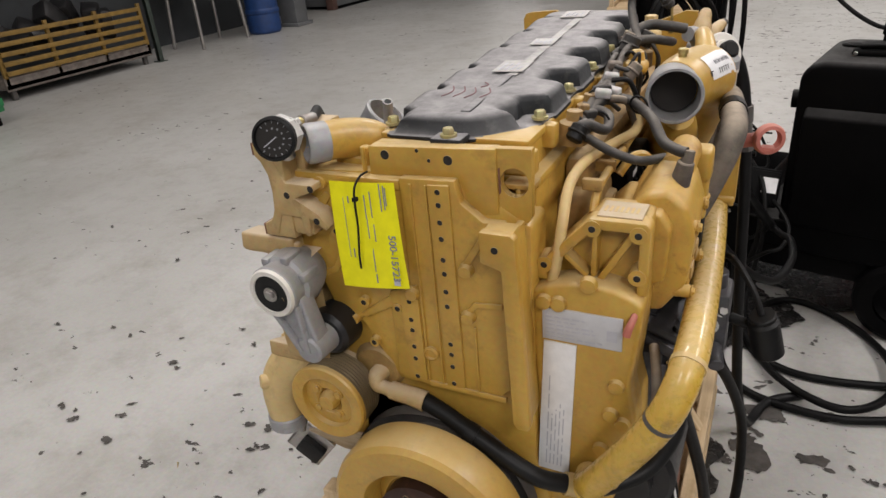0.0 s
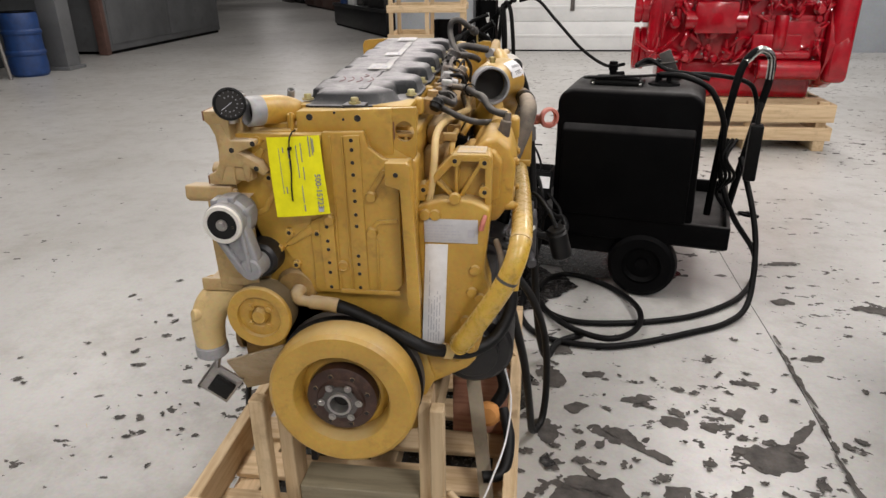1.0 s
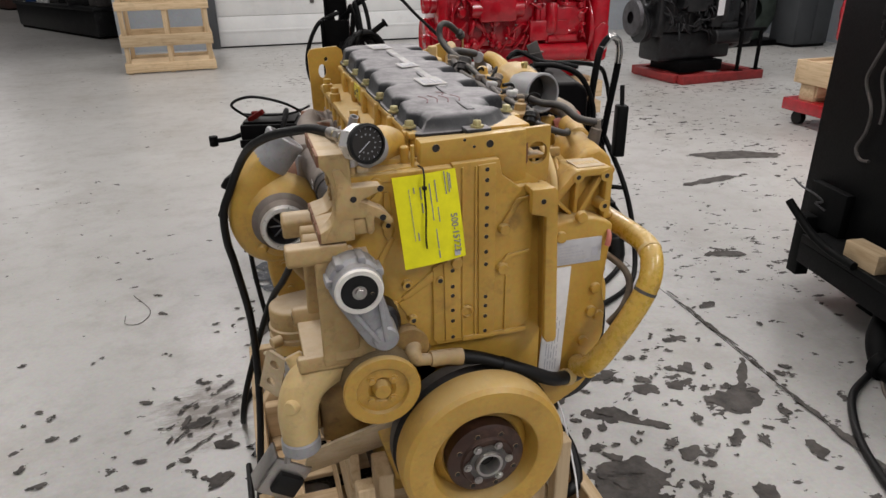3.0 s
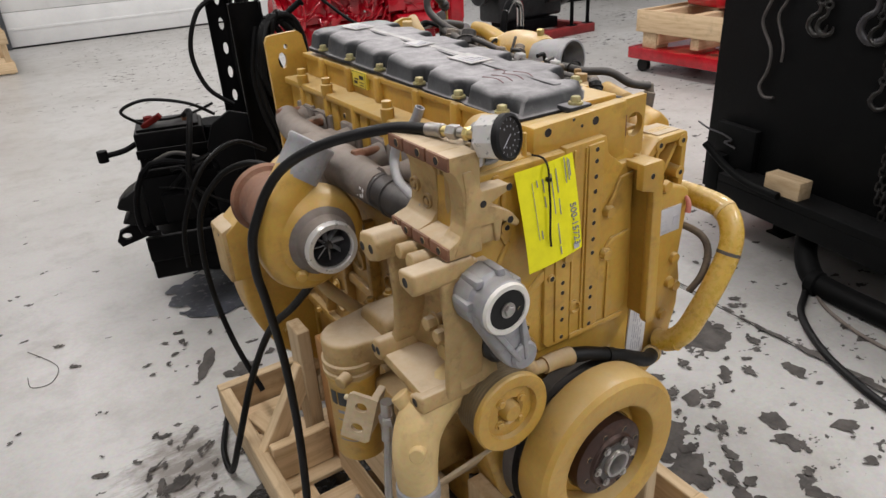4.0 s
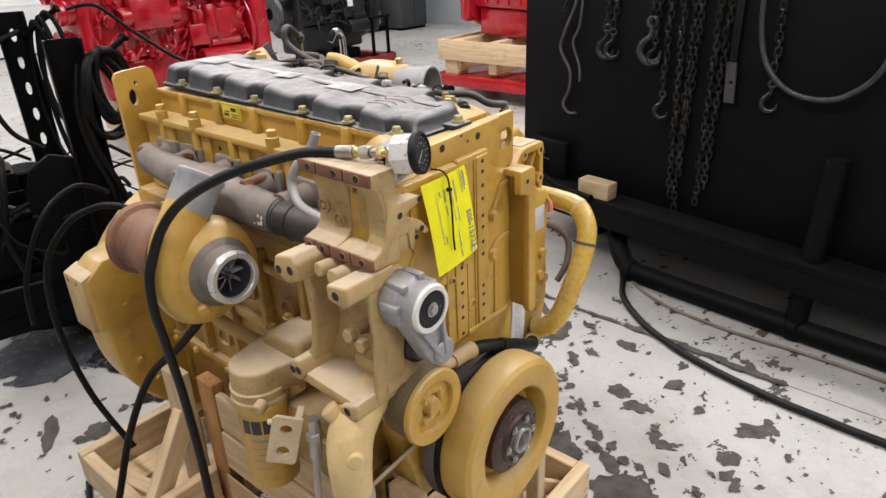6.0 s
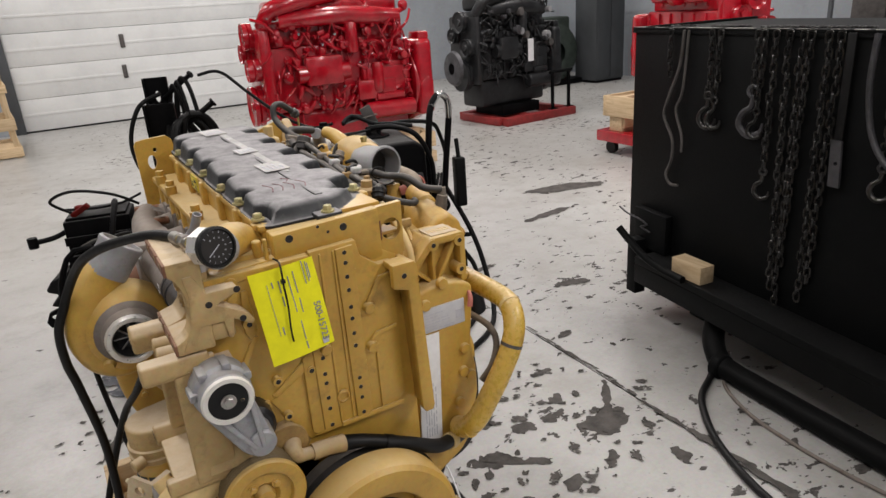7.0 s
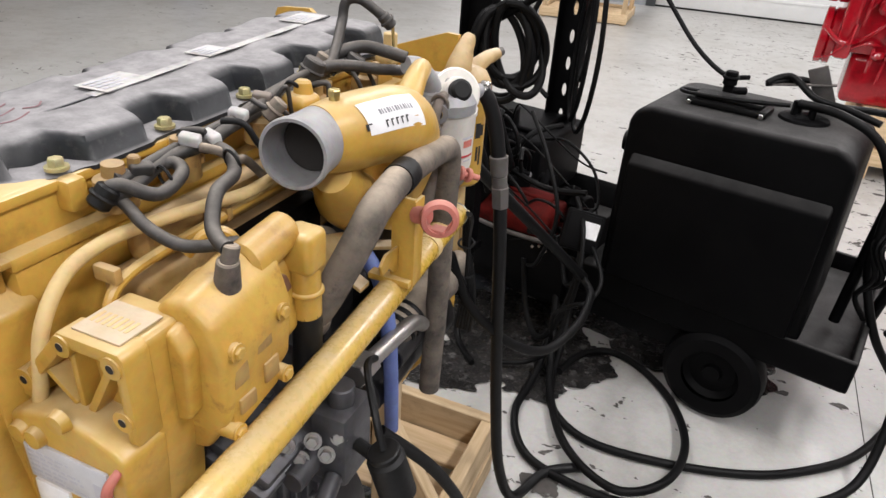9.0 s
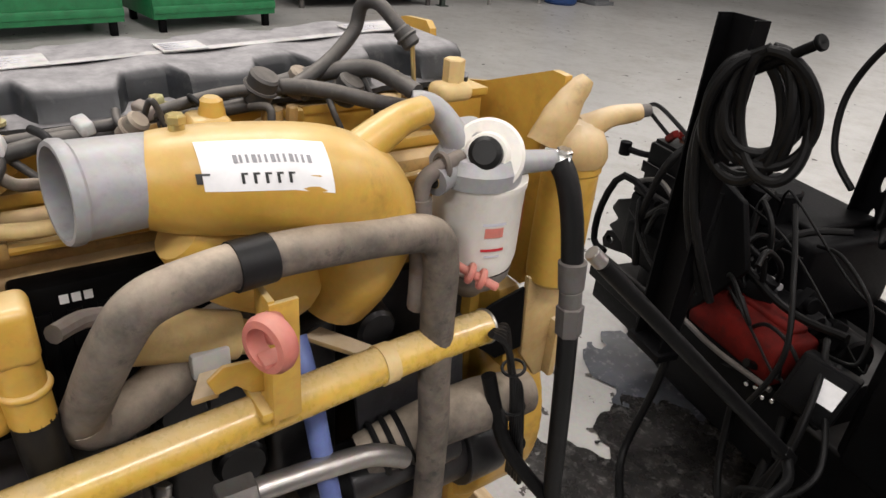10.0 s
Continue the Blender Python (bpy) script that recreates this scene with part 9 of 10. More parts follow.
def hook_mesh(s):
    return join(tube([(0, 0, 0.0), (0, 0.004 * s, -0.035 * s), (0, 0.03 * s, -0.06 * s), (0, 0.036 * s, -0.095 * s), (0, 0.008 * s, -0.125 * s), (0, -0.028 * s, -0.115 * s), (0, -0.036 * s, -0.085 * s)], tuple(q * s for q in (0.008, 0.009, 0.011, 0.012, 0.012, 0.009, 0.004)), 10), ring((0, 0, 0.012 * s), (1, 0, 0), 0.016 * s, 0.007 * s, 18, 8))


def chain(y, z0, z1, hook=0.0, sway=0.0, off=-0.022):
    """A chain over the bench's edge, from z0 down to z1, with a hook of that size below."""
    top = bench.matrix_basis @ Vector((off, y, z0))
    ch = thing("hanging_chain", "dark steel chain hanging on the black bench" + (", with hook" if hook else ""), "chain", top, "chains on the bench")
    n = int((z0 - z1) / 0.0305)
    for k in range(n):
        ob = new("link", LINK)
        ob.parent = ch
        ob.matrix_basis = pose(0, 0, 0, 0, 0, BENCH_TURN) @ pose(0.004 * math.sin(k * 1.3), sway * k / max(n, 1) + 0.004 * math.sin(k * 0.9 + y * 20), -k * 0.0305 - 0.015, 4 * math.sin(k * 2.0), 0, 90 * (k % 2) + 20)
    for k in range(5):
        ob = new("link", LINK)
        ob.parent = ch
        ob.matrix_basis = pose(0, 0, 0, 0, 0, BENCH_TURN) @ pose(0.02 + 0.028 * k, 0.01 * math.sin(k + y * 9), 0.018 - 0.002 * k, 0, 90, 90 * (k % 2) + 10)
    if hook:
        part("hook", moved(hook_mesh(hook), pose(0, sway, -(z0 - z1) - 0.01, 0, 0, 10)), "greasy" if hook > 1.2 else "chain", ch)
    return ch


for y, z0, z1, hk, sw in (
        (-0.30, 1.52, 1.30, 0.0, 0.0), (-0.575, 1.52, 1.235, 1.05, 0.0), (-0.625, 1.52, 1.22, 0.9, 0.01), (-0.835, 1.52, 1.275, 1.35, 0.0), (-0.87, 1.52, 1.20, 0.8, 0.01),
        (-0.925, 1.52, 0.955, 0.85, 0.0), (-0.985, 1.52, 0.44, 0.0, -0.035), (-1.05, 1.52, 0.37, 0.0, 0.0), (-1.085, 1.52, 0.55, 0.0, 0.03),
        (-1.165, 1.52, 0.45, 0.0, 0.0), (-1.215, 1.52, 0.52, 0.0, 0.02), (-1.43, 1.52, 1.07, 0.85, -0.01)):
    chain(y, z0, z1, hk, sw)
wire = placed("steel_wire", "thin dark wire rope hanging down the black bench face", "wire rope", bench.matrix_basis @ Vector((-0.02, -0.40, 0.8)))
part("rope", moved(tube([(-0.02, -0.39, 1.52), (-0.02, -0.37, 1.36), (-0.02, -0.30, 1.20), (-0.02, -0.275, 1.11), (-0.02, -0.345, 1.0), (-0.02, -0.345, 0.90), (-0.02, -0.31, 0.82), (-0.02, -0.345, 0.775), (-0.02, -0.405, 0.78)], 0.0075, 8), bench.matrix_basis), "iron", wire)
part("rope", moved(tube([(-0.02, -0.42, 1.52), (-0.02, -0.40, 1.25), (-0.02, -0.36, 1.15), (-0.02, -0.41, 1.03), (-0.02, -0.415, 0.95)], 0.0065, 8), bench.matrix_basis), "iron", wire)
shk = placed("ratchet_clamp", "grey steel ratchet clamp hanging on the black bench", "clamp", bench.matrix_basis @ Vector((-0.02, -1.26, 0.9)))
part("strap", moved(box(-0.022, -0.016, -1.27, -1.235, 1.14, 1.52, 0.002), bench.matrix_basis), "rubber", shk)
part("plate", moved(pierced([(-1.287, 0.965), (-1.24, 0.965), (-1.23, 1.14), (-1.275, 1.14)], [oval(-1.262, 1.055, 0.008, 0.008, 14)], "x", -0.03, -0.02), bench.matrix_basis), "greasy", shk, smooth=False)
lh = placed("bench_hose", "clear grey hose looped over the black bench", "hose", bench.matrix_basis @ Vector((-0.04, -1.6, 1.0)))
part("loop", moved(tube([(-0.03, -1.355, 1.52), (-0.04, -1.36, 1.34), (-0.04, -1.40, 1.17), (-0.04, -1.49, 1.07), (-0.04, -1.61, 1.035), (-0.04, -1.74, 1.065), (-0.04, -1.85, 1.20), (-0.03, -1.88, 1.52)], 0.011, 10), bench.matrix_basis), "greasy", lh)
fh = placed("floor_hose", "dark hose lying on the floor along the black bench", "hose", (1.6, 0.0, 0))
part("hose", tube([(2.22, 0.62, 0.02), (1.98, 0.505, 0.016), (1.80, 0.41, 0.016), (1.63, 0.22, 0.016), (1.53, 0.03, 0.016), (1.475, -0.13, 0.016), (1.43, -0.34, 0.016), (1.41, -0.50, 0.016), (1.40, -0.90, 0.016), (1.5, -1.4, 0.016)], 0.0155, 12), "rubber", fh)
fh2 = placed("floor_cable", "thin yellowish cable on the floor by the black bench", "cable", (1.7, -0.2, 0))
part("cable", tube([(2.24, 0.60, 0.012), (2.0, 0.45, 0.009), (1.88, 0.25, 0.009), (1.835, 0.04, 0.009), (1.82, -0.17, 0.009), (1.825, -0.45, 0.009), (1.80, -0.8, 0.009), (1.74, -1.3, 0.009)], 0.008, 10), "manifold", fh2)


# ---- other engines in the hall ----
def shop_engine(name, label, m, mat, seed, length=1.5, stuff=60):
    """A whole engine, long side along x, flywheel end at +x, standing on z = 0."""
    rnd = random.Random(seed)
    ob = thing(name, label, "engine")
    ob.matrix_basis = m
    L = length
    blk_ob = part("block", box(-L * 0.42, L * 0.36, -0.24, 0.24, 0.30, 0.82, 0.02), mat, ob)
    for k in range(7):
        part("rib", box(-L * 0.42 + k * L * 0.125, -L * 0.42 + k * L * 0.125 + 0.03, -0.26, 0.26, 0.34, 0.80, 0.006), mat, blk_ob)
    part("sump", box(-L * 0.40, L * 0.34, -0.20, 0.20, 0.0, 0.295, 0.04, 3), mat, ob)
    head_ob = part("cylinder_head", box(-L * 0.40, L * 0.34, -0.19, 0.19, 0.82, 1.02, 0.015), mat, ob)
    for k in range(6):
        part("port", box(-L * 0.38 + k * L * 0.12, -L * 0.38 + k * L * 0.12 + 0.06, -0.22, 0.2, 0.86, 0.98, 0.01), mat, head_ob)
    part("rocker_cover", box(-L * 0.39, L * 0.33, -0.16, 0.16, 1.025, 1.18, 0.05, 3), mat, ob)
    part("flywheel_housing", join(prism([(0.30 * math.cos(radians(a)) * (1.15 if abs(math.sin(radians(a))) < 0.7 else 1.0), 0.42 + 0.36 * math.sin(radians(a))) for a in range(0, 360, 20)], "x", L * 0.36, L * 0.36 + 0.16, 0.02), box(L * 0.37, L * 0.475, -0.345, 0.345, 0.14, 0.80, 0.05, 3), box(L * 0.40, L * 0.47, -0.30, -0.08, 0.78, 0.86, 0.02)), mat, ob)
    part("housing_pocket", prism([(L * 0.385, 0.20), (L * 0.385, 0.42), (L * 0.44, 0.48), (L * 0.465, 0.44), (L * 0.465, 0.22)], "y", -0.352, -0.340, 0.003), mat, ob)
    part("gear_case", join(box(-L * 0.47, -L * 0.41, -0.28, 0.28, 0.26, 0.98, 0.03)), mat, ob)
    for y, z, r, d in ((-0.02, 0.36, 0.17, 0.10), (-0.16, 0.66, 0.09, 0.12), (0.12, 0.78, 0.08, 0.1), (-0.02, 0.92, 0.11, 0.09)):
        part("pulley", lathe([(0, 0.01), (0.03, 0), (0.04, 0.02), (r * 0.8, 0.02), (r, 0.0), (r, d * 0.4), (r * 0.9, d * 0.5), (r, d * 0.6), (r, d), (0, d)], (-L * 0.47 - d, y, z), (5, y, z), 24, False), mat, ob)
    part("intake_manifold", tube([(-L * 0.36, -0.27, 1.02), (-L * 0.1, -0.29, 1.04), (L * 0.15, -0.28, 1.02), (L * 0.30, -0.25, 1.0)], (0.06, 0.075, 0.075, 0.06), 16), mat, ob)
    part("crossover", tube([(-L * 0.44, -0.20, 0.98), (-L * 0.40, -0.28, 1.10), (-L * 0.30, -0.30, 1.15), (-L * 0.15, -0.26, 1.18), (0.0, -0.15, 1.22)], (0.06, 0.065, 0.065, 0.06, 0.055), 16), mat, ob)
    for x, z in ((0.02, 0.86), (L * 0.14, 0.52)):
        part("filter_can", lathe([(0, 0), (0.05, 0), (0.06, 0.02), (0.06, 0.22), (0.05, 0.24), (0, 0.24)], (x, -0.32, z - 0.12), (x, -0.32, 3), 24, False), mat, ob)
    part("pump_case", join(box(-L * 0.26, -L * 0.06, -0.38, -0.24, 0.50, 0.74, 0.03), rod((-L * 0.30, -0.31, 0.60), (-L * 0.02, -0.31, 0.60), 0.07), box(L * 0.02, L * 0.24, -0.34, -0.24, 0.34, 0.50, 0.01)), mat, ob)
    part("side_cover", join(box(L * 0.06, L * 0.32, -0.30, -0.24, 0.36, 0.64, 0.02), box(L * 0.08, L * 0.30, -0.32, -0.29, 0.40, 0.60, 0.01)), mat, ob)
    part("starter", join(rod((L * 0.06, -0.33, 0.24), (L * 0.34, -0.33, 0.24), 0.075, None, 22, 0.01), rod((L * 0.12, -0.33, 0.35), (L * 0.28, -0.33, 0.35), 0.035)), mat, ob)
    part("turbo", join(lathe([(0.05, 0), (0.06, 0.03), (0.12, 0.05), (0.13, 0.1), (0.1, 0.14), (0.06, 0.2), (0.1, 0.22), (0.1, 0.3), (0.05, 0.32)], (-0.2, 0.36, 1.0), (3, 0.36, 1.0), 24, False), tube([(-L * 0.3, 0.27, 0.95), (0, 0.28, 0.94), (L * 0.25, 0.27, 0.95)], 0.05, 14)), mat, ob)
    for k in range(stuff):
        x, z = rnd.uniform(-L * 0.42, L * 0.34), rnd.uniform(0.30, 1.1)
        y = -0.25 - rnd.uniform(0, 0.05)
        kind = rnd.random()
        if kind < 0.35:
            x2, z2 = x + rnd.uniform(-0.25, 0.25), z + rnd.uniform(-0.2, 0.2)
            part("line", tube([(x, y, z), ((x + x2) / 2, y - rnd.uniform(0.02, 0.08), (z + z2) / 2 + rnd.uniform(-0.06, 0.06)), (x2, y, z2)], rnd.uniform(0.006, 0.014), 8, 6), mat, ob)
        elif kind < 0.62:
            r, d = rnd.uniform(0.012, 0.038), rnd.uniform(0.02, 0.08)
            part("boss", lathe([(r * 1.35, 0.0), (r * 1.3, d * 0.25), (r, d * 0.35), (r * 0.92, d * 0.9), (r * 0.7, d), (0, d)], (x, y + 0.01, z), (x, y - 1, z + rnd.uniform(-0.3, 0.3)), 14, False), mat, ob)
        elif kind < 0.80:
            r = rnd.uniform(0.010, 0.021)
            x2, z2 = x + rnd.uniform(-0.12, 0.12), z + rnd.uniform(-0.14, 0.14)
            part("cast_arm", tube([(x, y + 0.02, z), (x + (x2 - x) * 0.3, y - 0.02, z + (z2 - z) * 0.3), (x2, y - 0.01, z2), (x2, y + 0.03, z2)], (r, r * 1.2, r, r * 0.9), 10, 5), mat, ob)
        elif kind < 0.92:
            w, h, d = rnd.uniform(0.015, 0.045), rnd.uniform(0.012, 0.045), rnd.uniform(0.02, 0.05)
            part("lug", moved(box(-w, w, -d, 0.02, -h, h, min(w, h) * 0.55, 3), pose(x, y, z, rnd.uniform(-15, 15), rnd.uniform(-40, 40), 0)), mat, ob)
        else:
            part("bolt_head", rod((x, y, z), (x, y - 0.03, z), rnd.uniform(0.009, 0.015), None, 6, 0.001), ("chrome" if mat == "red" else "greasy"), ob)
    return ob


shop_engine("red_engine", "glossy red rebuilt diesel engine on a pine crate", pose(2.40, 5.45, 0.45, 0, 0, -4) @ Matrix.Diagonal((1.0, 1.12, 1.17, 1)), "red", 3, 1.85, 230)
rc = thing("engine_crate", "pine crate under the red engine", "crate", (2.55, 5.45, 0), "engine crates")
for z0, z1 in ((0.10, 0.22), (0.27, 0.43)):
    for y in (-0.46, 0.42):
        part("board", box(-0.72, 0.66, y, y + 0.035, z0, z1, 0.003), "wood_x", rc)
    for x in (-0.75, 0.63):
        part("board", box(x, x + 0.035, -0.424, 0.419, z0, z1, 0.003), "wood_y", rc)
for x in (-0.70, -0.10, 0.52):
    part("runner", box(x, x + 0.1, -0.45, 0.45, 0.0, 0.10, 0.003), "wood_y", rc)
    for y in (-0.424, 0.36):
        part("post", box(x, x + 0.09, y, y + 0.06, 0.101, 0.45, 0.003), "wood_z", rc)
for y in (-0.24, 0.14):
    part("bearer", box(-0.72, 0.62, y, y + 0.10, 0.36, 0.449, 0.003), "wood_x", rc)
part("shelf", box(-0.70, 0.62, -0.42, 0.42, 0.102, 0.12, 0.002), "wood_x", rc)

grey = shop_engine("grey_engine", "dark grey dirty diesel engine on a red steel skid", pose(5.74, 7.13, 0.25, 0, 0, 4) @ Matrix.Diagonal((1.06, 1.15, 1.29, 1)), "dirty_black", 11, 1.55, 200)
for k in range(14):
    rnd = random.Random(50 + k)
    x, z = rnd.uniform(-0.6, 0.5), rnd.uniform(0.6, 1.3)
    part("bright_fitting", rod((x, -0.32, z), (x, -0.40, z), rnd.uniform(0.015, 0.05), None, 16), ("alu", "greasy", "iron")[k % 3], grey)
part("fan_flange", lathe([(0.06, 0), (0.17, 0.01), (0.19, 0.05), (0.12, 0.07), (0.05, 0.1)], (-0.98, -0.05, 0.45), (2, -0.05, 0.45), 24, False), "greasy", grey, "greasy open flange")
part("tag_sheet", box(0.02, 0.12, -0.42, -0.418, 0.46, 0.70, 0), "paper", grey, "white paper tag", smooth=False)
part("red_cap", rod((0.22, -0.35, 1.22), (0.22, -0.42, 1.22), 0.07), "red", grey)
skid = thing("engine_skid", "dull dark red steel skid with black legs", "skid", (0, 0, 0))
skid.matrix_basis = pose(5.80, 7.08, 0, 0, 0, 4) @ Matrix.Diagonal((1.07, 1.07, 1.05, 1))
part("base_frame", join(box(-0.55, 0.72, -0.55, -0.43, 0.0, 0.11, 0.008), box(-0.55, 0.72, 0.40, 0.52, 0.0, 0.11, 0.008), box(-0.60, -0.48, -0.43, 0.40, 0.005, 0.105, 0.008), box(0.60, 0.72, -0.43, 0.40, 0.005, 0.105, 0.008), box(-0.1, 0.0, -0.43, 0.4, 0.005, 0.10, 0.006)), "redtrim", skid)
for x, y in ((0.35, -0.46), (0.66, -0.46), (0.35, 0.42), (0.66, 0.42)):
    part("leg", join(rod((x, y, 0.11), (x, y, 0.62), 0.025), box(x - 0.06, x + 0.06, y - 0.05, y + 0.05, 0.11, 0.12, 0.002)), "black", skid)
part("leg_rail", join(rod((0.30, -0.46, 0.62), (0.72, -0.46, 0.62), 0.022), rod((0.30, 0.42, 0.62), (0.72, 0.42, 0.62), 0.022)), "black", skid)
part("sump_rest", box(-0.42, 0.25, -0.3, 0.3, 0.105, 0.24, 0.01), "black", skid)

shop_engine("red_engine", "bright red engine on a crate behind the black bench", pose(5.50, 3.52, 0.66, 0, 0, 78), "red", 23, 1.4, 60)
bs2 = thing("engine_crate", "weathered pine crate on a red steel dolly", "crate", (5.50, 3.52, 0), "engine crates")
for y0, y1 in ((-0.75, 0.75),):
    for x in (-0.52, 0.48):
        part("board", box(x, x + 0.035, y0, y1, 0.42, 0.64, 0.003), "wood_y", bs2)
    for y in (-0.785, 0.75):
        part("board", box(-0.52, 0.515, y, y + 0.034, 0.42, 0.64, 0.003), "wood_x", bs2)
for y in (-0.6, 0.0, 0.5):
    part("bearer", box(-0.48, 0.475, y, y + 0.1, 0.30, 0.64, 0.003), "wood_x", bs2)
part("dolly", join(box(-0.55, 0.55, -0.80, 0.85, 0.14, 0.26, 0.01)), "red", bs2, "bright red steel dolly")
for x in (-0.45, 0.45):
    for y in (-0.65, 0.7):
        part("caster", rod((x - 0.03, y, 0.07), (x + 0.03, y, 0.07), 0.07, None, 18), "rubber", bs2)
part("chock", box(-0.50, -0.30, 0.52, 0.7, 0.262, 0.42, 0.004), "wood_x", bs2)

# Added stand-in for unclear dark shapes behind the bench.
ds = thing("shelving_stand_in", "tall dark shelving, a stand-in for unclear dark shapes", "shelving", (9.2, 2.2, 0))
for y in (-1.9, -0.65, 0.6, 1.85):
    for x in (-0.45, 0.41):
        part("upright", box(x, x + 0.05, y, y + 0.05, 0.0, 2.6, 0.004), "dkgrey", ds)
for z in (0.3, 1.0, 1.7, 2.4):
    part("shelf", box(-0.44, 0.45, -1.88, 1.88, z, z + 0.05, 0.004), "west_dark", ds)
    for k in range(6):
        rnd = random.Random(int(z * 10) + 40 * k)
        w, hgt = rnd.uniform(0.16, 0.28), rnd.uniform(0.28, 0.56)
        part("stored_part", moved(box(-w, w, -w, w, 0.0, hgt, 0.03), pose(0.0, -1.55 + 0.62 * k, z + 0.05, 0, 0, rnd.uniform(-20, 20))), rnd.choice(("dirty_black", "iron", "west_dark")), ds)

# green engine stand and bins at the far right
gs = thing("green_machine", "olive green machine by the far wall", "machine", (8.7, 9.5, 0))
part("body", join(lathe([(0.2, 0), (0.5, 0.02), (0.56, 0.06), (0.56, 0.2), (0.48, 0.25), (0.2, 0.26)], (0, -0.1, 0.62), (0, 5, 0.62), 36, False), box(-0.4, 0.5, 0.1, 0.7, 0.1, 1.3, 0.05)), "darkgreen", gs)
part("base", box(-0.6, 0.7, -0.2, 0.8, 0, 0.1, 0.02), "black", gs)
gb = thing("grey_cabinet", "tall grey steel cabinet by the far wall", "cabinet", (9.6, 9.2, 0))
part("carcass", box(-0.35, 0.4, -0.3, 0.3, 0.05, 1.9, 0.01), "west_dark", gb)
part("door", box(-0.33, 0.01, -0.318, -0.302, 0.1, 1.86, 0.004), "west_dark", gb)
part("door", box(0.03, 0.38, -0.318, -0.302, 0.1, 1.86, 0.004), "west_dark", gb)
part("plinth", box(-0.33, 0.38, -0.28, 0.28, 0, 0.05, 0.002), "black", gb)
gbin = thing("green_bin", "green plastic bin on a shelf by the wall", "bin", (9.0, 11.0, 0))
part("bin_body", join(box(-0.35, 0.35, -0.25, 0.25, 1.25, 1.75, 0.03)), "green", gbin)
part("stand", box(-0.45, 0.45, -0.35, 0.35, 0, 1.249, 0.01), "west_dark", gbin)

# ---- roller door ----
door = thing("door_1", "white sectional roller door in the far wall", "door", (0, 0, 0), kind="structure")
for k in range(7):
    z0 = 0.03 + k * 0.555
    part("door_panel", join(box(DOOR_X0, DOOR_X1, ROOM_Y1 + 0.06, ROOM_Y1 + 0.10, z0, z0 + 0.548, 0.004), box(DOOR_X0, DOOR_X1, ROOM_Y1 + 0.052, ROOM_Y1 + 0.064, z0 + 0.25, z0 + 0.30, 0.004)), "white", door)
part("seal", box(DOOR_X0, DOOR_X1, ROOM_Y1 + 0.06, ROOM_Y1 + 0.1, 0.0, 0.03, 0.002), "rubber", door)
for x in (1.2, 1.26):
    part("handle", moved(box(-0.04, 0.04, -0.02, 0.01, -0.12, 0.12, 0.01), pose(x, ROOM_Y1 + 0.05, 0.9 + (x - 1.2) * 9, 0, 0, 0)), "iron", door)
part("jamb", box(DOOR_X0 - 0.16, DOOR_X0, ROOM_Y1 - 0.03, ROOM_Y1 + 0.12, 0, DOOR_H, 0.004), "dkgrey", door)
part("jamb", box(DOOR_X1, DOOR_X1 + 0.12, ROOM_Y1 - 0.03, ROOM_Y1 + 0.12, 0, DOOR_H, 0.004), "dkgrey", door)

# ---- slatted wooden crates by the door ----
def slat_crate(x, y, z, turn=0, group="slatted crates"):
    ob = thing("slatted_crate", "tall open crate of pale pine slats", "crate", (0, 0, 0), group)
    ob.matrix_basis = pose(x, y, z, 0, 0, turn)
    for px in (-0.63, -0.02, 0.57):
        part("upright", box(px, px + 0.07, -0.04, 0.0, 0.0, 1.9, 0.004), "wood_z", ob)
        part("upright", box(px, px + 0.07, 0.95, 0.99, 0.0, 1.9, 0.004), "wood_z", ob)
    for z0, h in ((0.02, 0.14), (0.40, 0.17), (0.92, 0.12), (1.35, 0.14), (1.74, 0.14)):
        for py in (-0.065, 0.991):
            part("slat", box(-0.66, 0.67, py, py + 0.024, z0, z0 + h, 0.003), "wood_x", ob)
        for px in (-0.66, 0.645):
            part("slat", box(px, px + 0.024, 0.0, 0.95, z0 + 0.02, z0 + h, 0.003), "wood_y", ob)
    part("floor_board", box(-0.62, 0.62, 0.01, 0.94, 0.09, 0.11, 0.003), "wood_x", ob)
    return ob


slat_crate(-1.35, 10.25, 0, 3)

# ---- dark machines along the west side ----
def row_thing(name, label, x, y):
    ob = thing(name, label, "machine")
    ob.matrix_basis = pose(x, y, 0, 0, 0, 31)
    return ob


mc = row_thing("dark_bench", "long dark steel bench with grimy parts on it", -3.2, 15.5)
part("bench_body", join(box(0.04, 0.66, 0.0, 4.9, 0.06, 0.58, 0.02), box(0.0, 0.70, -0.05, 4.95, 0.58, 0.66, 0.01)), "dirty_black", mc)
part("plinth", box(0.08, 0.62, 0.05, 4.85, 0.0, 0.06, 0.0), "black", mc)
for k in range(9):
    rnd = random.Random(k + 300)
    w, hgt = rnd.uniform(0.12, 0.26), rnd.uniform(0.2, 0.55)
    part("stored_part", moved(join(box(-w, w, -w, w, 0.0, hgt, 0.03), rod((0, 0, hgt), (0, 0, hgt + 0.15), w * 0.5)), pose(0.36, 0.3 + 0.53 * k, 0.66, 0, 0, rnd.uniform(0, 90))), rnd.choice(("dirty_black", "brownwall", "iron", "oily")), mc)
part("blue_can", rod((0.15, 3.9, 0.66), (0.15, 3.9, 1.05), 0.16), "barrel", mc, "blue can")
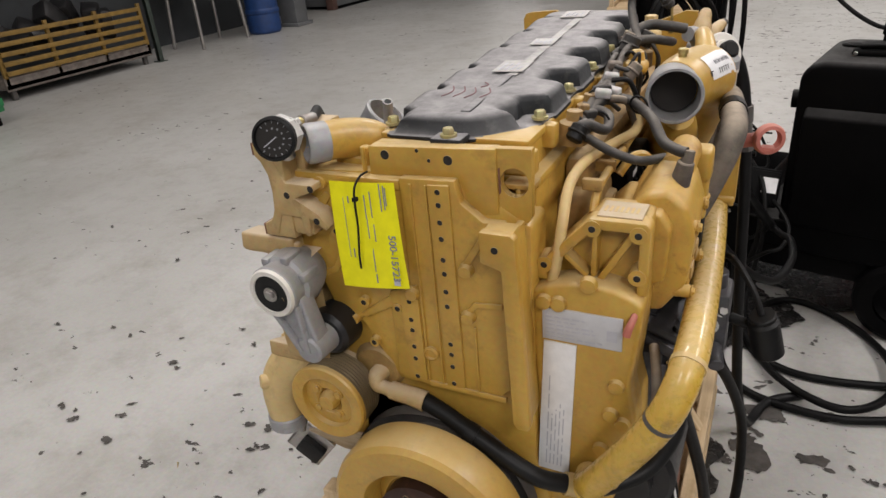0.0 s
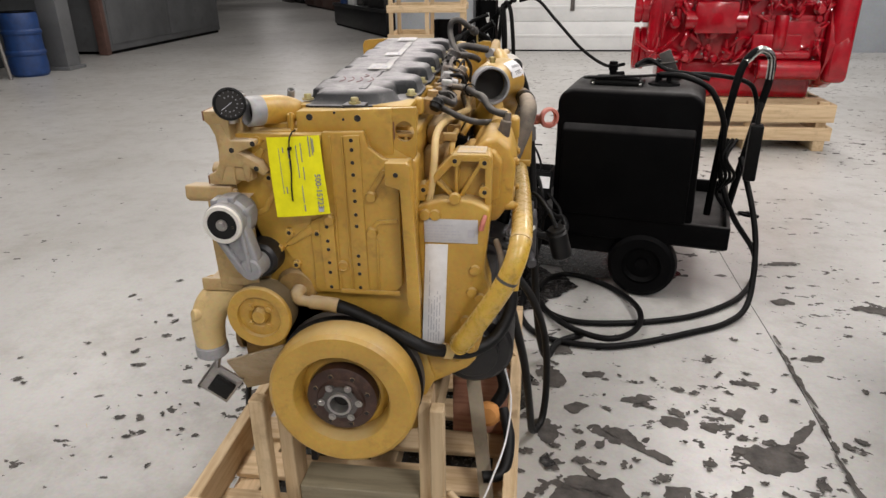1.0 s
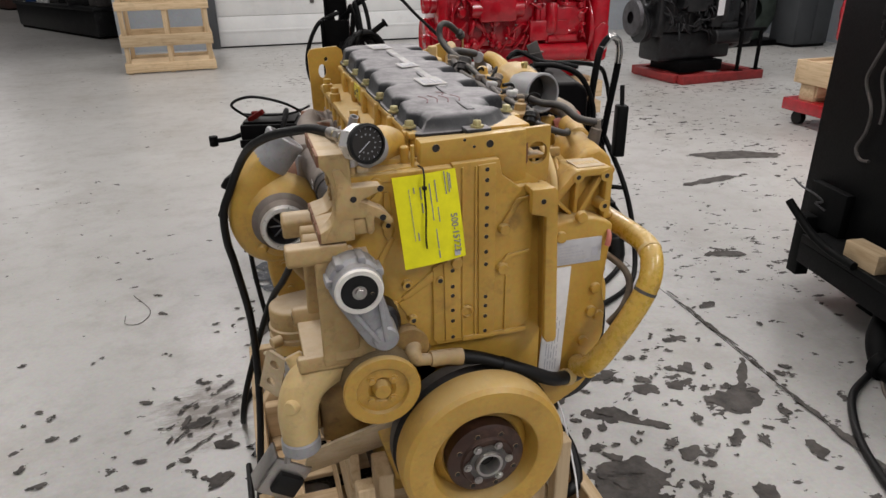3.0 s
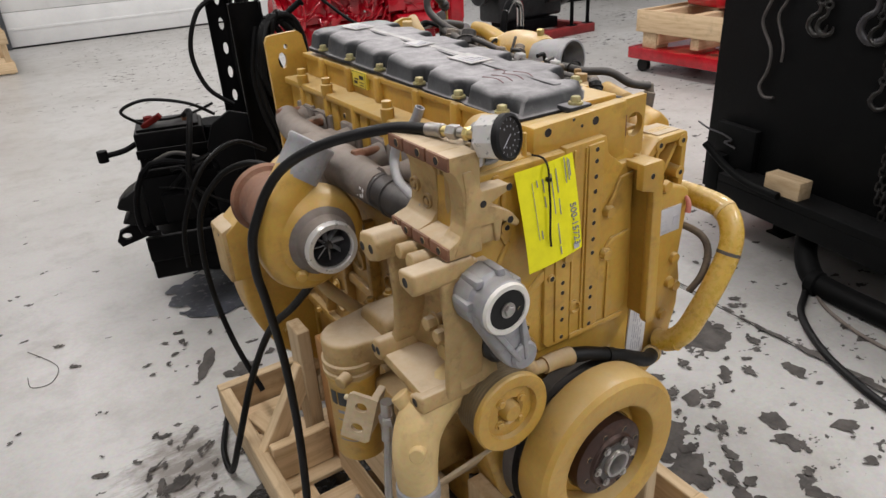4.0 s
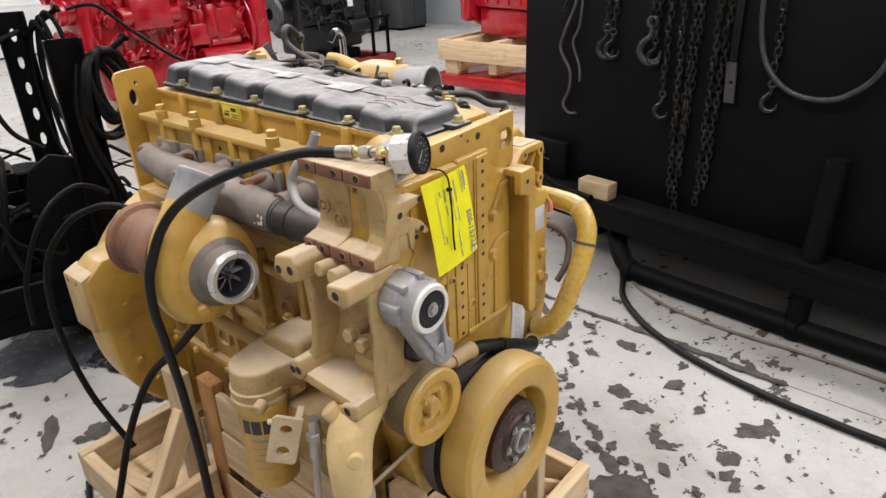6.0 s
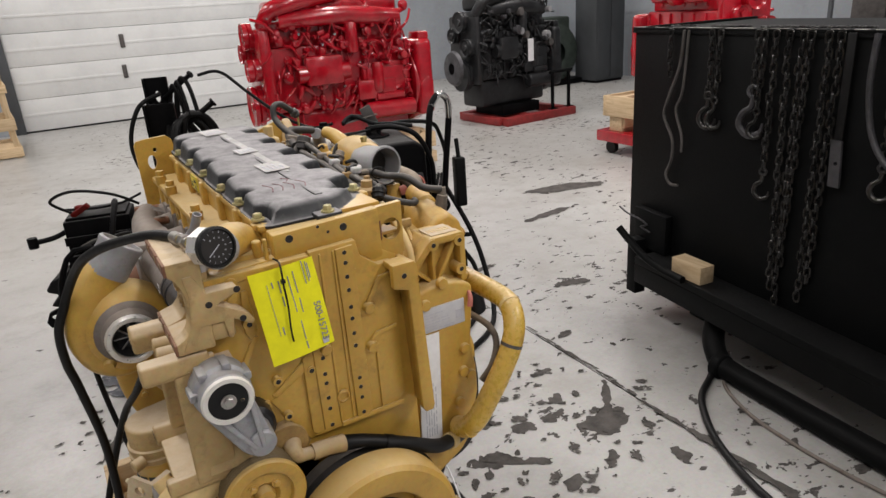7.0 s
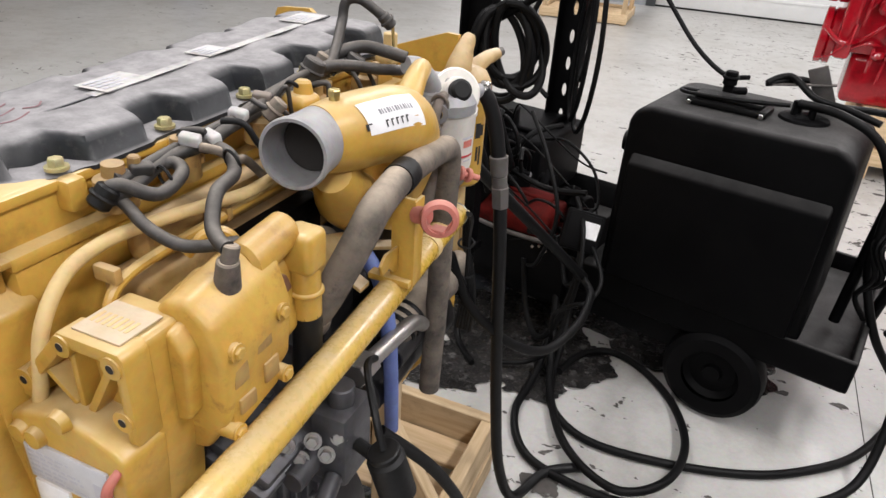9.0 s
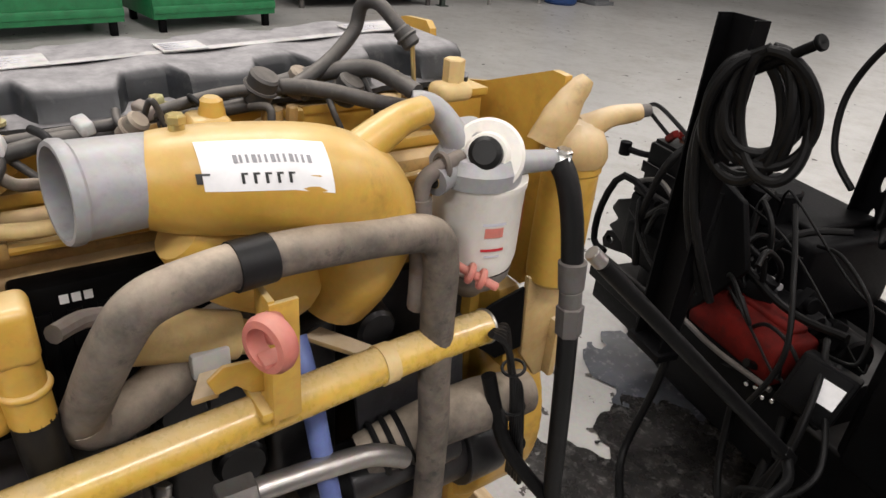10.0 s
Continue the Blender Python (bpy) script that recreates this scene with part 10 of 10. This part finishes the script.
for k in range(3):
    part("bottle", join(rod((0.12, 2.9 + 0.22 * k, 0.66), (0.12, 2.9 + 0.22 * k, 0.92), 0.07), rod((0.12, 2.9 + 0.22 * k, 0.92), (0.12, 2.9 + 0.22 * k, 1.02), 0.03)), "white", mc, "white plastic bottle")
mc2 = row_thing("brown_cabinet", "large dull brown steel cabinet", -7.7, 26.6)
part("carcass", box(0.0, 1.0, 0.0, 5.2, 0.06, 2.4, 0.02), "brownwall", mc2)
part("plinth", box(0.06, 0.9, 0.06, 5.1, 0.0, 0.06, 0.0), "black", mc2)
for k in range(3):
    part("door", box(-0.02, -0.001, 0.06 + 1.72 * k, 1.70 + 1.72 * k, 0.12, 2.34, 0.005), "brownwall", mc2)
mc3 = row_thing("dark_machine", "tall dark machine in the far bay", -11.2, 33.0)
part("body", box(0.0, 1.6, 0.0, 7.0, 0.05, 2.6, 0.04), "dirty_black", mc3)
part("base", box(0.05, 1.5, 0.05, 6.9, 0.0, 0.05, 0.0), "black", mc3)
part("side_box", box(-0.3, -0.001, 1.5, 3.6, 0.0, 1.3, 0.03), "iron", mc3)
enc = thing("machine_enclosure", "large grey-blue steel machine enclosure", "machine", (-8.75, 14.6, 0))
part("panel", join(box(-0.4, 0.42, -2.6, 2.7, 0.06, 3.0, 0.02)), "enc_grey", enc)
for y0, y1 in ((-2.5, -0.1), (0.0, 2.6)):
    part("door_panel", box(0.4202, 0.44, y0, y1, 0.2, 2.9, 0.005), "enc_grey", enc)
part("plinth", box(-0.38, 0.40, -2.5, 2.6, 0.0, 0.06, 0.0), "black", enc)
part("end_post", box(0.25, 0.45, -2.75, -2.6, 0.0, 3.2, 0.01), "brownwall", enc, "reddish brown end post")
col = tagged(part("column", join(box(-8.1, -7.72, 9.75, 10.1, 0, ROOM_H, 0.01), box(-8.16, -7.66, 9.69, 10.16, 0, 0.06, 0.006)), "enc_grey"), "grey steel hall column", "column", kind="structure")
bar_o = thing("barrel", "blue plastic barrel by the column", "barrel", (-8.0, 9.15, 0))
part("drum", lathe([(0, 0), (0.26, 0), (0.29, 0.04), (0.30, 0.2), (0.285, 0.33), (0.305, 0.36), (0.305, 0.40), (0.285, 0.43), (0.285, 0.66), (0.305, 0.69), (0.305, 0.73), (0.285, 0.76), (0.29, 0.96), (0.27, 1.02), (0.24, 1.0), (0, 1.0)], (0, 0, 0), (0, 0, 1), 36, False), "barrel", bar_o)
part("lid_ring", ring((0, 0, 1.02), (0, 0, 1), 0.265, 0.012, 32, 8), "black", bar_o)
bas = thing("wash_basin", "grimy cream utility basin on steel legs", "basin", (-8.3, 8.1, 0))
part("bowl", join(prism([(-0.62, 1.40), (0.62, 1.40), (0.54, 0.86), (-0.54, 0.86)], "x", -0.35, 0.32, 0.04), box(-0.38, 0.36, -0.66, 0.66, 1.36, 1.43, 0.015)), "basin", bas)
for x in (-0.3, 0.27):
    for y in (-0.5, 0.5):
        part("leg", rod((x, y, 0.9), (x * 1.15, y * 1.1, 0.0), 0.03), "steel", bas)
part("tin", box(-0.2, 0.1, -0.4, -0.1, 1.43, 1.55, 0.02), "dirty_black", bas)
part("bottle", rod((0.0, 0.2, 1.43), (0.0, 0.2, 1.6), 0.06, 0.04), "redtrim", bas)
part("rag", wobble(box(-0.1, 0.2, 0.3, 0.5, 1.43, 1.5, 0.02), 0.02, 9), "dirty_black", bas)
rack = thing("slatted_rack", "yellow slatted steel stillage with dark scrap on it", "rack", (-8.3, 5.4, 0))
M["rackyellow"] = worn("dull_rack_yellow", (0.26, 0.155, 0.03), (0.17, 0.10, 0.02), 0.6, dirt=0.6)
for k in range(5):
    part("slat", box(0.30, 0.34, -1.15, 1.05, 0.30 + k * 0.115, 0.355 + k * 0.115, 0.004), "rackyellow", rack)
for y in (-1.18, -0.45, 0.30, 1.05):
    part("stile", box(0.26, 0.30, y, y + 0.05, 0.14, 0.86, 0.004), "rackyellow", rack)
part("tray", join(box(-0.6, 0.30, -1.2, 1.1, 0.14, 0.20, 0.006), box(0.28, 0.30, -1.2, 1.1, 0.12, 0.28, 0.004)), "manifold", rack)
part("scrap", wobble(join(*[moved(box(-0.2, 0.2, -0.15, 0.15, -0.12, 0.12, 0.04), pose(-0.15 + 0.1 * math.sin(k * 3), -0.95 + 0.3 * k, 0.75 + 0.12 * math.sin(k * 5), 20 * k, 14 * k, 30 * k)) for k in range(7)]), 0.03, 6), "oily", rack)
for y in (-1.1, 1.0):
    for x in (-0.5, 0.2):
        part("leg", box(x, x + 0.06, y - 0.03, y + 0.03, 0.0, 0.14, 0.004), "iron", rack)
tagged(part("rack_post", join(box(-8.02, -7.95, 6.58, 6.65, 0, 2.6, 0.004), moved(box(-0.02, 0.02, -0.02, 0.02, 0, 1.2, 0.004), pose(-7.98, 6.6, 0, 0, 0, 0)), box(-8.06, -7.91, 6.54, 6.69, 0, 0.012, 0.002)), "darkgreen"), "thin green steel rack post", "post")
for x, y in ((-6.93, 0.98), (-7.19, 2.70)):
    g = thing("green_stillage", "bright green steel stillage by the west wall", "stillage", (x, y, 0), "green stillages")
    g.matrix_basis = pose(x, y, 0, 0, 0, 8.5)
    part("side", join(box(0.30, 0.36, -0.72, 0.72, 0.14, 0.60, 0.008), box(0.36, 0.38, -0.72, 0.72, 0.46, 0.54, 0.006), box(0.36, 0.38, -0.72, 0.72, 0.20, 0.28, 0.006)), "green", g)
    part("side", box(-0.6, -0.54, -0.72, 0.72, 0.14, 0.60, 0.008), "green", g)
    for yy in (-0.72, 0.66):
        part("end", box(-0.54, 0.30, yy, yy + 0.06, 0.14, 0.60, 0.008), "green", g)
    part("pan", box(-0.54, 0.30, -0.66, 0.66, 0.14, 0.17, 0.003), "green", g)
    for x in (-0.55, 0.27):
        for yy in (-0.65, 0.58):
            part("foot", box(x, x + 0.07, yy, yy + 0.07, 0.0, 0.14, 0.004), "black", g)
